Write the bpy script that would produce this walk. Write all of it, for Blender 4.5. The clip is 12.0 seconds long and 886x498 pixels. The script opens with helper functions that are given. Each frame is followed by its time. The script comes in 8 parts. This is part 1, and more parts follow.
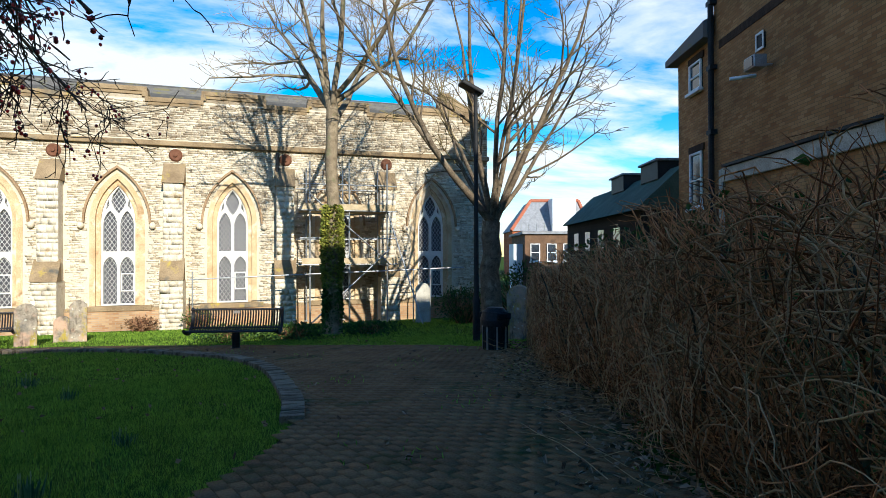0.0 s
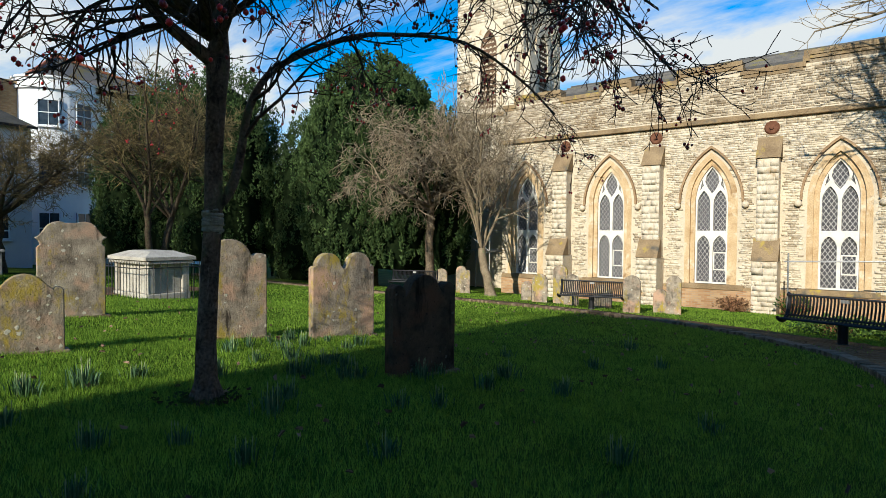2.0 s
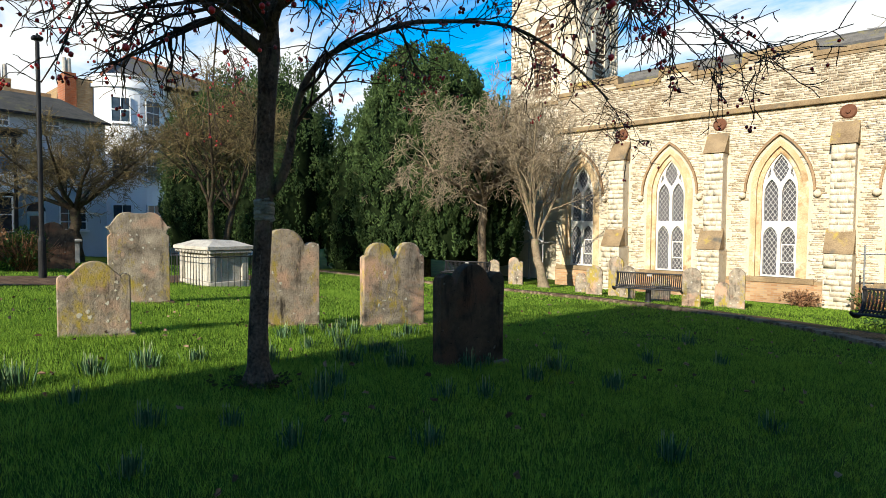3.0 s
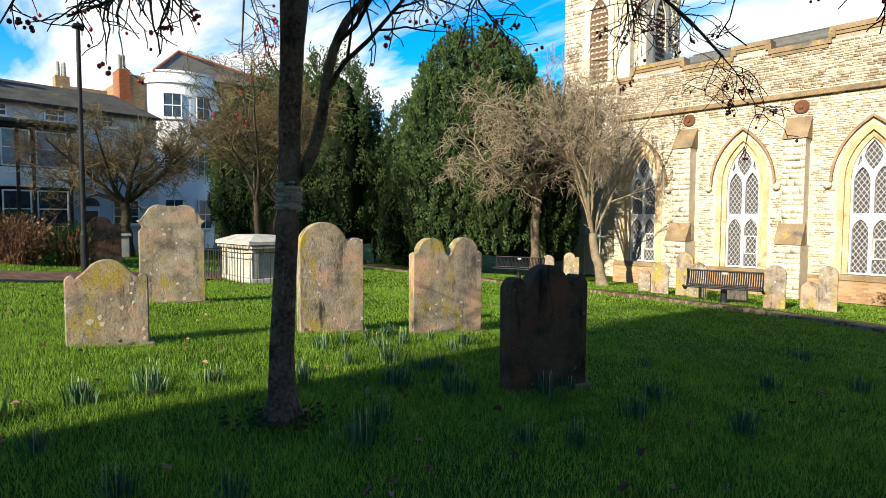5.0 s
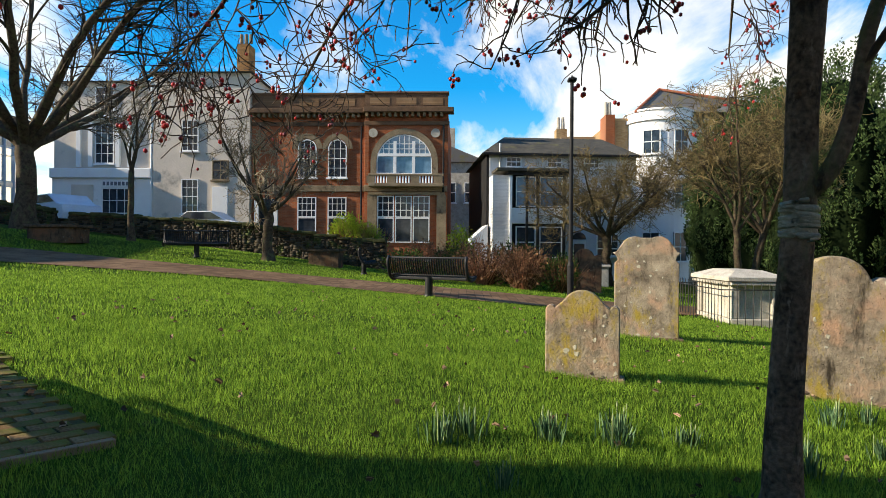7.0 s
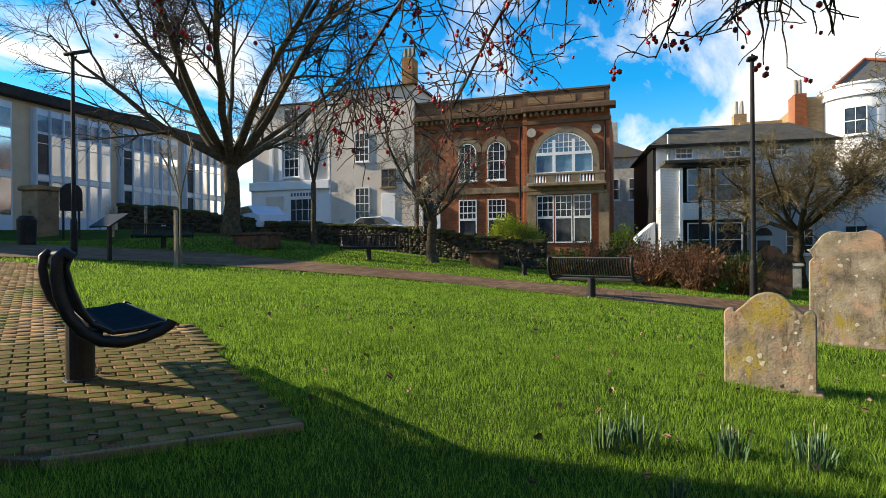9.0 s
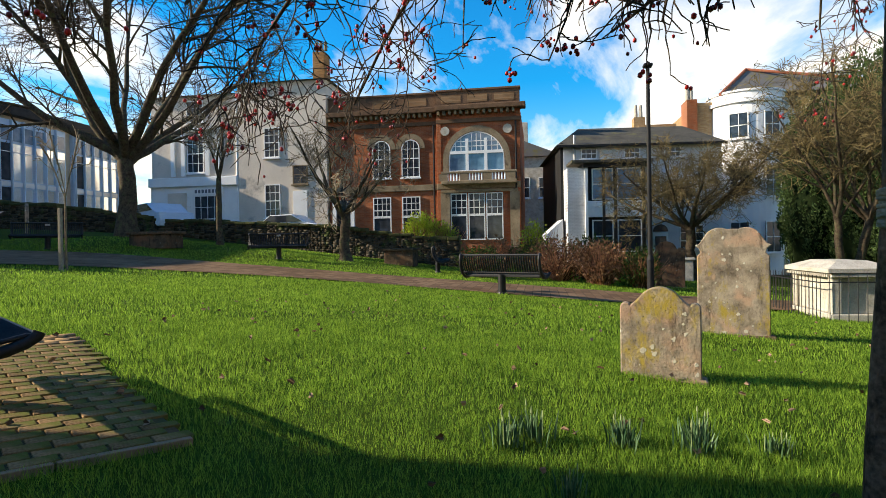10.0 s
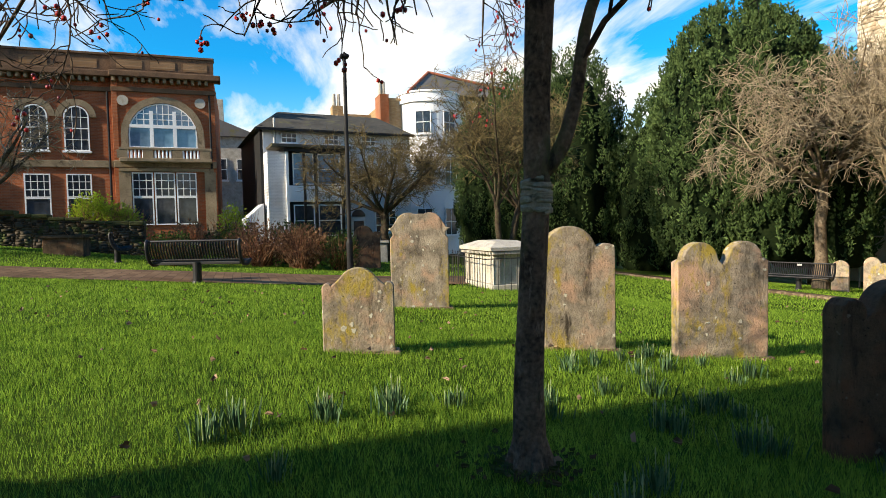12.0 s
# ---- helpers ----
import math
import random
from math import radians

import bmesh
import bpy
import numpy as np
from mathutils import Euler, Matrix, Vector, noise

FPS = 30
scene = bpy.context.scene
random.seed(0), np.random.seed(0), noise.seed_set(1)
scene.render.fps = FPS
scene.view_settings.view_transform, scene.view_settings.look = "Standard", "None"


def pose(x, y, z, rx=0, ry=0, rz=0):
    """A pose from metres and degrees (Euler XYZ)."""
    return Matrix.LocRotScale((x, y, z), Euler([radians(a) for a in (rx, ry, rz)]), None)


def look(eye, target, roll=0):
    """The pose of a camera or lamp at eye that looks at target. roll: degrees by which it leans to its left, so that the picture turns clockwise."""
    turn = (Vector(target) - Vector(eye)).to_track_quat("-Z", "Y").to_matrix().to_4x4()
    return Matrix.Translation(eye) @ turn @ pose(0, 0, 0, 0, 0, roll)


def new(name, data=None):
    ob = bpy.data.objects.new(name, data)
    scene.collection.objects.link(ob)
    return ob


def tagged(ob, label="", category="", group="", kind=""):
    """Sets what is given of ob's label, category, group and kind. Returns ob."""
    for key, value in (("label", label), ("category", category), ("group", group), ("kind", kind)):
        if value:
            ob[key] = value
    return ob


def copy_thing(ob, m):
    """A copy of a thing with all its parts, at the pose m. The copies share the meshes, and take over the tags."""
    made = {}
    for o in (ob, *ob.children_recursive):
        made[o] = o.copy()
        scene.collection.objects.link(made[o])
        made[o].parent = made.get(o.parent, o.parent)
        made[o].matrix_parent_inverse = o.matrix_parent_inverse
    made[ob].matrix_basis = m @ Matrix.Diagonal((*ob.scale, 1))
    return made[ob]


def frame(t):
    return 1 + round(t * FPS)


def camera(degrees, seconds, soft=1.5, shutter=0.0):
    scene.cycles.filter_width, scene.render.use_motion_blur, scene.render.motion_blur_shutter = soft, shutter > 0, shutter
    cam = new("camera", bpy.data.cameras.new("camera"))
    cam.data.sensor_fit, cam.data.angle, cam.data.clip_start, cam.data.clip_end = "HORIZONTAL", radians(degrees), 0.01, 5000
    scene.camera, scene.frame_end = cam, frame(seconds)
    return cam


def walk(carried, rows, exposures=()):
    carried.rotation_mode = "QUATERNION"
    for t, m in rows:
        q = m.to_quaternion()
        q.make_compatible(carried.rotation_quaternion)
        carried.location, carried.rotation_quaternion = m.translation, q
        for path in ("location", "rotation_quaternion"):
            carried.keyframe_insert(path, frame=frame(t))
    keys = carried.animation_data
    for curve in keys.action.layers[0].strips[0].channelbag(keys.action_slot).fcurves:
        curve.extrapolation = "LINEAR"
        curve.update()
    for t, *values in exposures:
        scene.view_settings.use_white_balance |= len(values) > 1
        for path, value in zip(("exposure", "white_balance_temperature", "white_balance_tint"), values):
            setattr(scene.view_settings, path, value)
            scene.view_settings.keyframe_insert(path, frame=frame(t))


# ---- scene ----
cam = camera(75.31, 12.0, 0.8)
# seconds, place, then yaw, pitch and roll in degrees
ROWS = [
    (0.0, -0.175, 0.182, 1.518, -17.514, 0.421, 0.167),
    (0.5, -0.155, 0.463, 1.467, -3.953, 0.771, 0.215),
    (1.0, -0.246, 0.648, 1.480, 12.124, 0.286, 0.009),
    (1.5, -0.279, 0.697, 1.471, 29.001, -0.624, -0.254),
    (2.0, -0.263, 0.724, 1.458, 37.053, -1.586, -0.376),
    (2.5, -0.250, 0.738, 1.453, 40.695, -2.125, -0.416),
    (3.0, -0.248, 0.790, 1.436, 42.409, -2.481, -0.378),
    (3.2, -0.296, 0.823, 1.434, 42.940, -2.690, -0.394),
    (4.8, -1.044, 1.413, 1.431, 46.729, -3.285, -0.228),
    (5.0, -1.118, 1.467, 1.414, 47.031, -3.092, -0.237),
    (5.5, -1.394, 1.639, 1.401, 52.003, -2.199, -0.129),
    (6.0, -1.566, 1.719, 1.405, 63.102, -0.944, -0.383),
    (6.5, -1.703, 1.770, 1.406, 77.327, -0.228, -0.505),
    (7.0, -1.726, 1.685, 1.403, 91.954, -0.109, -0.471),
    (7.5, -1.696, 1.638, 1.397, 102.695, -0.248, -0.519),
    (7.7, -1.701, 1.638, 1.393, 105.215, -0.204, -0.406),
    (9.3, -1.739, 1.720, 1.412, 107.841, -0.042, 0.428),
    (9.5, -1.753, 1.744, 1.416, 106.404, -0.053, 0.602),
    (10.0, -1.798, 1.764, 1.422, 99.503, -0.401, 0.961),
    (10.5, -1.803, 1.790, 1.422, 92.431, -1.257, 1.444),
    (11.0, -1.792, 1.793, 1.410, 86.261, -1.951, 1.635),
    (11.5, -1.777, 1.780, 1.404, 79.913, -2.281, 1.587),
    (12.0, -1.776, 1.768, 1.408, 70.409, -2.475, 1.248),
]
walk(cam, [(t, pose(x, y, z, 90 + pitch, roll, yaw)) for t, x, y, z, yaw, pitch, roll in ROWS],
     [(0.0, 0.66, 6000, 4), (0.6, 0.34, 6100, 4), (2.0, 0.28, 6300, 4), (2.6, 0.56, 6500, 5), (5.0, 0.86, 6800, 6), (6.2, 0.86, 7300, 8), (12.0, 0.88, 7400, 8)])

# ---- world and sun ----
SUN_FROM = Vector((0.15, -0.99, 0.0)).normalized()
SUN_UP = radians(24)
world = bpy.data.worlds.new("winter_sky")
scene.world = world
world.use_nodes = True
wn, wl = world.node_tree.nodes, world.node_tree.links
wn.clear()
w_out = wn.new("ShaderNodeOutputWorld")
w_bg = wn.new("ShaderNodeBackground")
w_sky = wn.new("ShaderNodeTexSky")
w_sky.sky_type = "NISHITA"
w_sky.sun_disc = False
w_sky.sun_elevation = SUN_UP
w_sky.sun_rotation = math.atan2(SUN_FROM.x, SUN_FROM.y)
w_sky.air_density, w_sky.dust_density, w_sky.ozone_density = 1.3, 0.1, 5.0
w_bg.inputs["Strength"].default_value = 0.046
# thin winter cloud, laid on a plane high above
w_co = wn.new("ShaderNodeTexCoord")
w_sep = wn.new("ShaderNodeSeparateXYZ")
w_max = wn.new("ShaderNodeMath"); w_max.operation = "MAXIMUM"; w_max.inputs[1].default_value = 0.03
w_add = wn.new("ShaderNodeMath"); w_add.operation = "ADD"; w_add.inputs[1].default_value = 0.16
w_dx = wn.new("ShaderNodeMath"); w_dx.operation = "DIVIDE"
w_dy = wn.new("ShaderNodeMath"); w_dy.operation = "DIVIDE"
w_com = wn.new("ShaderNodeCombineXYZ")
w_map = wn.new("ShaderNodeMapping")
w_map.inputs["Scale"].default_value = (0.75, 1.5, 1.0)
w_map.inputs["Rotation"].default_value = (0, 0, 0.5)
w_map.inputs["Location"].default_value = (0.3, 0.5, 0.0)
w_noi = wn.new("ShaderNodeTexNoise")
w_noi.inputs["Scale"].default_value, w_noi.inputs["Detail"].default_value, w_noi.inputs["Roughness"].default_value = 1.1, 9.0, 0.58
w_noi.inputs["Distortion"].default_value = 0.35
w_ramp = wn.new("ShaderNodeValToRGB")
w_ramp.color_ramp.elements[0].position, w_ramp.color_ramp.elements[1].position = 0.48, 0.63
w_mix = wn.new("ShaderNodeMixRGB")
w_mix.inputs["Color2"].default_value = (14.5, 14.7, 15.0, 1)
wl.new(w_co.outputs["Generated"], w_sep.inputs[0])
wl.new(w_sep.outputs["Z"], w_max.inputs[0])
wl.new(w_max.outputs[0], w_add.inputs[0])
wl.new(w_sep.outputs["X"], w_dx.inputs[0]); wl.new(w_add.outputs[0], w_dx.inputs[1])
wl.new(w_sep.outputs["Y"], w_dy.inputs[0]); wl.new(w_add.outputs[0], w_dy.inputs[1])
wl.new(w_dx.outputs[0], w_com.inputs[0]); wl.new(w_dy.outputs[0], w_com.inputs[1])
wl.new(w_com.outputs[0], w_map.inputs["Vector"])
wl.new(w_map.outputs[0], w_noi.inputs["Vector"])
w_low = wn.new("ShaderNodeMath"); w_low.operation = "MULTIPLY_ADD"; w_low.inputs[1].default_value, w_low.inputs[2].default_value = -0.22, 0.095
w_sum = wn.new("ShaderNodeMath"); w_sum.operation = "ADD"
wl.new(w_max.outputs[0], w_low.inputs[0])
wl.new(w_noi.outputs["Fac"], w_sum.inputs[0]); wl.new(w_low.outputs[0], w_sum.inputs[1])
wl.new(w_sum.outputs[0], w_ramp.inputs["Fac"])
wl.new(w_ramp.outputs["Color"], w_mix.inputs["Fac"])
w_hsv = wn.new("ShaderNodeHueSaturation")
w_hsv.inputs["Saturation"].default_value, w_hsv.inputs["Value"].default_value, w_hsv.inputs["Hue"].default_value = 1.5, 3.1, 0.506
wl.new(w_sky.outputs["Color"], w_hsv.inputs["Color"])
wl.new(w_hsv.outputs["Color"], w_mix.inputs["Color1"])
wl.new(w_mix.outputs["Color"], w_bg.inputs["Color"])
wl.new(w_bg.outputs["Background"], w_out.inputs["Surface"])
sun_data = bpy.data.lights.new("sun", "SUN")
sun_data.energy, sun_data.angle, sun_data.color = 5.0, radians(0.5), (1.0, 0.92, 0.80)
sun = new("sun", sun_data)
sun_way = SUN_FROM * math.cos(SUN_UP) + Vector((0, 0, math.sin(SUN_UP)))
sun.matrix_world = look(sun_way * 60, (0, 0, 0))

# ---- materials ----
def material(name, dark, light, rough=0.85, scale=3.0, fine=40.0, bump=0.3, metal=0.0, spec=0.12, spread=0.28, stain=None, stain_scale=1.2, stain_from=0.56, island=0.0, streak=1.0):
    """A surface between two colours, at a coarse and a fine scale, with relief and, where given, stains."""
    m = bpy.data.materials.new(name)
    m.use_nodes = True
    n, l = m.node_tree.nodes, m.node_tree.links
    b = n["Principled BSDF"]
    co = n.new("ShaderNodeTexCoord")
    big = n.new("ShaderNodeTexNoise"); big.inputs["Scale"].default_value = scale; big.inputs["Detail"].default_value = 4
    small = n.new("ShaderNodeTexNoise"); small.inputs["Scale"].default_value = fine; small.inputs["Detail"].default_value = 3
    l.new(co.outputs["Object"], big.inputs["Vector"]); l.new(co.outputs["Object"], small.inputs["Vector"])
    mid = n.new("ShaderNodeMath"); mid.operation = "MULTIPLY_ADD"; mid.inputs[1].default_value = 0.5
    half = n.new("ShaderNodeMath"); half.operation = "MULTIPLY"; half.inputs[1].default_value = 0.5
    l.new(small.outputs["Fac"], half.inputs[0]); l.new(big.outputs["Fac"], mid.inputs[0]); l.new(half.outputs[0], mid.inputs[2])
    fac = mid.outputs[0]
    if island:
        geo = n.new("ShaderNodeNewGeometry")
        oi = n.new("ShaderNodeObjectInfo")
        s0 = n.new("ShaderNodeMath"); s0.operation = "ADD"
        s1 = n.new("ShaderNodeMath"); s1.operation = "FRACT"
        s2 = n.new("ShaderNodeMath"); s2.operation = "SUBTRACT"; s2.inputs[1].default_value = 0.5
        s3 = n.new("ShaderNodeMath"); s3.operation = "MULTIPLY_ADD"; s3.inputs[1].default_value = island
        l.new(geo.outputs["Random Per Island"], s0.inputs[0]); l.new(oi.outputs["Random"], s0.inputs[1])
        l.new(s0.outputs[0], s1.inputs[0]); l.new(s1.outputs[0], s2.inputs[0]); l.new(s2.outputs[0], s3.inputs[0]); l.new(fac, s3.inputs[2])
        fac = s3.outputs[0]
    ramp = n.new("ShaderNodeValToRGB")
    e = ramp.color_ramp.elements
    e[0].position, e[1].position = 0.5 - spread / 2, 0.5 + spread / 2
    e[0].color, e[1].color = (*dark, 1), (*light, 1)
    l.new(fac, ramp.inputs["Fac"])
    colour = ramp.outputs["Color"]
    for k, (st, sc, fr) in enumerate(stain if isinstance(stain, list) else [(stain, stain_scale, stain_from)] if stain else []):
        sn = n.new("ShaderNodeTexNoise"); sn.inputs["Scale"].default_value = sc; sn.inputs["Detail"].default_value = 6; sn.inputs["Roughness"].default_value = 0.65
        mv = n.new("ShaderNodeMapping"); mv.inputs["Location"].default_value = (7.3 * (k + 1), 3.1, 5.7); mv.inputs["Scale"].default_value = (1, 1, streak)
        l.new(co.outputs["Object"], mv.inputs["Vector"]); l.new(mv.outputs[0], sn.inputs["Vector"])
        sr = n.new("ShaderNodeValToRGB"); sr.color_ramp.elements[0].position, sr.color_ramp.elements[1].position = fr - 0.03, fr + 0.09
        l.new(sn.outputs["Fac"], sr.inputs["Fac"])
        mx = n.new("ShaderNodeMixRGB"); mx.inputs["Color2"].default_value = (*st, 1)
        l.new(sr.outputs["Color"], mx.inputs["Fac"]); l.new(colour, mx.inputs["Color1"])
        colour = mx.outputs["Color"]
    l.new(colour, b.inputs["Base Color"])
    b.inputs["Roughness"].default_value, b.inputs["Metallic"].default_value = rough, metal
    b.inputs["Specular IOR Level"].default_value = spec
    if bump:
        bp = n.new("ShaderNodeBump"); bp.inputs["Strength"].default_value = bump; bp.inputs["Distance"].default_value = 0.02
        l.new(fac, bp.inputs["Height"]); l.new(bp.outputs["Normal"], b.inputs["Normal"])
    return m


def brickwork(name, dark, light, mortar, bw=0.225, bh=0.075, axis="x", bump=0.6):
    """Bricks too far off to pick apart, on a wall that runs along x or y, or laid flat."""
    m = bpy.data.materials.new(name)
    m.use_nodes = True
    n, l = m.node_tree.nodes, m.node_tree.links
    b = n["Principled BSDF"]
    co = n.new("ShaderNodeTexCoord"); sp = n.new("ShaderNodeSeparateXYZ"); cb = n.new("ShaderNodeCombineXYZ")
    l.new(co.outputs["Object"], sp.inputs[0])
    l.new(sp.outputs["Y" if axis == "y" else "X"], cb.inputs[0]); l.new(sp.outputs["Y" if axis == "flat" else "Z"], cb.inputs[1])
    br = n.new("ShaderNodeTexBrick")
    br.inputs["Scale"].default_value = 1.0
    br.inputs["Brick Width"].default_value, br.inputs["Row Height"].default_value = bw, bh
    br.inputs["Mortar Size"].default_value = 0.006
    br.inputs["Color1"].default_value, br.inputs["Color2"].default_value, br.inputs["Mortar"].default_value = (*dark, 1), (*light, 1), (*mortar, 1)
    l.new(cb.outputs[0], br.inputs["Vector"])
    no = n.new("ShaderNodeTexNoise"); no.inputs["Scale"].default_value = 0.7; no.inputs["Detail"].default_value = 6
    l.new(co.outputs["Object"], no.inputs["Vector"])
    rp = n.new("ShaderNodeValToRGB"); rp.color_ramp.elements[0].position, rp.color_ramp.elements[1].position = 0.3, 0.7
    rp.color_ramp.elements[0].color, rp.color_ramp.elements[1].color = (0.62, 0.6, 0.58, 1), (1.0, 1.0, 1.0, 1)
    l.new(no.outputs["Fac"], rp.inputs["Fac"])
    mx = n.new("ShaderNodeMixRGB"); mx.blend_type = "MULTIPLY"; mx.inputs["Fac"].default_value = 1.0
    l.new(br.outputs["Color"], mx.inputs["Color1"]); l.new(rp.outputs["Color"], mx.inputs["Color2"])
    l.new(mx.outputs["Color"], b.inputs["Base Color"])
    b.inputs["Roughness"].default_value, b.inputs["Specular IOR Level"].default_value = 0.9, 0.1
    bp = n.new("ShaderNodeBump"); bp.inputs["Strength"].default_value = bump; bp.inputs["Distance"].default_value = 0.01
    inv = n.new("ShaderNodeMath"); inv.operation = "SUBTRACT"; inv.inputs[0].default_value = 1.0
    l.new(br.outputs["Fac"], inv.inputs[1]); l.new(inv.outputs[0], bp.inputs["Height"]); l.new(bp.outputs["Normal"], b.inputs["Normal"])
    return m


def leaded_glass(name):
    """Old dark glazing with a diamond net of lead."""
    m = bpy.data.materials.new(name)
    m.use_nodes = True
    n, l = m.node_tree.nodes, m.node_tree.links
    b = n["Principled BSDF"]
    co = n.new("ShaderNodeTexCoord"); sp = n.new("ShaderNodeSeparateXYZ")
    l.new(co.outputs["Object"], sp.inputs[0])
    lines = []
    for sign in (1, -1):
        u = n.new("ShaderNodeMath"); u.operation = "MULTIPLY_ADD"; u.inputs[1].default_value = sign * 1.5
        l.new(sp.outputs["X"], u.inputs[0]); l.new(sp.outputs["Z"], u.inputs[2])
        d = n.new("ShaderNodeMath"); d.operation = "DIVIDE"; d.inputs[1].default_value = 0.23
        f = n.new("ShaderNodeMath"); f.operation = "FRACT"
        c = n.new("ShaderNodeMath"); c.operation = "LESS_THAN"; c.inputs[1].default_value = 0.16
        l.new(u.outputs[0], d.inputs[0]); l.new(d.outputs[0], f.inputs[0]); l.new(f.outputs[0], c.inputs[0])
        lines.append(c)
    mxm = n.new("ShaderNodeMath"); mxm.operation = "MAXIMUM"
    l.new(lines[0].outputs[0], mxm.inputs[0]); l.new(lines[1].outputs[0], mxm.inputs[1])
    no = n.new("ShaderNodeTexNoise"); no.inputs["Scale"].default_value = 6.0
    l.new(co.outputs["Object"], no.inputs["Vector"])
    rp = n.new("ShaderNodeValToRGB")
    rp.color_ramp.elements[0].color, rp.color_ramp.elements[1].color = (0.03, 0.034, 0.045, 1), (0.11, 0.10, 0.10, 1)
    l.new(no.outputs["Fac"], rp.inputs["Fac"])
    mx = n.new("ShaderNodeMixRGB"); mx.inputs["Color2"].default_value = (0.38, 0.36, 0.34, 1)
    l.new(mxm.outputs[0], mx.inputs["Fac"]); l.new(rp.outputs["Color"], mx.inputs["Color1"])
    l.new(mx.outputs["Color"], b.inputs["Base Color"])
    rg = n.new("ShaderNodeMath"); rg.operation = "MULTIPLY_ADD"; rg.inputs[1].default_value = 0.5; rg.inputs[2].default_value = 0.22
    l.new(mxm.outputs[0], rg.inputs[0]); l.new(rg.outputs[0], b.inputs["Roughness"])
    return m


M_GRASS_SOIL = material("grass_soil", (0.025, 0.045, 0.006), (0.06, 0.10, 0.010), 0.95, 1.2, 60, 0.6, spec=0.05, stain=[((0.075, 0.055, 0.03), 1.1, 0.66)])
M_BLADE = material("grass_blade", (0.064, 0.140, 0.016), (0.31, 0.48, 0.06), 0.65, 2.6, 11, 0, spread=0.42, island=0.55, spec=0.1)
def let_light_through(m, share):
    """Thin leaves: part of the light comes out on the far side."""
    n, l = m.node_tree.nodes, m.node_tree.links
    b, out = n["Principled BSDF"], n["Material Output"]
    tr = n.new("ShaderNodeBsdfTranslucent")
    mx = n.new("ShaderNodeMixShader"); mx.inputs["Fac"].default_value = share
    l.new(b.inputs["Base Color"].links[0].from_socket, tr.inputs["Color"])
    l.new(b.outputs[0], mx.inputs[1]); l.new(tr.outputs[0], mx.inputs[2]); l.new(mx.outputs[0], out.inputs["Surface"])


let_light_through(M_BLADE, 0.5)
M_LILY = material("daffodil_leaf", (0.035, 0.08, 0.035), (0.105, 0.18, 0.085), 0.5, 2, 20, 0, island=0.5)
M_BUD = material("daffodil_bud", (0.20, 0.28, 0.12), (0.36, 0.40, 0.2), 0.6, 2, 20, 0)
M_PAVER = material("block_paver", (0.14, 0.082, 0.034), (0.32, 0.20, 0.092), 0.9, 2, 70, 0.5, island=0.22, stain=[((0.11, 0.115, 0.02), 1.3, 0.54), ((0.06, 0.042, 0.025), 3.4, 0.60), ((0.30, 0.24, 0.16), 7.0, 0.68)])
M_PATH = material("dark_mossy_paver", (0.125, 0.066, 0.028), (0.25, 0.142, 0.064), 0.9, 2, 70, 0.35, island=0.08, stain=[((0.05, 0.06, 0.018), 0.9, 0.6), ((0.17, 0.13, 0.09), 7.0, 0.7)])
M_JOINT = material("sandy_joint", (0.06, 0.037, 0.018), (0.12, 0.078, 0.038), 0.95, 4, 60, 0.4, stain=[((0.05, 0.075, 0.02), 1.0, 0.58)])
M_LANE = brickwork("lane_paving", (0.15, 0.088, 0.05), (0.25, 0.155, 0.09), (0.07, 0.055, 0.032), 0.4, 0.2, axis="flat", bump=0.4)
M_KERB = material("kerb_stone", (0.11, 0.078, 0.046), (0.25, 0.18, 0.115), 0.9, 5, 60, 0.5, island=0.5, stain=[((0.07, 0.09, 0.03), 3, 0.6)])
M_RAG = material("ragstone", (0.33, 0.26, 0.175), (0.72, 0.625, 0.48), 0.92, 1.4, 22, 0.8, spread=0.55, island=0.55, spec=0.1, stain=[((0.66, 0.57, 0.43), 2.6, 0.53), ((0.33, 0.24, 0.15), 0.7, 0.64), ((0.26, 0.19, 0.12), 7.0, 0.64)])
M_RAG_HIGH = material("weathered_ragstone", (0.25, 0.19, 0.125), (0.60, 0.51, 0.38), 0.92, 1.4, 22, 0.8, spread=0.55, island=0.55, spec=0.1, stain=[((0.24, 0.17, 0.10), 0.6, 0.58), ((0.20, 0.15, 0.095), 6.0, 0.62)])
M_MORTAR = material("lime_mortar", (0.48, 0.40, 0.29), (0.64, 0.55, 0.41), 0.95, 1.0, 30, 0.5)
M_DRESSED = material("dressed_stone", (0.52, 0.43, 0.31), (0.72, 0.63, 0.49), 0.88, 2.2, 30, 0.5, spec=0.1, stain=[((0.40, 0.275, 0.15), 1.6, 0.6), ((0.44, 0.33, 0.21), 9.0, 0.6)])
M_SURROUND = material("ochre_window_stone", (0.42, 0.275, 0.135), (0.66, 0.50, 0.31), 0.88, 1.6, 30, 0.5, spec=0.1, stain=[((0.30, 0.18, 0.085), 1.4, 0.60), ((0.66, 0.55, 0.40), 2.3, 0.58)])
M_HOOD = material("brown_hood_stone", (0.20, 0.125, 0.07), (0.40, 0.27, 0.155), 0.9, 2.0, 30, 0.5, spec=0.1)
M_LICHEN_STONE = material("weathered_coping", (0.17, 0.115, 0.065), (0.34, 0.245, 0.14), 0.95, 1.6, 30, 0.6, stain=[((0.42, 0.31, 0.06), 2.2, 0.62), ((0.11, 0.10, 0.08), 1.3, 0.6)])
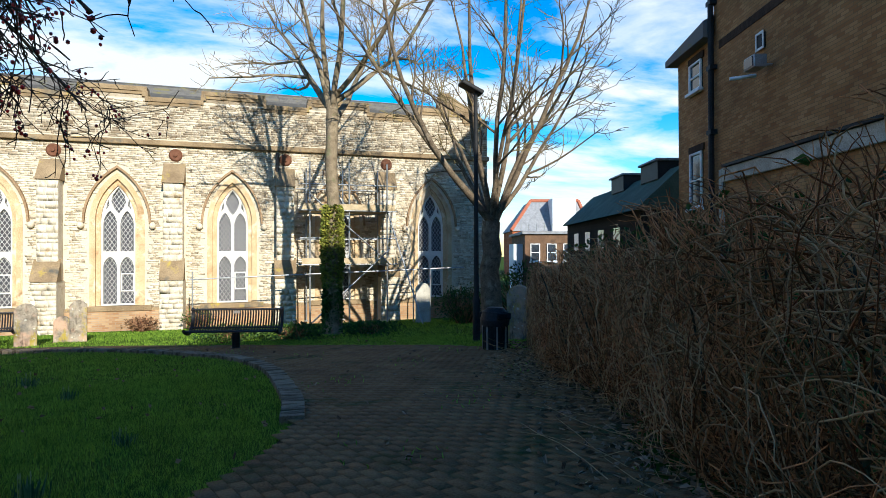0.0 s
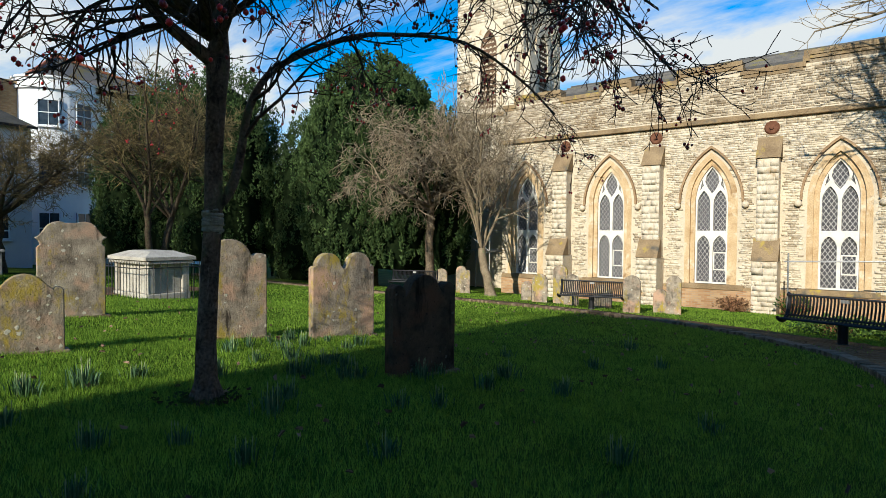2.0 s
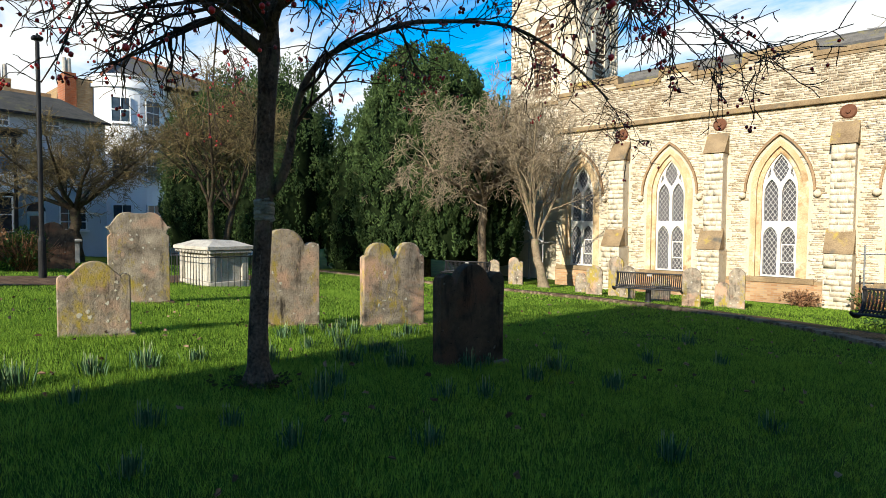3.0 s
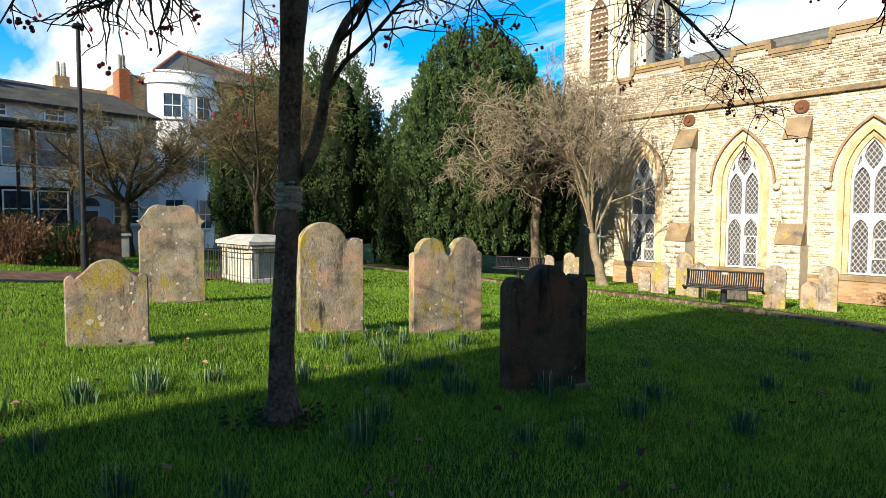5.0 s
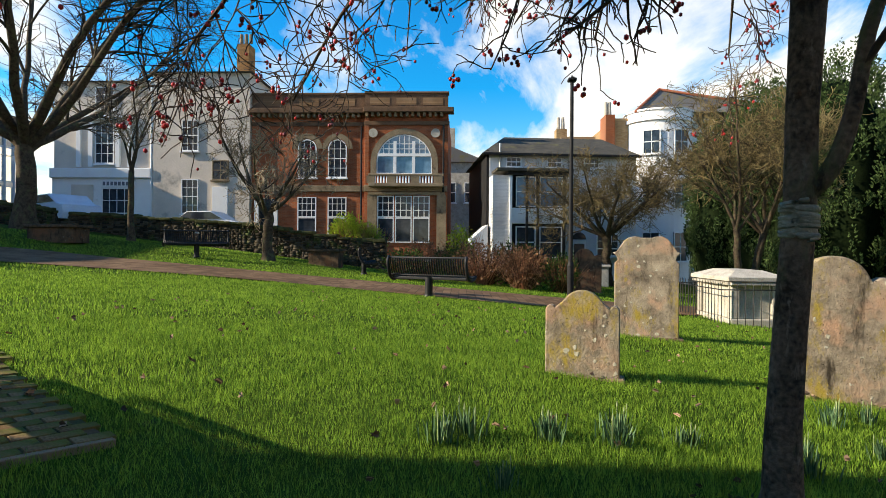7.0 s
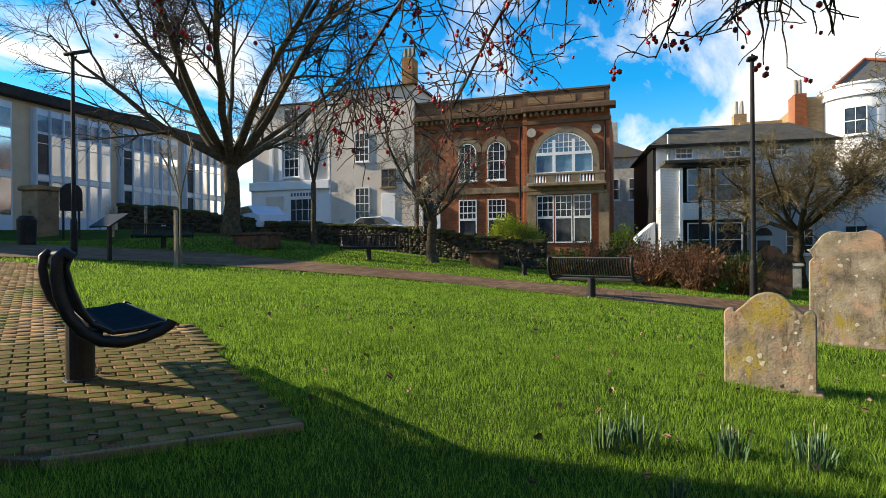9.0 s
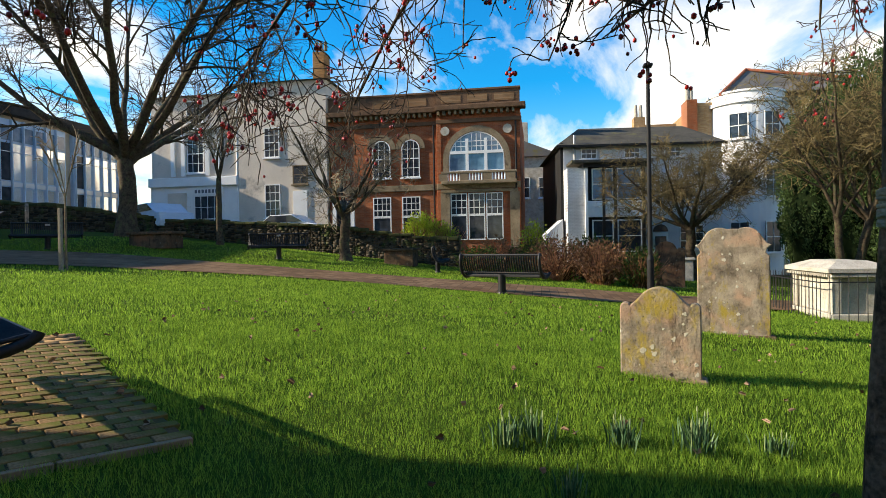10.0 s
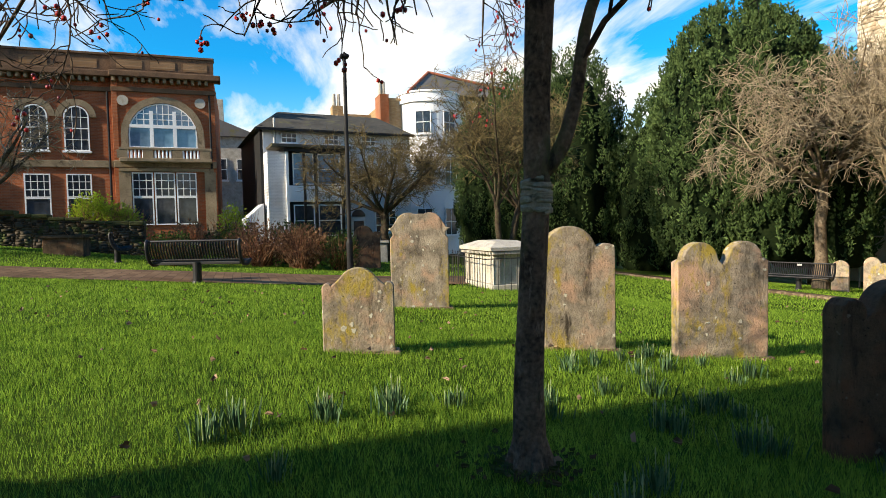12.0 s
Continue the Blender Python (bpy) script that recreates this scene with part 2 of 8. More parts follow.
M_TRACERY = material("painted_tracery", (0.62, 0.57, 0.49), (0.78, 0.74, 0.67), 0.75, 3, 40, 0.15, stain=[((0.42, 0.33, 0.22), 1.3, 0.64)])
M_GLASS = leaded_glass("leaded_glass")
M_PLINTH = brickwork("plinth_brick", (0.40, 0.215, 0.105), (0.54, 0.36, 0.20), (0.40, 0.33, 0.24))
M_SLATE = material("roof_slate", (0.075, 0.072, 0.07), (0.15, 0.14, 0.13), 0.75, 3, 30, 0.4, island=0.5, stain=[((0.17, 0.15, 0.07), 1.4, 0.58)])
M_LEAD = material("lead_sheet", (0.18, 0.18, 0.19), (0.30, 0.30, 0.31), 0.6, 3, 30, 0.2)
M_RUST = material("rusty_plate", (0.11, 0.045, 0.025), (0.19, 0.085, 0.05), 0.85, 6, 60, 0.4)
M_IRON = material("black_ironwork", (0.010, 0.010, 0.011), (0.022, 0.022, 0.024), 0.5, 6, 60, 0.15, spec=0.3)
M_STEEL = material("galvanised_tube", (0.28, 0.28, 0.28), (0.44, 0.44, 0.43), 0.45, 6, 50, 0.1, metal=0.7)
M_BOARD = material("scaffold_board", (0.34, 0.25, 0.14), (0.52, 0.41, 0.26), 0.85, 4, 40, 0.3)
# Near-black colour for solid fills that stand in for unlit rooms and openings.
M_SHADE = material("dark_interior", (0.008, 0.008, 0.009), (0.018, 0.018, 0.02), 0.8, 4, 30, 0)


def gravestone(name, low, high, ochre, pale, ochre_from, pale_size):
    """Old sandstone: mottled, rain-streaked, with ochre patches and round pale lichens, no two slabs alike."""
    m = bpy.data.materials.new(name)
    m.use_nodes = True
    n, l = m.node_tree.nodes, m.node_tree.links
    b = n["Principled BSDF"]
    co = n.new("ShaderNodeTexCoord"); oi = n.new("ShaderNodeObjectInfo")
    sh = n.new("ShaderNodeVectorMath"); sh.operation = "SCALE"; sh.inputs[0].default_value = (37.0, 19.0, 53.0)
    l.new(oi.outputs["Random"], sh.inputs["Scale"])
    ad = n.new("ShaderNodeVectorMath"); ad.operation = "ADD"
    l.new(co.outputs["Object"], ad.inputs[0]); l.new(sh.outputs[0], ad.inputs[1])
    def tex(scale, detail=5.0, rough=0.62, stretch=(1, 1, 1)):
        mp = n.new("ShaderNodeMapping"); mp.inputs["Scale"].default_value = stretch
        t = n.new("ShaderNodeTexNoise")
        t.inputs["Scale"].default_value, t.inputs["Detail"].default_value, t.inputs["Roughness"].default_value = scale, detail, rough
        l.new(ad.outputs[0], mp.inputs["Vector"]); l.new(mp.outputs[0], t.inputs["Vector"])
        return t.outputs["Fac"]
    def ramp(fac, a, c):
        r = n.new("ShaderNodeValToRGB")
        r.color_ramp.elements[0].position, r.color_ramp.elements[1].position = a, c
        l.new(fac, r.inputs["Fac"])
        return r
    def over(colour, fac, paint):
        mx = n.new("ShaderNodeMixRGB"); mx.inputs["Color2"].default_value = (*paint, 1)
        l.new(fac, mx.inputs["Fac"]); l.new(colour, mx.inputs["Color1"])
        return mx.outputs["Color"]
    base = ramp(tex(4.5, 8.0, 0.72), 0.30, 0.70)
    base.color_ramp.elements[0].color, base.color_ramp.elements[1].color = (*low, 1), (*high, 1)
    colour = over(base.outputs["Color"], ramp(tex(2.2, 4.0), 0.50, 0.66).outputs["Color"], (high[0] * 1.05, high[1] * 0.80, high[2] * 0.72))
    colour = over(colour, ramp(tex(7.0, 6.0, 0.7, (1, 1, 0.22)), 0.54, 0.70).outputs["Color"], (low[0] * 0.55, low[1] * 0.55, low[2] * 0.55))
    colour = over(colour, ramp(tex(2.6, 8.0, 0.75, (1, 1, 0.5)), ochre_from, ochre_from + 0.10).outputs["Color"], ochre)
    vo = n.new("ShaderNodeTexVoronoi"); vo.inputs["Scale"].default_value = 11.0; vo.inputs["Randomness"].default_value = 1.0
    wob = n.new("ShaderNodeTexNoise"); wob.inputs["Scale"].default_value = 24.0
    ws = n.new("ShaderNodeVectorMath"); ws.operation = "MULTIPLY_ADD"; ws.inputs[1].default_value = (0.05, 0.05, 0.05)
    l.new(ad.outputs[0], wob.inputs["Vector"]); l.new(wob.outputs["Color"], ws.inputs[0]); l.new(ad.outputs[0], ws.inputs[2]); l.new(ws.outputs[0], vo.inputs["Vector"])
    sp = n.new("ShaderNodeSeparateColor"); l.new(vo.outputs["Color"], sp.inputs[0])
    sz = n.new("ShaderNodeMath"); sz.operation = "MULTIPLY_ADD"; sz.inputs[1].default_value, sz.inputs[2].default_value = pale_size, -pale_size * 0.52
    l.new(sp.outputs[0], sz.inputs[0])
    dd = n.new("ShaderNodeMath"); dd.operation = "SUBTRACT"; l.new(sz.outputs[0], dd.inputs[0]); l.new(vo.outputs["Distance"], dd.inputs[1])
    dots = ramp(dd.outputs[0], 0.0, 0.06)
    colour = over(colour, dots.outputs["Color"], pale)
    speck = ramp(tex(46.0, 3.0), 0.62, 0.74)
    colour = over(colour, speck.outputs["Color"], (low[0] * 0.5, low[1] * 0.5, low[2] * 0.5))
    l.new(colour, b.inputs["Base Color"])
    b.inputs["Roughness"].default_value, b.inputs["Specular IOR Level"].default_value = 0.95, 0.1
    hs = n.new("ShaderNodeMath"); hs.operation = "MULTIPLY_ADD"; hs.inputs[1].default_value = 0.4
    l.new(dots.outputs["Color"], hs.inputs[0]); l.new(tex(34.0, 6.0, 0.7), hs.inputs[2])
    bp = n.new("ShaderNodeBump"); bp.inputs["Strength"].default_value, bp.inputs["Distance"].default_value = 0.8, 0.015
    l.new(hs.outputs[0], bp.inputs["Height"]); l.new(bp.outputs["Normal"], b.inputs["Normal"])
    return m


M_HEADSTONE = gravestone("lichened_headstone", (0.09, 0.072, 0.054), (0.47, 0.39, 0.29), (0.36, 0.27, 0.055), (0.52, 0.48, 0.38), 0.515, 0.70)
# A much darker mix than lichened_headstone, with fewer ochre patches.
M_DARKSTONE = gravestone("dark_headstone", (0.040, 0.028, 0.018), (0.16, 0.108, 0.066), (0.07, 0.065, 0.03), (0.17, 0.15, 0.115), 0.64, 0.72)
M_PALESTONE = material("pale_portland", (0.30, 0.27, 0.22), (0.56, 0.52, 0.44), 0.9, 3, 40, 0.4, stain=[((0.25, 0.23, 0.19), 2.0, 0.62)])
M_BARK = material("smooth_bark", (0.030, 0.021, 0.014), (0.12, 0.09, 0.06), 0.9, 9, 38, 1.0, stain=[((0.10, 0.105, 0.05), 5, 0.56), ((0.20, 0.18, 0.14), 16, 0.66), ((0.03, 0.024, 0.018), 24, 0.6)])
M_THORN_BARK = material("brown_thorn_bark", (0.040, 0.028, 0.019), (0.18, 0.135, 0.095), 0.9, 7, 42, 1.0, streak=0.4, stain=[((0.10, 0.105, 0.05), 5, 0.57), ((0.26, 0.22, 0.17), 14, 0.64), ((0.03, 0.022, 0.016), 12, 0.58)])
M_BARK_PALE = material("pale_bark", (0.12, 0.088, 0.055), (0.31, 0.24, 0.155), 0.9, 6, 45, 0.8, stain=[((0.14, 0.15, 0.07), 3, 0.6)])
M_BARK_BROWN = material("lumpy_brown_bark", (0.07, 0.05, 0.033), (0.20, 0.15, 0.10), 0.9, 7, 40, 1.0, stain=[((0.26, 0.21, 0.15), 4, 0.6), ((0.05, 0.036, 0.025), 9, 0.6)])
M_TWIG = material("dark_twig", (0.03, 0.021, 0.015), (0.085, 0.062, 0.045), 0.85, 6, 30, 0, island=0.4)
M_TWIG_PALE = material("pale_twig", (0.15, 0.115, 0.075), (0.40, 0.32, 0.215), 0.85, 6, 30, 0, island=0.5)
M_SHOOT = material("pale_arching_shoot", (0.21, 0.115, 0.05), (0.56, 0.35, 0.17), 0.85, 6, 30, 0, island=0.5)
M_HEDGE = material("hedge_shoot", (0.15, 0.058, 0.022), (0.60, 0.27, 0.11), 0.8, 6, 30, 0, island=0.6, spec=0.1)
M_TWIG_GOLD = material("mossy_twig", (0.09, 0.068, 0.034), (0.27, 0.205, 0.095), 0.85, 6, 30, 0, island=0.5)
M_TWIG_RED = material("beech_twig", (0.085, 0.040, 0.023), (0.42, 0.21, 0.115), 0.8, 6, 30, 0, island=0.6)
M_BERRY = material("hawthorn_berry", (0.16, 0.008, 0.01), (0.58, 0.025, 0.02), 0.35, 6, 30, 0, spec=0.5, island=0.6)
M_YEW = material("yew_needles", (0.014, 0.034, 0.011), (0.105, 0.155, 0.052), 0.75, 1.0, 14, 0, spread=0.5, island=0.5, spec=0.08)
# Near-black colour of the solid yew cores, standing in for shade between plumes.
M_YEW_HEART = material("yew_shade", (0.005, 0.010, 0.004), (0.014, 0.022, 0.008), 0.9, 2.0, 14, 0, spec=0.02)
M_IVY = material("ivy_leaf", (0.02, 0.05, 0.012), (0.09, 0.14, 0.025), 0.5, 2, 14, 0, island=0.6)
# Golden copy of ivy_leaf, with sunlight put into the colour.
M_IVY_SUNLIT = material("sunlit_ivy_leaf", (0.10, 0.12, 0.022), (0.29, 0.275, 0.05), 0.5, 2, 14, 0, island=0.6)
M_BRIGHT_LEAF = material("bright_shrub_leaf", (0.26, 0.36, 0.03), (0.48, 0.56, 0.06), 0.55, 3, 14, 0, island=0.6)
let_light_through(M_BRIGHT_LEAF, 0.4)
M_RED_TWIG = material("rusty_shrub_leaf", (0.13, 0.07, 0.036), (0.32, 0.18, 0.095), 0.75, 3, 14, 0, island=0.6)
M_LITTER = material("fallen_leaf", (0.10, 0.06, 0.035), (0.34, 0.23, 0.15), 0.85, 3, 20, 0, island=0.8)
M_REDBRICK_X = brickwork("red_brick_x", (0.36, 0.098, 0.038), (0.47, 0.145, 0.062), (0.36, 0.20, 0.13), axis="x")
M_BROWNBRICK = brickwork("brown_brick", (0.24, 0.135, 0.07), (0.38, 0.235, 0.13), (0.2, 0.15, 0.1), axis="y")
M_BROWNBRICK_X = brickwork("brown_brick_x", (0.33, 0.155, 0.062), (0.49, 0.27, 0.115), (0.24, 0.155, 0.08), axis="x")
M_SANDSTONE = material("brown_sandstone", (0.18, 0.135, 0.085), (0.32, 0.245, 0.16), 0.9, 2, 30, 0.3, stain=[((0.10, 0.075, 0.05), 2, 0.6)])
M_DARKTRIM = material("brown_terracotta", (0.10, 0.058, 0.036), (0.19, 0.115, 0.07), 0.9, 2, 30, 0.4, stain=[((0.07, 0.05, 0.036), 1.5, 0.6)])
M_WHITE = material("white_paint", (0.74, 0.74, 0.74), (0.84, 0.84, 0.83), 0.7, 1.2, 30, 0.1, stain=[((0.50, 0.49, 0.46), 0.8, 0.66)])
M_WHITEBRICK = brickwork("whitewashed_brick", (0.82, 0.82, 0.81), (0.87, 0.87, 0.86), (0.62, 0.62, 0.62), axis="x")
M_GREYRENDER = material("grey_render", (0.54, 0.475, 0.405), (0.70, 0.62, 0.535), 0.9, 0.8, 25, 0.2, stain=[((0.30, 0.28, 0.25), 0.6, 0.6)])
M_BLUERENDER = material("blue_grey_render", (0.50, 0.52, 0.55), (0.62, 0.64, 0.67), 0.85, 0.8, 25, 0.15)
M_CONCRETE = material("aggregate_panel", (0.46, 0.37, 0.27), (0.60, 0.49, 0.37), 0.95, 2, 80, 0.4)
M_PANE = material("window_pane", (0.016, 0.020, 0.026), (0.05, 0.06, 0.075), 0.06, 0.8, 3, 0, spec=0.4)
# The blue base colour stands in for sky reflected in the glass.
M_PANE_SKY = material("sky_tinted_pane", (0.06, 0.13, 0.2), (0.16, 0.26, 0.36), 0.05, 0.8, 3, 0, spec=0.9)
# Near-white metal, so that panes on the unlit office front mirror bright sky.
M_MIRROR = material("mirror_pane", (0.94, 0.94, 0.93), (0.98, 0.98, 0.97), 0.12, 0.5, 3, 0, metal=0.9)
M_BLIND = material("white_blind", (0.62, 0.60, 0.55), (0.80, 0.78, 0.72), 0.7, 2, 20, 0)
M_BLUEPANEL = material("blue_panel", (0.44, 0.56, 0.70), (0.56, 0.68, 0.80), 0.5, 2, 20, 0)
M_BLACK = material("black_paint", (0.012, 0.012, 0.013), (0.03, 0.03, 0.03), 0.5, 3, 30, 0.1)
M_ROOFTILE = material("brown_tile_roof", (0.045, 0.042, 0.036), (0.10, 0.09, 0.07), 0.9, 1.5, 14, 0.5, stain=[((0.13, 0.12, 0.055), 0.9, 0.58)])
M_RED_TILE = material("red_ridge_tile", (0.30, 0.09, 0.05), (0.42, 0.15, 0.09), 0.85, 3, 30, 0.3)
M_WALLSTONE = material("dark_rubble", (0.03, 0.025, 0.018), (0.09, 0.075, 0.055), 0.95, 3, 40, 0.8, island=0.6, stain=[((0.07, 0.09, 0.03), 2, 0.58)])
M_MOSS = material("mossy_coping", (0.035, 0.04, 0.016), (0.11, 0.11, 0.045), 0.95, 3, 30, 0.8)
M_WOOD = material("weathered_wood", (0.20, 0.165, 0.12), (0.36, 0.31, 0.24), 0.9, 5, 50, 0.5)
M_TAPE = material("grey_tree_tie", (0.17, 0.175, 0.13), (0.30, 0.30, 0.225), 0.7, 8, 60, 0.5)
M_SIGN = material("blue_grey_sign", (0.10, 0.11, 0.14), (0.16, 0.17, 0.2), 0.4, 3, 20, 0)
M_GREENROOF = material("green_felt_roof", (0.06, 0.085, 0.06), (0.12, 0.15, 0.105), 0.9, 1.5, 20, 0.3)
M_CAR = material("white_car_paint", (0.7, 0.7, 0.71), (0.78, 0.78, 0.78), 0.25, 1, 10, 0, spec=0.6)


# ---- shaping helpers ----
def part(name, bm, mat, parent=None, label="", smooth=False):
    """Links a bmesh as one mesh object under a thing or a part."""
    me = bpy.data.meshes.new(name)
    bm.to_mesh(me); bm.free()
    for f in me.polygons:
        f.use_smooth = smooth
    me.materials.append(mat)
    ob = new(name, me)
    if parent:
        ob.parent = parent
    return tagged(ob, label)


def raw(name, verts, faces, mat, parent=None, label="", smooth=False):
    """The same from arrays of corners and of faces with equal corner counts."""
    verts = np.asarray(verts, dtype=np.float32).reshape(-1, 3)
    faces = np.asarray(faces, dtype=np.int32)
    k = faces.shape[1]
    me = bpy.data.meshes.new(name)
    me.vertices.add(len(verts)); me.vertices.foreach_set("co", verts.ravel())
    me.loops.add(faces.size); me.loops.foreach_set("vertex_index", faces.ravel())
    me.polygons.add(len(faces))
    me.polygons.foreach_set("loop_start", np.arange(0, faces.size, k, dtype=np.int32))
    me.polygons.foreach_set("loop_total", np.full(len(faces), k, dtype=np.int32))
    if smooth:
        me.polygons.foreach_set("use_smooth", np.ones(len(faces), dtype=bool))
    me.update(calc_edges=True)
    me.materials.append(mat)
    ob = new(name, me)
    if parent:
        ob.parent = parent
    return tagged(ob, label)


def thing(name, label, category, place=(0, 0, 0), turn=0.0, group="", kind=""):
    ob = new(name)
    ob.empty_display_size = 0.2
    ob.matrix_basis = pose(*place, 0, 0, turn)
    return tagged(ob, label, category, group, kind)


def box(bm, x0, x1, y0, y1, z0, z1, bevel=0.0):
    r = bmesh.ops.create_cube(bm, size=1.0)
    for v in r["verts"]:
        v.co = Vector((x0 + (v.co.x + 0.5) * (x1 - x0), y0 + (v.co.y + 0.5) * (y1 - y0), z0 + (v.co.z + 0.5) * (z1 - z0)))
    if bevel:
        edges = {e for v in r["verts"] for e in v.link_edges}
        bmesh.ops.bevel(bm, geom=list(edges), offset=bevel, segments=2, affect="EDGES", profile=0.5)
    return bm


def boxed(x0, x1, y0, y1, z0, z1, bevel=0.0):
    return box(bmesh.new(), x0, x1, y0, y1, z0, z1, bevel)


def tube(bm, a, b, r0, r1=None, sides=10, cap=True):
    a, b = Vector(a), Vector(b)
    r1 = r0 if r1 is None else r1
    way = b - a
    res = bmesh.ops.create_cone(bm, cap_ends=cap, segments=sides, radius1=r0, radius2=r1, depth=way.length)
    m = Matrix.Translation((a + b) / 2) @ way.to_track_quat("Z", "Y").to_matrix().to_4x4()
    bmesh.ops.transform(bm, matrix=m, verts=res["verts"])
    return bm


def tubed(a, b, r0, r1=None, sides=10):
    return tube(bmesh.new(), a, b, r0, r1, sides)


def prism(bm, outline, y0, y1, bevel=0.0):
    """An outline in x and z, drawn out from y0 to y1."""
    front = [bm.verts.new((x, y0, z)) for x, z in outline]
    back = [bm.verts.new((x, y1, z)) for x, z in outline]
    n = len(outline)
    faces = [bm.faces.new(front), bm.faces.new(back[::-1])]
    for i in range(n):
        j = (i + 1) % n
        faces.append(bm.faces.new((front[j], front[i], back[i], back[j])))
    bmesh.ops.recalc_face_normals(bm, faces=faces)
    if bevel:
        edges = [e for f in faces[:2] for e in f.edges]
        bmesh.ops.bevel(bm, geom=edges, offset=bevel, segments=2, affect="EDGES", profile=0.5)
    return bm


def ring(bm, inner, outer, y0, y1, closed=False):
    """A band between two outlines of equal counts in x and z, drawn out from y0 to y1."""
    n = len(inner)
    V = [[bm.verts.new((x, y, z)) for x, z in o] for o, y in ((inner, y0), (outer, y0), (inner, y1), (outer, y1))]
    faces = []
    for i in range(n if closed else n - 1):
        j = (i + 1) % n
        a, b, c, d = V
        faces += [bm.faces.new((a[i], a[j], b[j], b[i])), bm.faces.new((c[j], c[i], d[i], d[j])), bm.faces.new((b[i], b[j], d[j], d[i])), bm.faces.new((a[j], a[i], c[i], c[j]))]
    if not closed:
        for i in (0, n - 1):
            faces.append(bm.faces.new((V[0][i], V[1][i], V[3][i], V[2][i])))
    bmesh.ops.recalc_face_normals(bm, faces=faces)
    return bm


def arc(cx, cz, r, a0, a1, n=10):
    return [(cx + r * math.cos(radians(a0 + (a1 - a0) * i / n)), cz + r * math.sin(radians(a0 + (a1 - a0) * i / n))) for i in range(n + 1)]


def pointed(cx, half, spring, apex, n=8):
    """The curve of a pointed arch from its left spring to its right one."""
    rise = apex - spring
    r = (rise * rise + half * half) / (2 * half)
    a = math.degrees(math.asin(min(1.0, rise / r)))
    left = arc(cx - half + r, spring, r, 180, 180 - a, n)
    right = [(2 * cx - x, z) for x, z in left[::-1]][1:]
    return left + right


def rounded(cx, half, spring, n=16):
    return arc(cx, spring, half, 180, 0, n)


def sweep(lines):
    """Tapered tubes along lines of (points, radii, sides), as corner and quad lists."""
    V, F = [], []
    for pts, rad, sides in lines:
        n = len(pts)
        base = len(V)
        for i in range(n):
            a, b = pts[max(i - 1, 0)], pts[min(i + 1, n - 1)]
            d = (b - a)
            if d.length < 1e-6:
                d = Vector((0, 0, 1))
            d.normalize()
            ref = Vector((1, 0, 0)) if abs(d.x) < 0.75 else Vector((0, 1, 0))
            u = d.cross(ref).normalized()
            v = d.cross(u)
            for k in range(sides):
                c = k / sides * math.tau
                p = pts[i] + (u * math.cos(c) + v * math.sin(c)) * rad[i]
                V.append((p.x, p.y, p.z))
        for i in range(n - 1):
            for k in range(sides):
                k2 = (k + 1) % sides
                F.append((base + i * sides + k, base + i * sides + k2, base + (i + 1) * sides + k2, base + (i + 1) * sides + k))
    return V, F


def clamp(v):
    return min(max(v, 0.0), 1.0)


def soft_step(v):
    v = clamp(v)
    return v * v * (3 - 2 * v)


def ground_z(x, y):
    """The churchyard falls evenly towards the church and banks up in its far corner by the street."""
    yy = min(max(y, -24.0), 24.5)
    z = 0.422 - 0.0719 * yy + 0.0013 * min(max(x, -60.0), 40.0)
    return z + 0.6 * soft_step((-x - 16.5) / 6.5) * clamp((-2.0 - y) / 12.0)


random.seed(4)
# ---- ground and paths ----
def axis_steps(lo, hi, fine_lo, fine_hi, fine, coarse):
    out, v = [], lo
    while v < hi:
        out.append(v)
        v += fine if fine_lo <= v < fine_hi else coarse
    return out + [hi]


def make_ground():
    xs = axis_steps(-400, 400, -40, 14, 0.6, 20.0)
    ys = axis_steps(-400, 400, -30, 40, 0.6, 20.0)
    verts = [(x, y, ground_z(x, y) - 0.03 + 0.03 * noise.noise((x * 0.35, y * 0.35, 0))) for y in ys for x in xs]
    w = len(xs)
    faces = [(j * w + i, j * w + i + 1, (j + 1) * w + i + 1, (j + 1) * w + i) for j in range(len(ys) - 1) for i in range(w - 1)]
    tagged(raw("ground", verts, faces, M_GRASS_SOIL, smooth=True), "mown winter lawn of a sloping churchyard", "ground", kind="structure")


make_ground()


def curve_through(points, step=0.25):
    """A smooth line through a few corners of the plan."""
    p = [Vector((*q, 0)) for q in points]
    p = [p[0] * 2 - p[1]] + p + [p[-1] * 2 - p[-2]]
    out = []
    for i in range(1, len(p) - 2):
        n = max(2, int((p[i + 1] - p[i]).length / step))
        for k in range(n):
            t = k / n
            out.append(0.5 * ((2 * p[i]) + (p[i + 1] - p[i - 1]) * t + (2 * p[i - 1] - 5 * p[i] + 4 * p[i + 1] - p[i + 2]) * t * t + (3 * p[i] - p[i - 1] - 3 * p[i + 1] + p[i + 2]) * t ** 3))
    return out + [p[-2]]


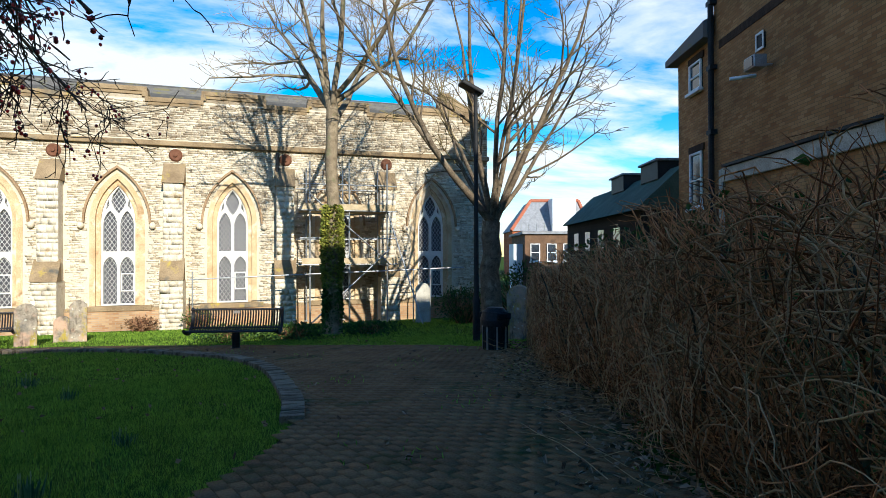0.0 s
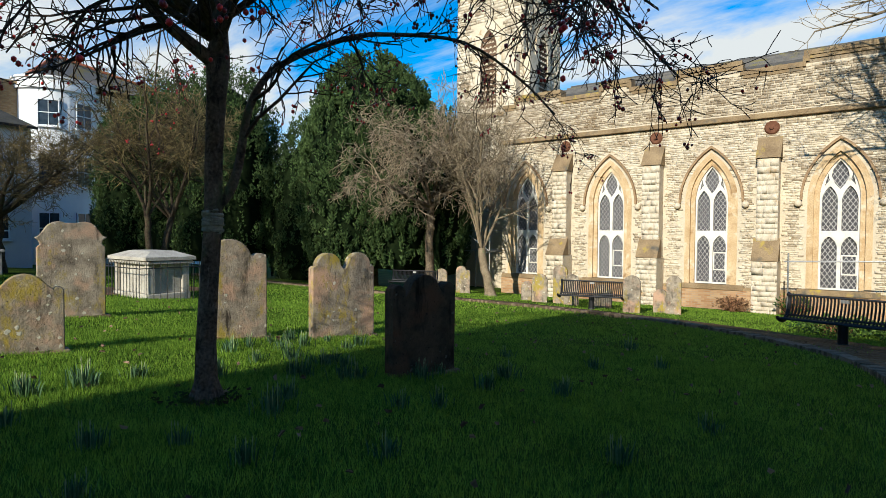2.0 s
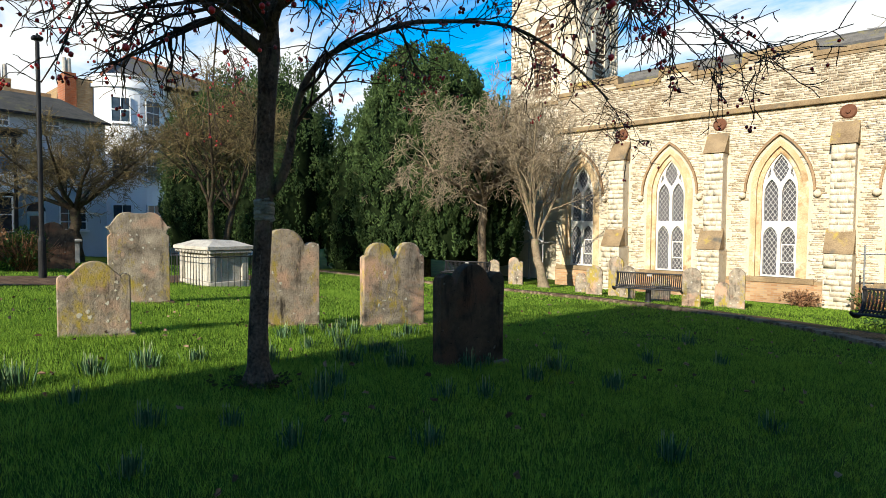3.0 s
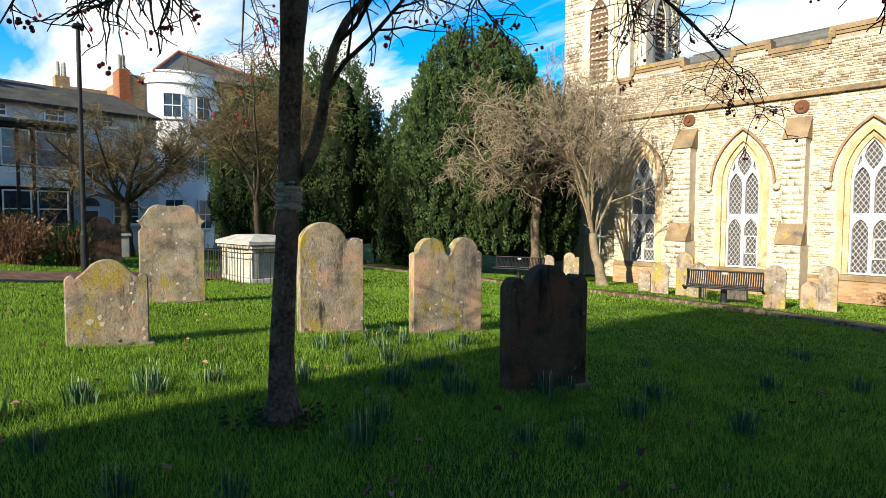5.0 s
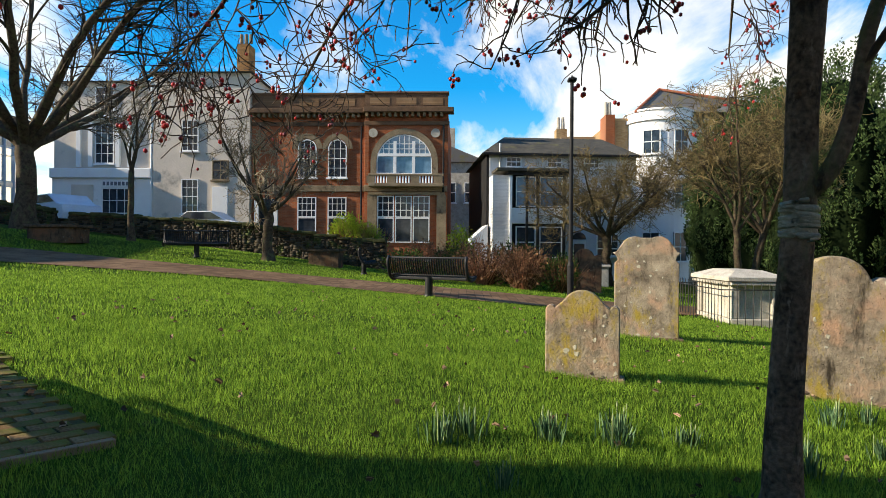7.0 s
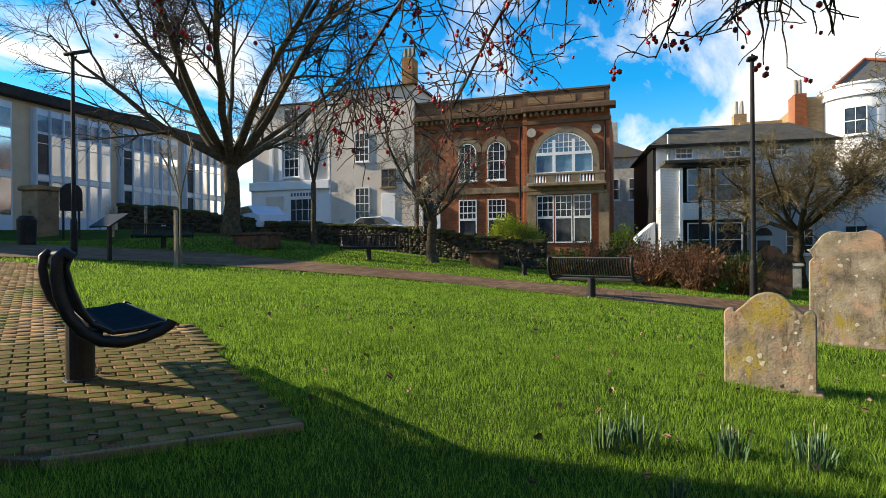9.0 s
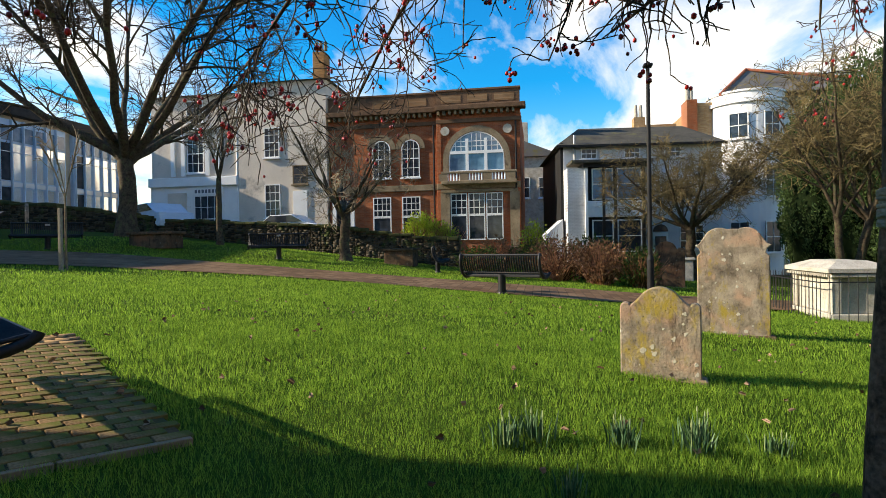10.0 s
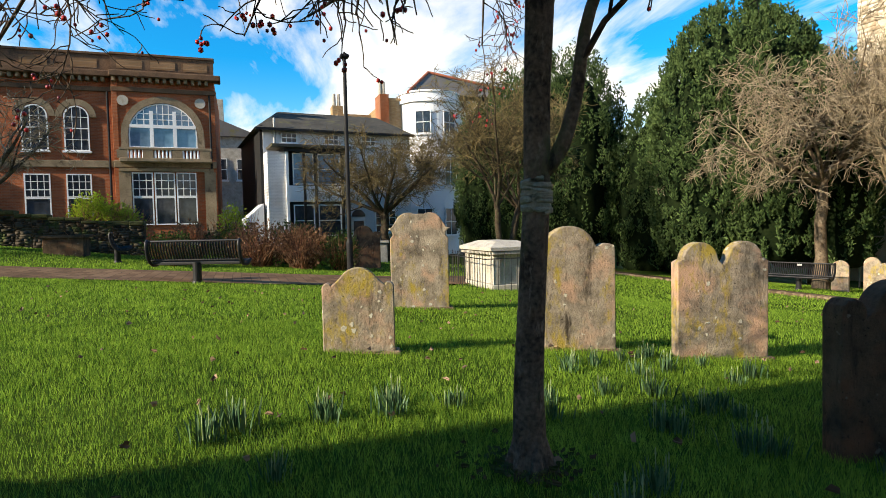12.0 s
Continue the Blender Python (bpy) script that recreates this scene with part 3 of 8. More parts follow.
def strip(name, left, right, mat, lift, label, category):
    """A surface between two lines of the plan, laid on the ground."""
    n = 90
    def at(line, f):
        s = f * (len(line) - 1)
        i = min(int(s), len(line) - 2)
        return line[i].lerp(line[i + 1], s - i)
    cols = 7
    verts = []
    for k in range(n + 1):
        a, b = at(left, k / n), at(right, k / n)
        for c in range(cols + 1):
            q = a.lerp(b, c / cols)
            verts.append((q.x, q.y, ground_z(q.x, q.y) + lift))
    w = cols + 1
    faces = [(k * w + c, k * w + c + 1, (k + 1) * w + c + 1, (k + 1) * w + c) for k in range(n) for c in range(cols)]
    return tagged(raw(name, verts, faces, mat, smooth=True), label, category, kind="structure")


KERB_LINE = curve_through([(-1.9, 0.6), (-0.55, 3.6), (-0.08, 4.7), (0.1, 5.7), (0.1, 7.2), (-0.14, 9.6), (-0.95, 11.75), (-3.3, 14.4), (-5.9, 15.6), (-10.0, 16.3), (-16.0, 16.1), (-22.0, 16.4), (-30.0, 17.5)])
FAR_LINE = curve_through([(2.0, -3.5), (2.0, 2.8), (2.8, 4.5), (3.5, 7.2), (4.4, 9.5), (3.6, 11.4), (2.2, 12.4), (0.3, 13.6), (-3.0, 15.9), (-6.0, 17.0), (-10.0, 17.7), (-16.0, 17.6), (-22.0, 17.9), (-30.0, 19.2)])
strip("path", [Vector((-2.2, -3.5, 0))] + KERB_LINE, FAR_LINE, M_JOINT, -0.005, "worn block-paved churchyard path edged with setts", "path")
LOW_EDGE = curve_through([(-4.0, -16.0), (-10.4, -13.0), (-13.6, -9.9), (-14.6, -6.5), (-14.9, -3.3), (-14.3, 2.5), (-14.8, 6.0), (-17.0, 11.0)])
HIGH_EDGE = curve_through([(-4.0, -24.0), (-14.0, -20.0), (-17.8, -13.4), (-18.0, -8.0), (-17.9, -4.4), (-17.6, 0.5), (-17.4, 6.0), (-19.5, 11.0)])
strip("path", LOW_EDGE, HIGH_EDGE, M_LANE, 0.004, "brown block-paved path climbing past the benches", "path")
PAD = [(-3.62, -0.78), (-4.55, -0.07), (-5.4, -1.2), (-6.7, -2.7), (-6.33, -2.95), (-5.84, -3.48), (-6.73, -4.73), (-8.23, -6.72), (-10.6, -10.0), (-10.4, -12.6), (-3.0, -15.0), (-2.6, -4.0)]
bm = bmesh.new()
bm.faces.new([bm.verts.new((x, y, ground_z(x, y) + 0.006)) for x, y in PAD])
tagged(part("pavement", bm, M_JOINT), "mossy sand bed of a block-paved bench stand", "pavement", kind="structure")


# ---- the church ----
YC = 24.45
WEST, EAST = -14.6, 9.6
BASE, SILL, SPRING, APEX, STRING, LOW, TOP = -1.6, -0.42, 2.75, 4.55, 5.78, 7.45, 7.82
BAYS = [-13.35, -9.32, -5.35, -1.29, 2.85, 6.95]
PIERS = [-11.4, -7.46, -3.38, 0.72, 4.9]
HALF = 0.88
church = thing("church", "buff ragstone church with traceried windows and stepped parapet", "church", (0, 0, 0))


def wall_with_arch(bm, x0, x1, z0, z1, cx, half, sill, spring, apex, depth, y):
    """One bay of wall with a pointed opening cut through it."""
    curve = pointed(cx, half, spring, apex, 8)
    edge = [(cx - half, sill)] + curve + [(cx + half, sill)]
    F = [bm.verts.new((x, y, z)) for x, z in edge]
    B = [bm.verts.new((x, y + depth, z)) for x, z in edge]
    for i in range(len(edge)):
        j = (i + 1) % len(edge)
        bm.faces.new((F[i], F[j], B[j], B[i]))
    T = [bm.verts.new((min(max(x, x0), x1), y, z1)) for x, z in curve]
    for i in range(len(curve) - 1):
        bm.faces.new((F[i + 1], F[i + 2], T[i + 1], T[i]))
    def quad(a, b, c, d):
        bm.faces.new([bm.verts.new((p[0], y, p[1])) for p in (a, b, c, d)])
    quad((x0, z0), (x1, z0), (x1, sill), (x0, sill))
    quad((x0, sill), (cx - half, sill), (cx - half, z1), (x0, z1))
    quad((cx + half, sill), (x1, sill), (x1, z1), (cx + half, z1))


def church_wall():
    cuts = [WEST] + [(a + b) / 2 for a, b in zip(BAYS, BAYS[1:])] + [EAST]
    for cx, a, b in zip(BAYS, cuts, cuts[1:]):
        bm = bmesh.new()
        wall_with_arch(bm, a, b, BASE, LOW, cx, HALF, SILL, SPRING, APEX, 0.45, YC)
        bmesh.ops.recalc_face_normals(bm, faces=bm.faces)
        part("wall_bay", bm, M_MORTAR, church, "south wall of coursed rubble")
    part("wall_core", boxed(WEST + 0.41, EAST - 0.03, YC + 0.46, YC + 0.8, BASE, SILL), M_MORTAR, church)
    part("east_wall", boxed(EAST - 0.02, EAST, YC + 0.01, YC + 14, BASE, LOW), M_MORTAR, church)
    part("west_wall", boxed(WEST, WEST + 0.4, YC + 0.01, YC + 14, BASE, LOW), M_MORTAR, church)
    bm = bmesh.new()
    box(bm, WEST, EAST, YC + 0.9, YC + 14, BASE, LOW - 0.8)
    part("dark_nave", bm, M_SHADE, church)


church_wall()


def rubble(x0, x1, z0, z1, y, rng, skip, proud=0.035, lw=(0.16, 0.5), lh=(0.085, 0.19)):
    """Courses of squared rubble on a wall face, as corner and face lists."""
    V, F = [], []
    z = z0
    while z < z1 - 0.05:
        h = min(rng.uniform(*lh), z1 - z)
        x = x0 + rng.uniform(-0.2, 0)
        while x < x1:
            w = rng.uniform(*lw)
            a, b = max(x, x0), min(x + w, x1)
            x += w
            if b - a < 0.05 or skip(a, b, z, z + h):
                continue
            g = 0.008
            p = y - proud * rng.uniform(0.35, 1.0)
            j = lambda: rng.uniform(-0.012, 0.012)
            i = len(V)
            o = [(a + g, z + g), (b - g, z + g), (b - g, z + h - g), (a + g, z + h - g)]
            V += [(u + j(), p, v + j()) for u, v in o] + [(u, y + 0.01, v) for u, v in o]
            F += [(i, i + 1, i + 2, i + 3)] + [(i + (k + 1) % 4, i + k, i + 4 + k, i + 4 + (k + 1) % 4) for k in range(4)]
        z += h
    return V, F


def in_window(a, b, z, zt):
    for cx in BAYS:
        if b > cx - HALF - 0.09 and a < cx + HALF + 0.09 and zt > SILL - 0.15 and z < APEX + 0.35:
            if z < SPRING or abs((a + b) / 2 - cx) < 1.3 * (1 - (z - SPRING) / (APEX + 0.4 - SPRING) * 0.85):
                return True
    for px in PIERS:
        if b > px - 0.36 and a < px + 0.36 and z < 4.9:
            return True
    return abs((z + zt) / 2 - STRING) < 0.14


rng = random.Random(11)
V, F = rubble(WEST, EAST, -0.5, STRING - 0.1, YC, rng, in_window, 0.022, (0.08, 0.36), (0.042, 0.10))
tagged(raw("rubble_stone", V, F, M_RAG, church, "buff coursed ragstone"), kind="stuff")
V, F = rubble(WEST, EAST, STRING + 0.1, LOW - 0.05, YC, rng, in_window, 0.026, (0.08, 0.38), (0.045, 0.11))
tagged(raw("rubble_stone", V, F, M_RAG_HIGH, church, "darker weathered ragstone of the parapet"), kind="stuff")
part("plinth", boxed(WEST, EAST, YC - 0.07, YC + 0.004, BASE, -0.62), M_PLINTH, church, "patched brick plinth")
part("plinth_weathering", prism(bmesh.new(), [(WEST, -0.62), (EAST, -0.62), (EAST, -0.5), (WEST, -0.5)], YC - 0.06, YC + 0.003), M_LICHEN_STONE, church)
part("string_course", boxed(WEST - 0.05, EAST + 0.05, YC - 0.16, YC + 0.003, STRING - 0.11, STRING + 0.09, 0.03), M_LICHEN_STONE, church, "brown weathered string course")


def church_parapet():
    """Stepped battlements with a moulded coping."""
    levels, x, up = [], WEST, False
    for s in [-13.9, -11.7, -9.75, -8.55, -6.6, -4.42, -2.35, -0.1, 1.7, 4.1, 6.4, 8.4, EAST]:
        levels.append((x, s, up))
        x, up = s, not up
    for a, b, high in levels:
        body, cap = bmesh.new(), bmesh.new()
        z = TOP if high else LOW
        if high:
            box(body, a, b, YC, YC + 0.45, LOW, TOP - 0.1)
        box(cap, a - (0.07 if high else 0), b + (0.07 if high else 0), YC - 0.09, YC + 0.5, z - 0.1, z + 0.07)
        if high:
            for e in (a, b):
                box(cap, e - 0.1, e + 0.1, YC - 0.085, YC + 0.49, LOW + 0.072, TOP - 0.102)
        box(cap, a + 0.1, b - 0.1, YC - 0.05, YC + 0.004, z - 0.22, z - 0.103)
        if high:
            part("merlon", body, M_RAG_HIGH, church)
        else:
            body.free()
        part("coping", cap, M_LICHEN_STONE, church, "dark lichened stepped coping")


church_parapet()
for i in range(13):
    y0 = YC + 0.8 + i * 0.5
    z0 = LOW - 0.25 + i * 0.21
    part("roof_course", boxed(WEST + 0.3, EAST - 0.4, y0, y0 + 0.6, z0, z0 + 0.1), M_SLATE, church)
part("ridge", boxed(WEST + 0.3, EAST - 0.4, YC + 7.2, YC + 7.5, LOW + 2.3, LOW + 2.5, 0.03), M_LEAD, church)
part("gable", prism(bmesh.new(), [(EAST - 2.4, LOW), (EAST, LOW), (EAST, LOW + 0.1), (EAST - 1.8, LOW + 1.2), (EAST - 2.2, LOW + 1.25)], YC + 0.1, YC + 0.5, 0.03), M_LICHEN_STONE, church)


def pierced(outline, holes, y0, y1):
    """A slab in x and z with openings cut through it."""
    bm = bmesh.new()
    edges = []
    for o in [outline] + holes:
        v = [bm.verts.new((x, y0, z)) for x, z in o]
        b = [bm.verts.new((x, y1, z)) for x, z in o]
        for i in range(len(v)):
            q = (i + 1) % len(v)
            edges.append(bm.edges.new((v[i], v[q])))
            bm.faces.new((v[i], v[q], b[q], b[i]))
    bmesh.ops.triangle_fill(bm, use_beauty=True, use_dissolve=False, edges=edges, normal=(0, -1, 0))
    return bm


def church_window(cx):
    """Two tiers of two lights under a kite, in a moulded frame with a hood."""
    w = thing("window", "", "", (0, 0, 0))
    for key in list(w.keys()):
        del w[key]
    w.parent = church
    def band(name, half_i, half_o, zi, zo, y0, y1, mat, lo):
        i = [(cx - half_i, lo)] + pointed(cx, half_i, SPRING, zi, 8) + [(cx + half_i, lo)]
        o = [(cx - half_o, lo)] + pointed(cx, half_o, SPRING, zo, 8) + [(cx + half_o, lo)]
        part(name, ring(bmesh.new(), i, o, y0, y1), mat, w)
    band("surround", HALF - 0.14, HALF + 0.05, APEX - 0.2, APEX + 0.04, YC - 0.02, YC + 0.12, M_SURROUND, SILL)
    band("inner_moulding", HALF - 0.30, HALF - 0.12, APEX - 0.43, APEX - 0.18, YC + 0.1, YC + 0.26, M_SURROUND, SILL)
    hood_i, hood_o = pointed(cx, HALF + 0.20, SPRING - 0.05, APEX + 0.20, 8), pointed(cx, HALF + 0.275, SPRING - 0.05, APEX + 0.30, 8)
    part("hood_mould", ring(bmesh.new(), hood_i, hood_o, YC - 0.13, YC + 0.02), M_HOOD, w)
    for s in (-1, 1):
        bm = bmesh.new()
        bmesh.ops.create_uvsphere(bm, u_segments=10, v_segments=6, radius=0.13, matrix=Matrix.Translation((cx + s * (HALF + 0.32), YC - 0.08, SPRING - 0.16)))
        part("label_stop", bm, M_DRESSED, w, smooth=True)
    part("sill", prism(bmesh.new(), [(cx - HALF - 0.3, SILL - 0.2), (cx + HALF + 0.3, SILL - 0.2), (cx + HALF + 0.3, SILL), (cx - HALF - 0.3, SILL)], YC - 0.12, YC + 0.3, 0.02), M_LICHEN_STONE, w)
    g = HALF - 0.3
    glass = [(cx - g, SILL)] + pointed(cx, g, SPRING, APEX - 0.42, 8) + [(cx + g, SILL)]
    bm = bmesh.new()
    bm.faces.new([bm.verts.new((x, YC + 0.3, z)) for x, z in glass])
    bmesh.ops.recalc_face_normals(bm, faces=bm.faces)
    part("leaded_pane", bm, M_GLASS, w, "dark diamond-leaded glass")
    y0, y1 = YC + 0.19, YC + 0.285
    def light(lx, half, lo, spring, apex):
        return [(lx - half, lo)] + pointed(lx, half, spring, apex, 6) + [(lx + half, lo)]
    holes = []
    for s in (-1, 1):
        lx = cx + s * (g / 2 - 0.002)
        holes.append(light(lx, g / 2 - 0.058, SILL + 0.06, 1.02, 1.43))
        holes.append(light(lx, g / 2 - 0.058, 1.62, SPRING - 0.12, SPRING + 0.42))
        holes.append([(cx + s * 0.44, SPRING + 0.42), (cx + s * 0.35, SPRING + 0.86), (cx + s * 0.305, SPRING + 0.62)])
    k = SPRING + 0.30
    holes.append([(cx, k), (cx - 0.15, k + 0.20), (cx - 0.255, k + 0.46), (cx - 0.20, k + 0.70), (cx, k + 1.0), (cx + 0.20, k + 0.70), (cx + 0.255, k + 0.46), (cx + 0.15, k + 0.20)])
    part("tracery", pierced(glass, holes, y0, y1), M_TRACERY, w, "cream-painted stone tracery")
    bm = bmesh.new()
    box(bm, cx + g / 2 - 0.2, cx + g / 2 + 0.2, YC + 0.25, YC + 0.28, 0.12, 0.75)
    box(bm, cx + g / 2 - 0.165, cx + g / 2 + 0.165, YC + 0.24, YC + 0.285, 0.155, 0.715)
    part("hopper_light", bm, M_GLASS, w)
    bm = bmesh.new()
    for z in (0.1, 0.75):
        box(bm, cx + 0.07, cx + g - 0.06, YC + 0.225, YC + 0.275, z, z + 0.045)
    for xx in (cx + 0.07, cx + g - 0.1):
        box(bm, xx, xx + 0.04, YC + 0.224, YC + 0.274, 0.1, 0.795)
    part("hopper_frame", bm, M_TRACERY, w)
    return w


for cx in BAYS:
    church_window(cx)


def buttress(px):
    """A stepped stone buttress with two weathered slopes."""
    b = new("buttress"); b.parent = church
    h = 0.34
    part("lower_stage", boxed(px - h - 0.06, px + h + 0.06, YC - 0.95, YC - 0.001, BASE, 0.55, 0.02), M_DRESSED, b)
    bm = bmesh.new()
    lo = [bm.verts.new((x, y, z)) for x, y, z in ((px - h - 0.08, YC - 1.0, 0.55), (px + h + 0.08, YC - 1.0, 0.55), (px + h + 0.08, YC - 0.5, 1.35), (px - h - 0.08, YC - 0.5, 1.35), (px - h - 0.08, YC - 0.45, 0.55), (px + h + 0.08, YC - 0.45, 0.55))]
    for f in ((0, 1, 2, 3), (0, 3, 4), (1, 5, 2), (3, 2, 5, 4), (0, 4, 5, 1)):
        bm.faces.new([lo[i] for i in f])
    bmesh.ops.recalc_face_normals(bm, faces=bm.faces)
    part("lower_weathering", bm, M_LICHEN_STONE, b, "lichened sloping slab")
    part("upper_stage", boxed(px - h, px + h, YC - 0.55, YC - 0.002, 0.551, 4.2, 0.02), M_DRESSED, b)
    bm = bmesh.new()
    lo = [bm.verts.new((x, y, z)) for x, y, z in ((px - h - 0.05, YC - 0.62, 4.2), (px + h + 0.05, YC - 0.62, 4.2), (px + h + 0.05, YC - 0.04, 5.0), (px - h - 0.05, YC - 0.04, 5.0), (px - h - 0.05, YC - 0.003, 4.2), (px + h + 0.05, YC - 0.003, 4.2))]
    for f in ((0, 1, 2, 3), (0, 3, 4), (1, 5, 2), (3, 2, 5, 4), (0, 4, 5, 1)):
        bm.faces.new([lo[i] for i in f])
    bmesh.ops.recalc_face_normals(bm, faces=bm.faces)
    part("upper_weathering", bm, M_LICHEN_STONE, b, "lichened sloping slab")
    V, F = rubble(px - h, px + h, 0.6, 4.15, YC - 0.55, rng, lambda *a: False, 0.01, (0.14, 0.42), (0.14, 0.3))
    tagged(raw("facing_stone", V, F, M_DRESSED, b), kind="stuff")
    V, F = rubble(px - h - 0.06, px + h + 0.06, BASE + 0.1, 0.53, YC - 0.95, rng, lambda *a: False, 0.01, (0.16, 0.42), (0.12, 0.26))
    tagged(raw("foot_stone", V, F, M_DRESSED, b), kind="stuff")
    # tie plate under the string course
    bm = bmesh.new()
    bmesh.ops.create_cone(bm, cap_ends=True, segments=20, radius1=0.25, radius2=0.2, depth=0.06, matrix=Matrix.Translation((px + 0.03, YC - 0.05, 5.33)) @ Matrix.Rotation(radians(90), 4, "X"))
    part("tie_plate", bm, M_RUST, church, "round rusty iron tie plate")
    bm = bmesh.new()
    tube(bm, (px + 0.03, YC - 0.14, 5.33), (px + 0.03, YC - 0.07, 5.33), 0.07, 0.07, 8)
    part("tie_bolt", bm, M_RUST, church)


for px in PIERS:
    buttress(px)
part("downpipe", tubed((0.42, YC - 0.12, BASE), (0.42, YC - 0.12, 5.6), 0.06), M_IRON, church, "black cast-iron downpipe")


def church_tower():
    x0, x1, y0, y1, z1 = -22.0, -17.3, YC + 6.5, YC + 11.6, 19.0
    t = new("tower"); t.parent = church
    part("tower_wall", boxed(x0, x1, y0, y1, BASE, z1), M_MORTAR, t)
    far = lambda a, b, z, zt: (z > 9.0 and zt < 14.7 and b > -20.6 and a < -18.7)
    V, F = rubble(x0, x1, 5.0, z1, y0, rng, far, 0.04, (0.2, 0.6), (0.13, 0.26))
    tagged(raw("rubble_stone", V, F, M_RAG, t), kind="stuff")
    V, F = rubble(y0, y1, 5.0, z1, 0.0, rng, lambda a, b, z, zt: (z > 9.0 and zt < 14.7 and b > 32.4 and a < 34.6), 0.04, (0.2, 0.6), (0.13, 0.26))
    tagged(raw("rubble_stone", [(x1 - y, x, z) for x, y, z in V], F, M_RAG, t), kind="stuff")
    for k, (cx, side) in enumerate(((-19.6, 0), (33.5, 1))):
        m = Matrix.Identity(4) if not side else Matrix(((0, -1, 0, x1), (1, 0, 0, 0), (0, 0, 1, 0), (0, 0, 0, 1)))
        y = y0 if not side else 0.0
        win = new("belfry_window"); win.parent = t
        o = [(cx - 0.95, 9.2)] + pointed(cx, 0.95, 13.0, 14.6, 8) + [(cx + 0.95, 9.2)]
        i = [(cx - 0.6, 9.2)] + pointed(cx, 0.6, 12.8, 14.0, 8) + [(cx + 0.6, 9.2)]
        bm = ring(bmesh.new(), i, o, y - 0.1, y + 0.1); bmesh.ops.transform(bm, matrix=m, verts=bm.verts)
        part("surround", bm, M_DRESSED, win)
        bm = prism(bmesh.new(), i, y - 0.02, y + 0.05); bmesh.ops.transform(bm, matrix=m, verts=bm.verts)
        part("dark_opening", bm, M_DARKTRIM, win)
        for n in range(14):
            z = 9.3 + n * 0.32
            half = 0.58 if z < 12.8 else 0.58 * max(0.2, 1 - (z - 12.8) / 1.2)
            bm = bmesh.new()
            for s in range(4):
                u = cx - half + s * half / 2
                prism(bm, [(u, z), (u + half / 4, z + 0.16), (u + half / 2, z), (u + half / 4, z + 0.05)], y - 0.07, y - 0.025)
            bmesh.ops.transform(bm, matrix=m, verts=bm.verts)
            part("louvre", bm, M_DRESSED, win)
    for cx in (x1 - 0.5,):
        part("corner_buttress", boxed(x1 - 0.9, x1 - 0.1, y0 - 0.5, y0 - 0.045, BASE, 12.2, 0.03), M_DRESSED, t)
        part("corner_buttress", boxed(x1 + 0.045, x1 + 0.5, y0 + 0.1, y0 + 0.9, BASE, 12.2, 0.03), M_DRESSED, t)
    part("tower_string", boxed(x0 - 0.15, x1 + 0.15, y0 - 0.15, y1 + 0.1, 8.6, 8.85, 0.04), M_LICHEN_STONE, t)
    part("tower_top", boxed(x0 - 0.2, x1 + 0.2, y0 - 0.2, y1 + 0.2, z1, z1 + 0.4, 0.05), M_LICHEN_STONE, t)


church_tower()
part("west_porch", boxed(-19.8, WEST - 0.01, YC + 2.0, YC + 6.4, BASE, 4.9, 0.02), M_MORTAR, church, "shaded lower west bay")
part("porch_coping", boxed(-19.9, WEST - 0.012, YC + 1.9, YC + 6.41, 4.9, 5.15, 0.03), M_LICHEN_STONE, church)
# ---- headstones and tombs ----
def stone_outline(kind, w, h):
    a = w / 2
    if kind == "shouldered":
        k = h * 0.80
        left = [(-a, 0), (-a, k - 0.02)] + arc(-a + 0.05, k - 0.02, 0.05, 170, 60, 4) + [(-a * 0.74, k + 0.005), (-a * 0.64, k + 0.03)]
        return left + arc(0, h - a * 0.60, a * 0.60, 146, 34, 14) + [(-x, z) for x, z in left[::-1]]
    if kind == "double":
        k = h * 0.85
        r = a * 0.38
        left = [(-a, 0), (-a, k - 0.02), (-a * 0.95, k), (-a * 0.90, k + 0.012)] + arc(-a * 0.49, h - r, r, 176, 4, 12) + [(-a * 0.07, k - 0.02)]
        return left + [(0.0, k - 0.045)] + [(-x, z) for x, z in left[::-1]]
    if kind == "eared":
        s = h * 0.84
        r = a * 0.42
        left = [(-a * 0.96, 0), (-a * 0.96, s - 0.16), (-a * 0.86, s - 0.11), (-a * 0.9, s - 0.05), (-a * 1.02, s), (-a * 0.9, s + 0.02)] + arc(-a * 0.36, h - r, r, 155, 62, 8)
        return left + [(0, h - 0.02)] + [(-x, z) for x, z in left[::-1]]
    if kind == "twin":
        r = a * 0.74
        return [(-a, 0), (-a, h - r)] + arc(-a + r, h - r, r, 176, 18, 18) + [(a * 0.50, h * 0.835), (a * 0.56, h * 0.845), (a * 0.66, h * 0.86), (a * 0.82, h * 0.86), (a * 0.97, h * 0.845), (a, h * 0.82), (a, 0)]
    if kind == "scrolled":
        s = h * 0.84
        return [(-a, 0), (-a, s)] + arc(-a + 0.08, s, 0.08, 180, -20, 6) + [(-a * 0.6, s - 0.03)] + arc(0, h - a * 0.5, a * 0.5, 165, 15, 12) + [(a * 0.6, s - 0.03)] + arc(a - 0.08, s, 0.08, 200, 0, 6) + [(a, s), (a, 0)]
    return [(-a, 0), (-a, h - a * 0.7)] + arc(0, h - a, a, 160, 20, 10) + [(a, h - a * 0.7), (a, 0)]


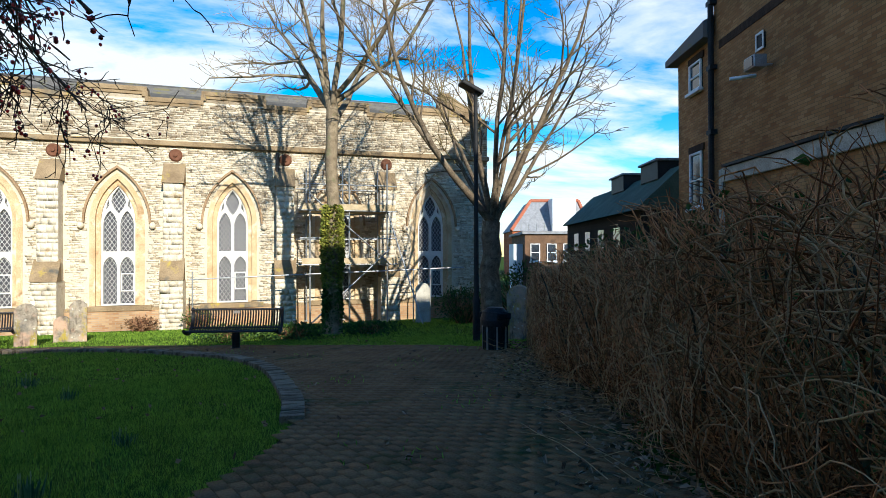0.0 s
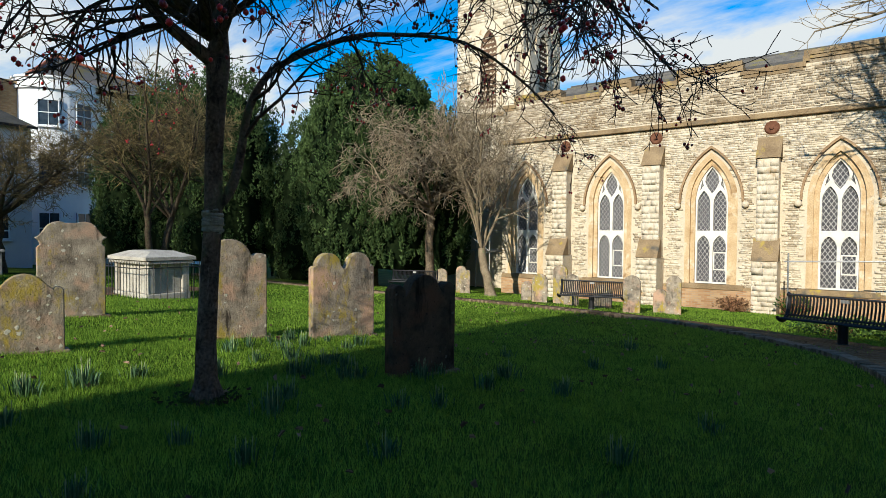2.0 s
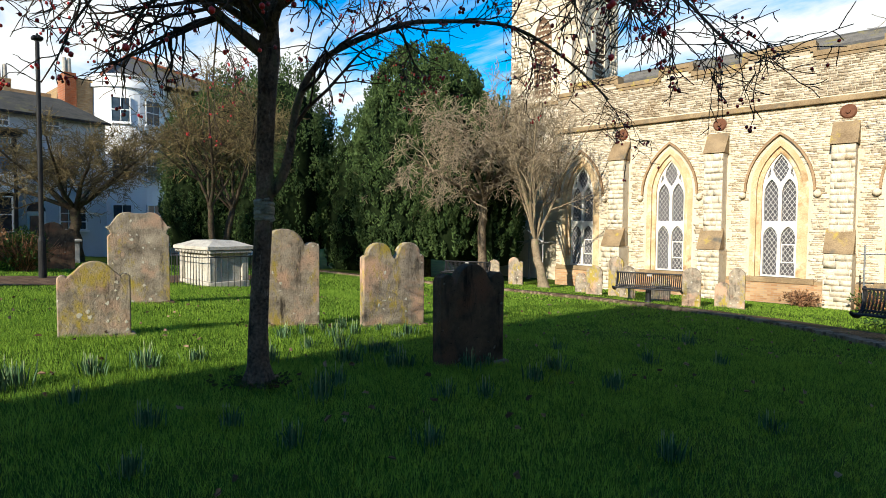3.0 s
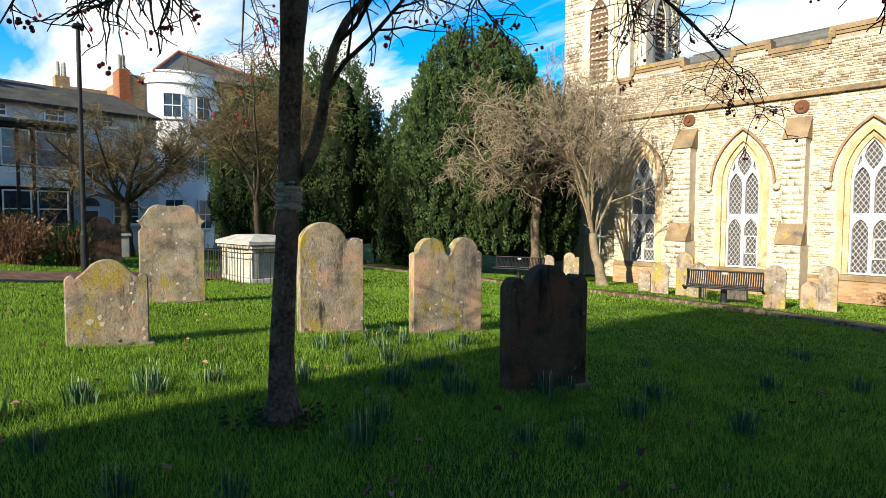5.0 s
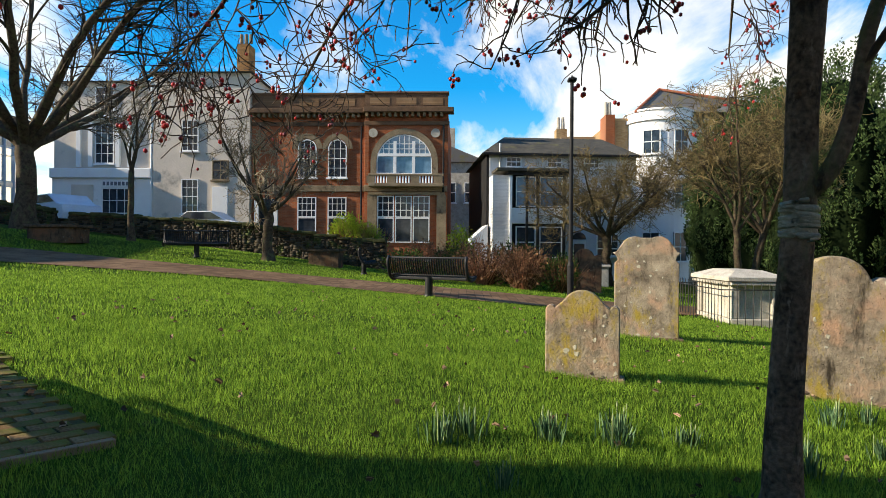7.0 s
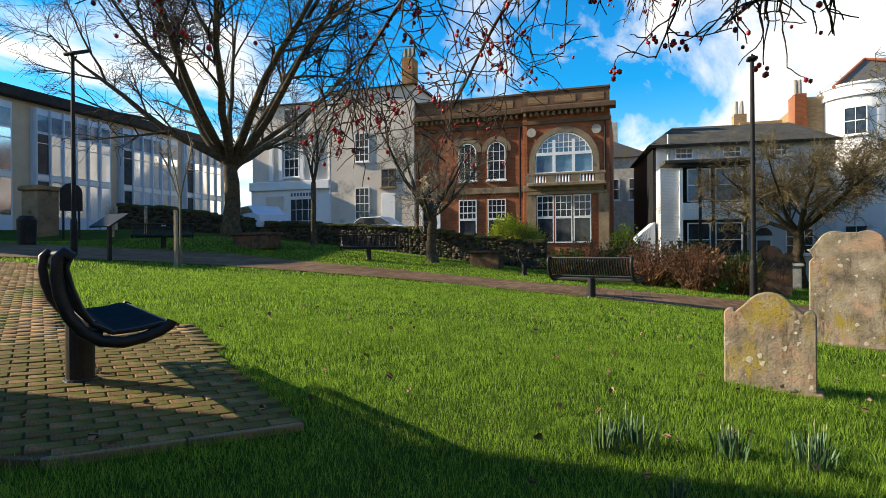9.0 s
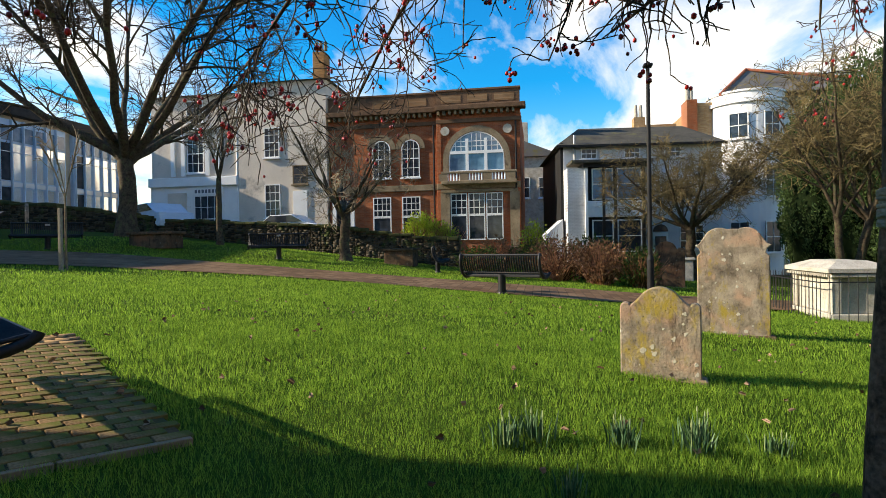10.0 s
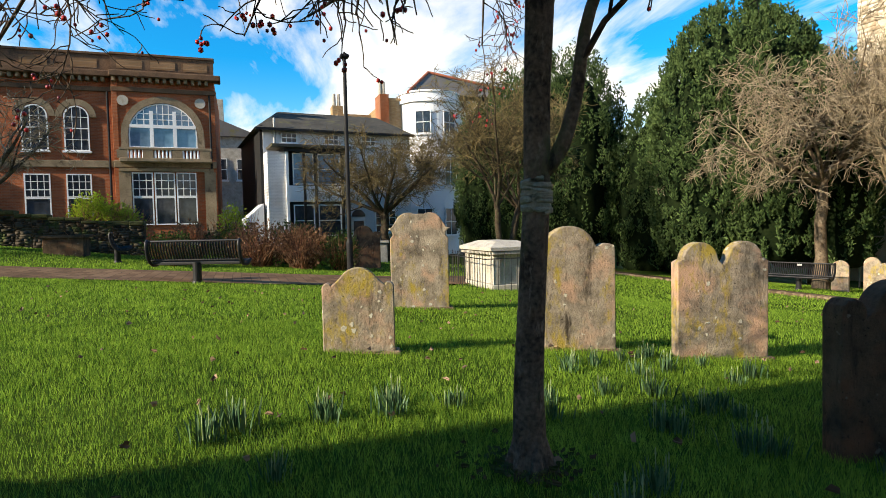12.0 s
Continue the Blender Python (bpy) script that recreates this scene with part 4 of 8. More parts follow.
def headstone(kind, x, y, w, h, turn, mat, label, thick=0.1, lean=0.0, lines=0):
    """A slab whose face looks along its own -y, with worn incised lines where they show."""
    z = ground_z(x, y) - 0.06
    t = thing("headstone", label, "headstone", (x, y, z), turn, group="headstones")
    if lean:
        t.matrix_basis = pose(x, y, z, lean, 0, turn)
    bm = prism(bmesh.new(), stone_outline(kind, w, h + 0.06), -thick / 2, thick / 2, 0.012)
    part("slab", bm, mat, t)
    for i in range(lines):
        bm = bmesh.new()
        r = random.Random(i * 7 + int(w * 100))
        u = -w * 0.36
        zz = h * 0.68 - i * h * 0.062
        while u < w * 0.34:
            n = r.uniform(0.03, 0.09)
            box(bm, u, u + n, -thick / 2 - 0.003, -thick / 2 + 0.002, zz, zz + h * 0.016)
            u += n + 0.025
        part("worn_lettering", bm, M_DARKSTONE, t)
    part("footing", boxed(-w / 2 - 0.05, w / 2 + 0.05, -thick / 2 - 0.05, thick / 2 + 0.05, -0.1, 0.045, 0.02), M_KERB, t)
    return t


TURN = 77
headstone("shouldered", -7.28, 2.84, 0.69, 0.80, TURN, M_HEADSTONE, "short lichened headstone with rounded head and shoulders", 0.12)
headstone("eared", -10.62, 4.5, 0.97, 1.52, TURN, M_HEADSTONE, "tall brown headstone with double-humped eared top", 0.15)
headstone("twin", -7.12, 5.2, 0.80, 1.32, TURN, M_HEADSTONE, "tall lichened headstone with one high and one low shoulder", 0.14)
headstone("double", -6.52, 6.56, 1.02, 1.22, TURN, M_HEADSTONE, "double-humped lichened headstone in full sun", 0.14)
headstone("scrolled", -3.97, 5.27, 0.80, 1.0, 77, M_DARKSTONE, "dark headstone with scrolled shoulders in shade", 0.14)
for x, y, w, h, turn in ((-6.05, 17.75, 0.5, 1.1, 10), (-5.55, 18.9, 0.42, 0.72, 5), (-5.1, 18.7, 0.42, 1.15, 8), (-8.5, 18.9, 0.5, 1.05, 14), (-9.75, 19.0, 0.55, 1.0, 12), (-9.1, 19.3, 0.5, 1.35, 12), (-7.4, 18.9, 0.6, 0.75, 8), (-10.6, 19.6, 0.4, 0.7, 10)):
    headstone("plain", x, y, w, h, turn, M_HEADSTONE, "narrow round-topped headstone by the church wall", 0.09)
for x, y, w, h, turn, kind in ((-15.1, 20.3, 0.5, 1.0, 20, "plain"), (-14.4, 20.9, 0.62, 1.15, 20, "twin")):
    headstone(kind, x, y, w, h, turn, M_HEADSTONE, "weathered headstone before the scaffolded porch", 0.1)
headstone("plain", 5.7, 21.4, 0.55, 1.5, 0, M_PALESTONE, "pale upright slab before the east window", 0.1)
headstone("plain", 5.5, 12.2, 0.6, 1.25, -40, M_HEADSTONE, "leaning slab against the hedge", 0.1, lean=8)
headstone("twin", -21.2, 5.9, 0.9, 1.45, 80, M_DARKSTONE, "dark slab beside the tarmac path", 0.12)


def chest_tomb(x0, x1, y0, y1):
    z = ground_z(x0, y0) - 0.1
    cx, cy = (x0 + x1) / 2, (y0 + y1) / 2
    t = thing("chest_tomb", "pale stone chest tomb with low hipped lid inside iron railings", "tomb", (cx, cy, z))
    a, b = (x1 - x0) / 2, (y1 - y0) / 2
    part("plinth", boxed(-a + 0.05, a - 0.05, -b + 0.05, b - 0.05, 0, 0.18, 0.02), M_PALESTONE, t)
    part("chest", boxed(-a + 0.14, a - 0.14, -b + 0.14, b - 0.14, 0.18, 0.88, 0.015), M_PALESTONE, t)
    for sx in (-1, 1):
        for sy in (-1, 1):
            part("corner_pier", boxed(sx * (a - 0.16) - 0.09, sx * (a - 0.16) + 0.09, sy * (b - 0.16) - 0.09, sy * (b - 0.16) + 0.09, 0.181, 0.879, 0.02), M_PALESTONE, t)
    part("cornice", boxed(-a + 0.02, a - 0.02, -b + 0.02, b - 0.02, 0.88, 0.98, 0.025), M_PALESTONE, t)
    n = 0
    for k in range(22):
        f = k / 21
        for px, py in ((-a + 0.06 + f * (2 * a - 0.12), -b + 0.0), (a - 0.0, -b + 0.06 + f * (2 * b - 0.12))):
            part("dentil", boxed(px - 0.022, px + 0.022, py - 0.03, py + 0.03, 0.90, 0.955), M_PALESTONE, t)
    bm = bmesh.new()
    lo = [bm.verts.new((sx * (a + 0.04), sy * (b + 0.04), 0.981)) for sx, sy in ((-1, -1), (1, -1), (1, 1), (-1, 1))]
    mi = [bm.verts.new((sx * (a + 0.04), sy * (b + 0.04), 1.06)) for sx, sy in ((-1, -1), (1, -1), (1, 1), (-1, 1))]
    to = [bm.verts.new((sx * (a - 0.4), sy * (b - 0.3), 1.2)) for sx, sy in ((-1, -1), (1, -1), (1, 1), (-1, 1))]
    bm.faces.new(lo[::-1]); bm.faces.new(to)
    for p, q in ((lo, mi), (mi, to)):
        for i in range(4):
            bm.faces.new((p[i], p[(i + 1) % 4], q[(i + 1) % 4], q[i]))
    part("hipped_lid", bm, M_PALESTONE, t)
    g = thing("railing", "thin black iron railing round the chest tomb", "railing", (cx, cy, z))
    ra, rb = a + 0.3, b + 0.3
    for sx, sy, tx, ty in ((-1, -1, 1, -1), (1, -1, 1, 1), (1, 1, -1, 1), (-1, 1, -1, -1)):
        p, q = Vector((sx * ra, sy * rb, 0)), Vector((tx * ra, ty * rb, 0))
        part("rail", tubed(p + Vector((0, 0, 0.82)), q + Vector((0, 0, 0.82)), 0.012, sides=6), M_IRON, g)
        count = int((q - p).length / 0.15)
        for k in range(count):
            o = p.lerp(q, k / count)
            part("bar", tubed(o, o + Vector((0, 0, 0.95)), 0.009, 0.007, sides=5), M_IRON, g)


chest_tomb(-15.75, -13.85, 7.24, 8.4)


def low_tomb(x, y, l, w, h, turn, mat, label):
    t = thing("table_tomb", label, "tomb", (x, y, ground_z(x, y) - 0.08), turn)
    part("chest", boxed(-l / 2 + 0.08, l / 2 - 0.08, -w / 2 + 0.08, w / 2 - 0.08, 0, h - 0.1, 0.02), mat, t)
    part("ledger", boxed(-l / 2, l / 2, -w / 2, w / 2, h - 0.1, h, 0.025), mat, t)


low_tomb(-20.3, -11.7, 2.0, 0.9, 0.6, 75, M_DARKSTONE, "low dark ledger tomb on the bank")
low_tomb(-26.4, 7.1, 1.7, 0.9, 0.95, 80, M_PALESTONE, "pale moulded chest tomb near the crab tree")
headstone("plain", -19.7, -18.1, 0.85, 1.25, 45, M_HEADSTONE, "grey round-topped headstone by the street wall", 0.12)
headstone("plain", -20.6, -17.3, 0.85, 1.2, 45, M_HEADSTONE, "grey round-topped headstone by the street wall", 0.12)
low_tomb(-23.0, -3.4, 1.3, 0.8, 0.7, 85, M_DARKSTONE, "dark stone chest with moulded slab")


# ---- benches, lamps and bin ----
def bench(x, y, turn, label, L=0.96):
    """A metal bench on one round post; it faces its own -y."""
    z = ground_z(x, y)
    b = thing("park_bench", label, "bench", (x, y, z), turn, group="churchyard benches")
    shape = [(0.30, 0.92), (0.335, 0.84), (0.30, 0.72), (0.245, 0.60), (0.17, 0.50), (0.04, 0.44), (-0.14, 0.45), (-0.30, 0.475), (-0.36, 0.46)]
    profile = [(y * 0.74 - 0.1, z * 0.92) for y, z in shape]
    part("post", tubed((0, 0.02, -0.05), (0, 0.02, 0.42), 0.085, sides=18), M_IRON, b)
    part("collar", tubed((0, 0.02, -0.02), (0, 0.02, 0.03), 0.12, 0.1, sides=18), M_IRON, b)
    part("bearer", boxed(-L + 0.05, L - 0.05, -0.03, 0.05, 0.36, 0.42, 0.01), M_IRON, b)
    for s in (-1, 1):
        outer = [(y * 0.74 - 0.1, z * 0.92) for y, z in ((0.30, 0.90), (0.35, 0.935), (0.385, 0.90), (0.395, 0.80), (0.375, 0.68), (0.325, 0.56), (0.24, 0.46), (0.12, 0.395), (-0.03, 0.375), (-0.17, 0.395), (-0.29, 0.43), (-0.36, 0.465), (-0.375, 0.49))]
        V, F = sweep([([Vector((s * L, y, z)) for y, z in outer], [0.033] * len(outer), 10)])
        raw("end_frame", V, F, M_IRON, b, smooth=True)
        V, F = sweep([([Vector((s * L, y, z)) for y, z in profile], [0.014] * len(profile), 6)])
        raw("seat_edge", V, F, M_IRON, b, smooth=True)
    for (i0, i1, count, nm) in ((0, 4, int(35 * L), "back_slat"), (4, 8, int(35 * L), "seat_slat")):
        for k in range(count):
            u = -L + 0.04 + k * (2 * L - 0.08) / (count - 1)
            bm = bmesh.new()
            for i in range(i0, i1):
                p, q = profile[i], profile[i + 1]
                tube(bm, (u, p[0], p[1]), (u, q[0], q[1]), 0.017, sides=4, cap=False)
            part(nm, bm, M_IRON, b)
    for p in (profile[0], profile[4], profile[8]):
        part("rail", tubed((-L, p[0], p[1]), (L, p[0], p[1]), 0.022, sides=8), M_IRON, b)
    part("plaque", boxed(-0.07, 0.07, 0.085, 0.10, 0.76, 0.82), M_STEEL, b)
    return b


bench(-0.72, 13.45, -14, "black metal bench with slatted back on one post")
bench(-7.27, 17.65, 12, "black metal bench before the church windows")
bench(-14.5, 0.95, -113, "black metal bench seen from behind by the tarmac path")
bench(-4.62, -1.75, 235, "black metal bench with slatted seat on the paved stand", 0.78)
bench(-18.2, -14.1, 130, "black metal bench before the street wall")
bench(-20.2, -7.0, 112, "black metal bench on the grass strip")
bench(-20.9, -1.6, 190, "black metal bench end-on beside the shrubs")
bench(-15.4, 18.8, 20, "black metal bench near the scaffolded porch")


def street_lamp(x, y, h, label, head):
    z = ground_z(x, y)
    t = thing("street_lamp", label, "street lamp", (x, y, z))
    part("base", tubed((0, 0, -0.1), (0, 0, 0.9), 0.085, sides=16), M_BLACK, t)
    part("collar", tubed((0, 0, 0.88), (0, 0, 1.0), 0.095, 0.06, sides=16), M_BLACK, t)
    part("pole", tubed((0, 0, 0.95), (0, 0, h), 0.058, 0.045, sides=14), M_BLACK, t)
    if head == "flood":
        bm = boxed(-0.42, 0.14, -0.17, 0.17, h - 0.02, h + 0.08, 0.03)
        bmesh.ops.transform(bm, matrix=Matrix.Translation((0, 0, h)) @ Matrix.Rotation(radians(24), 4, "Y") @ Matrix.Translation((0, 0, -h)), verts=bm.verts)
        part("lantern", bm, M_BLACK, t)
        part("bracket", tubed((0, 0, h - 0.25), (-0.12, 0, h), 0.02), M_BLACK, t)
    else:
        part("lantern", boxed(-0.11, 0.11, -0.11, 0.11, h, h + 0.09, 0.03), M_BLACK, t)
        part("sensor", tubed((0, 0, h + 0.09), (0, 0, h + 0.16), 0.035, 0.02), M_BLACK, t)
        part("arm", tubed((-0.2, 0, h + 0.05), (0.2, 0, h + 0.05), 0.03), M_BLACK, t)
    return t


street_lamp(4.48, 12.42, 5.65, "black lamp post with tilted flat lantern beside the bin", "flood")
street_lamp(-16.69, 4.48, 5.65, "slim black lamp post beside the tarmac path", "top")
street_lamp(-13.4, -12.5, 5.4, "slim black lamp post with pale lantern by the gate", "flood")
street_lamp(-30.5, 23.0, 4.8, "dark lamp post under the yews", "flood")


def litter_bin(x, y):
    z = ground_z(x, y) - 0.13
    t = thing("litter_bin", "black fluted litter bin with lidded top beside the path", "bin", (x, y, z), 20)
    part("drum", tubed((0, 0, 0), (0, 0, 0.62), 0.21, 0.23, sides=28), M_BLACK, t)
    for k in range(22):
        a = k / 22 * math.tau
        bm = boxed(-0.014, 0.014, 0.215, 0.245, 0.04, 0.58, 0.004)
        bmesh.ops.transform(bm, matrix=Matrix.Rotation(a, 4, "Z"), verts=bm.verts)
        part("flute", bm, M_STEEL if k % 3 == 0 else M_BLACK, t)
    part("rim", tubed((0, 0, 0.60), (0, 0, 0.70), 0.27, 0.28, sides=28), M_BLACK, t)
    part("hood", tubed((0, 0, 0.70), (0, 0, 0.86), 0.285, 0.24, sides=28), M_BLACK, t)
    for s in (-1, 1):
        part("mouth", boxed(-0.16, 0.16, s * 0.25 - 0.03, s * 0.25 + 0.03, 0.72, 0.84, 0.02), M_SHADE, t)
    part("cap", tubed((0, 0, 0.86), (0, 0, 0.93), 0.22, 0.15, sides=28), M_BLACK, t)


litter_bin(4.05, 10.3)
# ---- houses round the churchyard ----
def window_unit(parent, u0, u1, z0, z1, cols, rows, y=0.0, arch=False, frame_mat=None, pane_mat=None, split=True, sill=True, bar=0.028):
    """A glazed window let into a facade that looks along its own -y."""
    w = new("window"); w.parent = parent
    fm, pm = frame_mat or M_WHITE, pane_mat or M_PANE
    cx, half = (u0 + u1) / 2, (u1 - u0) / 2
    spring = z1 - half if arch else z1
    top = rounded(cx, half, spring) if arch else [(u0, z1), (u1, z1)]
    outer = [(u0, z0)] + top + [(u1, z0)]
    part("pane", prism(bmesh.new(), outer, y - 0.02, y + 0.03), pm, w)
    f = 0.06
    if arch:
        inner = [(u0 + f, z0 + f)] + rounded(cx, half - f, spring) + [(u1 - f, z0 + f)]
    else:
        inner = [(u0 + f, z0 + f), (u0 + f, z1 - f), (u1 - f, z1 - f), (u1 - f, z0 + f)]
    part("frame", ring(bmesh.new(), inner, outer, y - 0.07, y - 0.015, closed=True), fm, w)
    for i in range(1, cols):
        u = u0 + (u1 - u0) * i / cols
        zt = spring + math.sqrt(max(0.0, half * half - (u - cx) ** 2)) - f if arch else z1 - f
        part("glazing_bar", boxed(u - bar / 2, u + bar / 2, y - 0.05, y - 0.018, z0 + f, zt), fm, w)
    for j in range(1, rows):
        z = z0 + (z1 - z0) * j / rows
        h = half if z < spring else math.sqrt(max(0.0, half * half - (z - spring) ** 2))
        b = bar * (1.9 if split and j == rows // 2 else 1.0)
        part("glazing_bar", boxed(cx - h + f, cx + h - f, y - 0.054, y - 0.017, z - b / 2, z + b / 2), fm, w)
    if sill:
        part("sill", boxed(u0 - 0.08, u1 + 0.08, y - 0.16, y - 0.01, z0 - 0.1, z0 - 0.002, 0.01), fm, w)
    return w


def house(name, label, x, y, turn, category="house"):
    return thing(name, label, category, (x, y, 0), turn)


def brick_bank():
    h = house("town_hall", "two-storey red brick hall with sandstone trim and arched windows", -36.0, 0, 90, "building")
    L, S, R, G = -11.2, -4.1, 0.75, 0.2
    part("wall", boxed(L, S, 0.3, 10, G, 9.6), M_REDBRICK_X, h)
    part("bay_wall", boxed(S, R, 0.0, 10, G, 9.6), M_REDBRICK_X, h)
    part("return_pier", boxed(S - 0.14, S + 0.14, -0.06, 0.29, G, 9.4, 0.02), M_REDBRICK_X, h)
    for a, b, y in ((L, S - 0.15, 0.3), (S - 0.15, R, 0.0)):
        part("cornice", boxed(a, b + (0.35 if y == 0 else 0), y - 0.5, y + 0.3, 9.42, 9.72, 0.04), M_DARKTRIM, h, "dark sandstone cornice")
        part("frieze", boxed(a, b + (0.1 if y == 0 else 0), y - 0.1, y - 0.003, 8.72, 8.95, 0.02), M_DARKTRIM, h)
        n = int((b - a) / 0.34)
        for k in range(n):
            u = a + 0.1 + k * (b - a - 0.2) / n
            part("dentil", boxed(u, u + 0.15, y - 0.36, y - 0.004, 9.2, 9.418), M_SANDSTONE, h)
        part("parapet", boxed(a, b, y + 0.05, y + 0.5, 9.72, 10.62), M_DARKTRIM, h)
        part("parapet_coping", boxed(a - 0.02, b + 0.05, y - 0.02, y + 0.56, 10.62, 10.76, 0.03), M_DARKTRIM, h)
        for f in (0.18, 0.5, 0.82):
            u = a + (b - a) * f
            part("parapet_panel", boxed(u - 0.6, u + 0.6, y + 0.03, y + 0.047, 9.95, 10.4), M_BROWNBRICK, h)
        part("band", boxed(a, b, y - 0.12, y - 0.005, 4.75, 5.12, 0.03), M_SANDSTONE, h)
    cx = -1.84
    o, i = rounded(cx, 2.02, 6.5), rounded(cx, 1.68, 6.5)
    part("arch", ring(bmesh.new(), [(cx - 1.68, 5.75)] + i + [(cx + 1.68, 5.75)], [(cx - 2.02, 5.75)] + o + [(cx + 2.02, 5.75)], -0.12, 0.05), M_SANDSTONE, h)
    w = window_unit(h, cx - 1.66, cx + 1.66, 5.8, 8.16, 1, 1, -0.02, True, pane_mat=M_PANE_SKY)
    for u in (-0.56, 0.56):
        part("mullion", boxed(cx + u - 0.09, cx + u + 0.09, -0.12, -0.03, 5.85, 7.75), M_WHITE, w)
    part("transom", boxed(cx - 1.6, cx + 1.6, -0.125, -0.03, 6.85, 7.02), M_WHITE, w)
    for u in (-1.25, -0.92, -0.28, 0.0, 0.28, 0.92, 1.25):
        zt = 6.5 + math.sqrt(1.6 ** 2 - u * u)
        part("glazing_bar", boxed(cx + u - 0.02, cx + u + 0.02, -0.08, -0.035, 7.0, zt), M_WHITE, w)
    for z in (7.3, 7.6):
        q = math.sqrt(1.6 ** 2 - (z - 6.5) ** 2)
        part("glazing_bar", boxed(cx - q, cx + q, -0.078, -0.034, z - 0.02, z + 0.02), M_WHITE, w)
    part("balcony_floor", boxed(S + 0.2, R - 0.2, -0.7, -0.126, 5.0, 5.2, 0.03), M_SANDSTONE, h)
    part("balcony_rail", boxed(S + 0.2, R - 0.2, -0.68, -0.5, 5.62, 5.75, 0.02), M_SANDSTONE, h)
    for u in (-3.75, -2.55, -1.15, 0.2):
        part("balcony_pier", boxed(u - 0.25, u + 0.25, -0.66, -0.52, 5.2, 5.62), M_SANDSTONE, h)
    for u in (-3.15, -1.85, -0.5):
        for k in range(5):
            part("baluster", tubed((u - 0.36 + k * 0.18, -0.6, 5.2), (u - 0.36 + k * 0.18, -0.6, 5.62), 0.06, 0.045, 8), M_WHITE, h)
    part("shop_lintel", boxed(S + 0.1, R - 0.15, -0.2, -0.006, 4.55, 4.72), M_SANDSTONE, h)
    for u in (S + 0.35, R - 0.35):
        part("pilaster", boxed(u - 0.28, u + 0.28, -0.16, -0.007, G, 4.54), M_SANDSTONE, h)
    for k in range(3):
        a = -3.44 + k * 1.07
        window_unit(h, a, a + 1.0, 3.2, 4.5, 3, 3, -0.02, bar=0.04, split=False, sill=False)
        window_unit(h, a, a + 1.0, 1.7, 3.19, 1, 1, -0.02, split=False, sill=False)
        part("curtain", boxed(a + 0.1, a + 0.9, -0.03, -0.021, 1.8, 2.4), M_BLIND, h)
    for u0, u1 in ((-8.35, -7.2), (-6.5, -5.36)):
        cxx = (u0 + u1) / 2
        i, o = rounded(cxx, 0.62, 7.35), rounded(cxx, 0.92, 7.35)
        part("arch", ring(bmesh.new(), i, o, 0.2, 0.34), M_SANDSTONE, h)
        window_unit(h, u0, u1, 5.6, 7.92, 3, 4, 0.28, True)
        window_unit(h, u0, u1, 3.2, 4.42, 4, 3, 0.28, bar=0.03, sill=False)
        window_unit(h, u0, u1, 1.9, 3.19, 1, 1, 0.28)
    for u in (-3.72, 0.02):
        bm = tubed((u, -0.1, 8.25), (u, 0.0, 8.25), 0.27, sides=20)
        part("roundel", bm, M_PALESTONE, h)
    part("door", boxed(-10.7, -9.8, 0.24, 0.34, G, 3.7), M_BLACK, h, "dark panelled street door")
    part("door_surround", boxed(-10.95, -10.72, 0.1, 0.35, G, 4.2), M_WHITE, h)
    part("door_surround", boxed(-9.78, -9.55, 0.1, 0.35, G, 4.2), M_WHITE, h)
    part("fanlight", boxed(-10.7, -9.8, 0.22, 0.33, 3.72, 4.3), M_PANE, h)
    for u in (S - 0.35, R - 0.25):
        part("downpipe", tubed((u, 0.1 if u < S else -0.1, G), (u, 0.1 if u < S else -0.1, 8.7), 0.06), M_BLACK, h)


brick_bank()


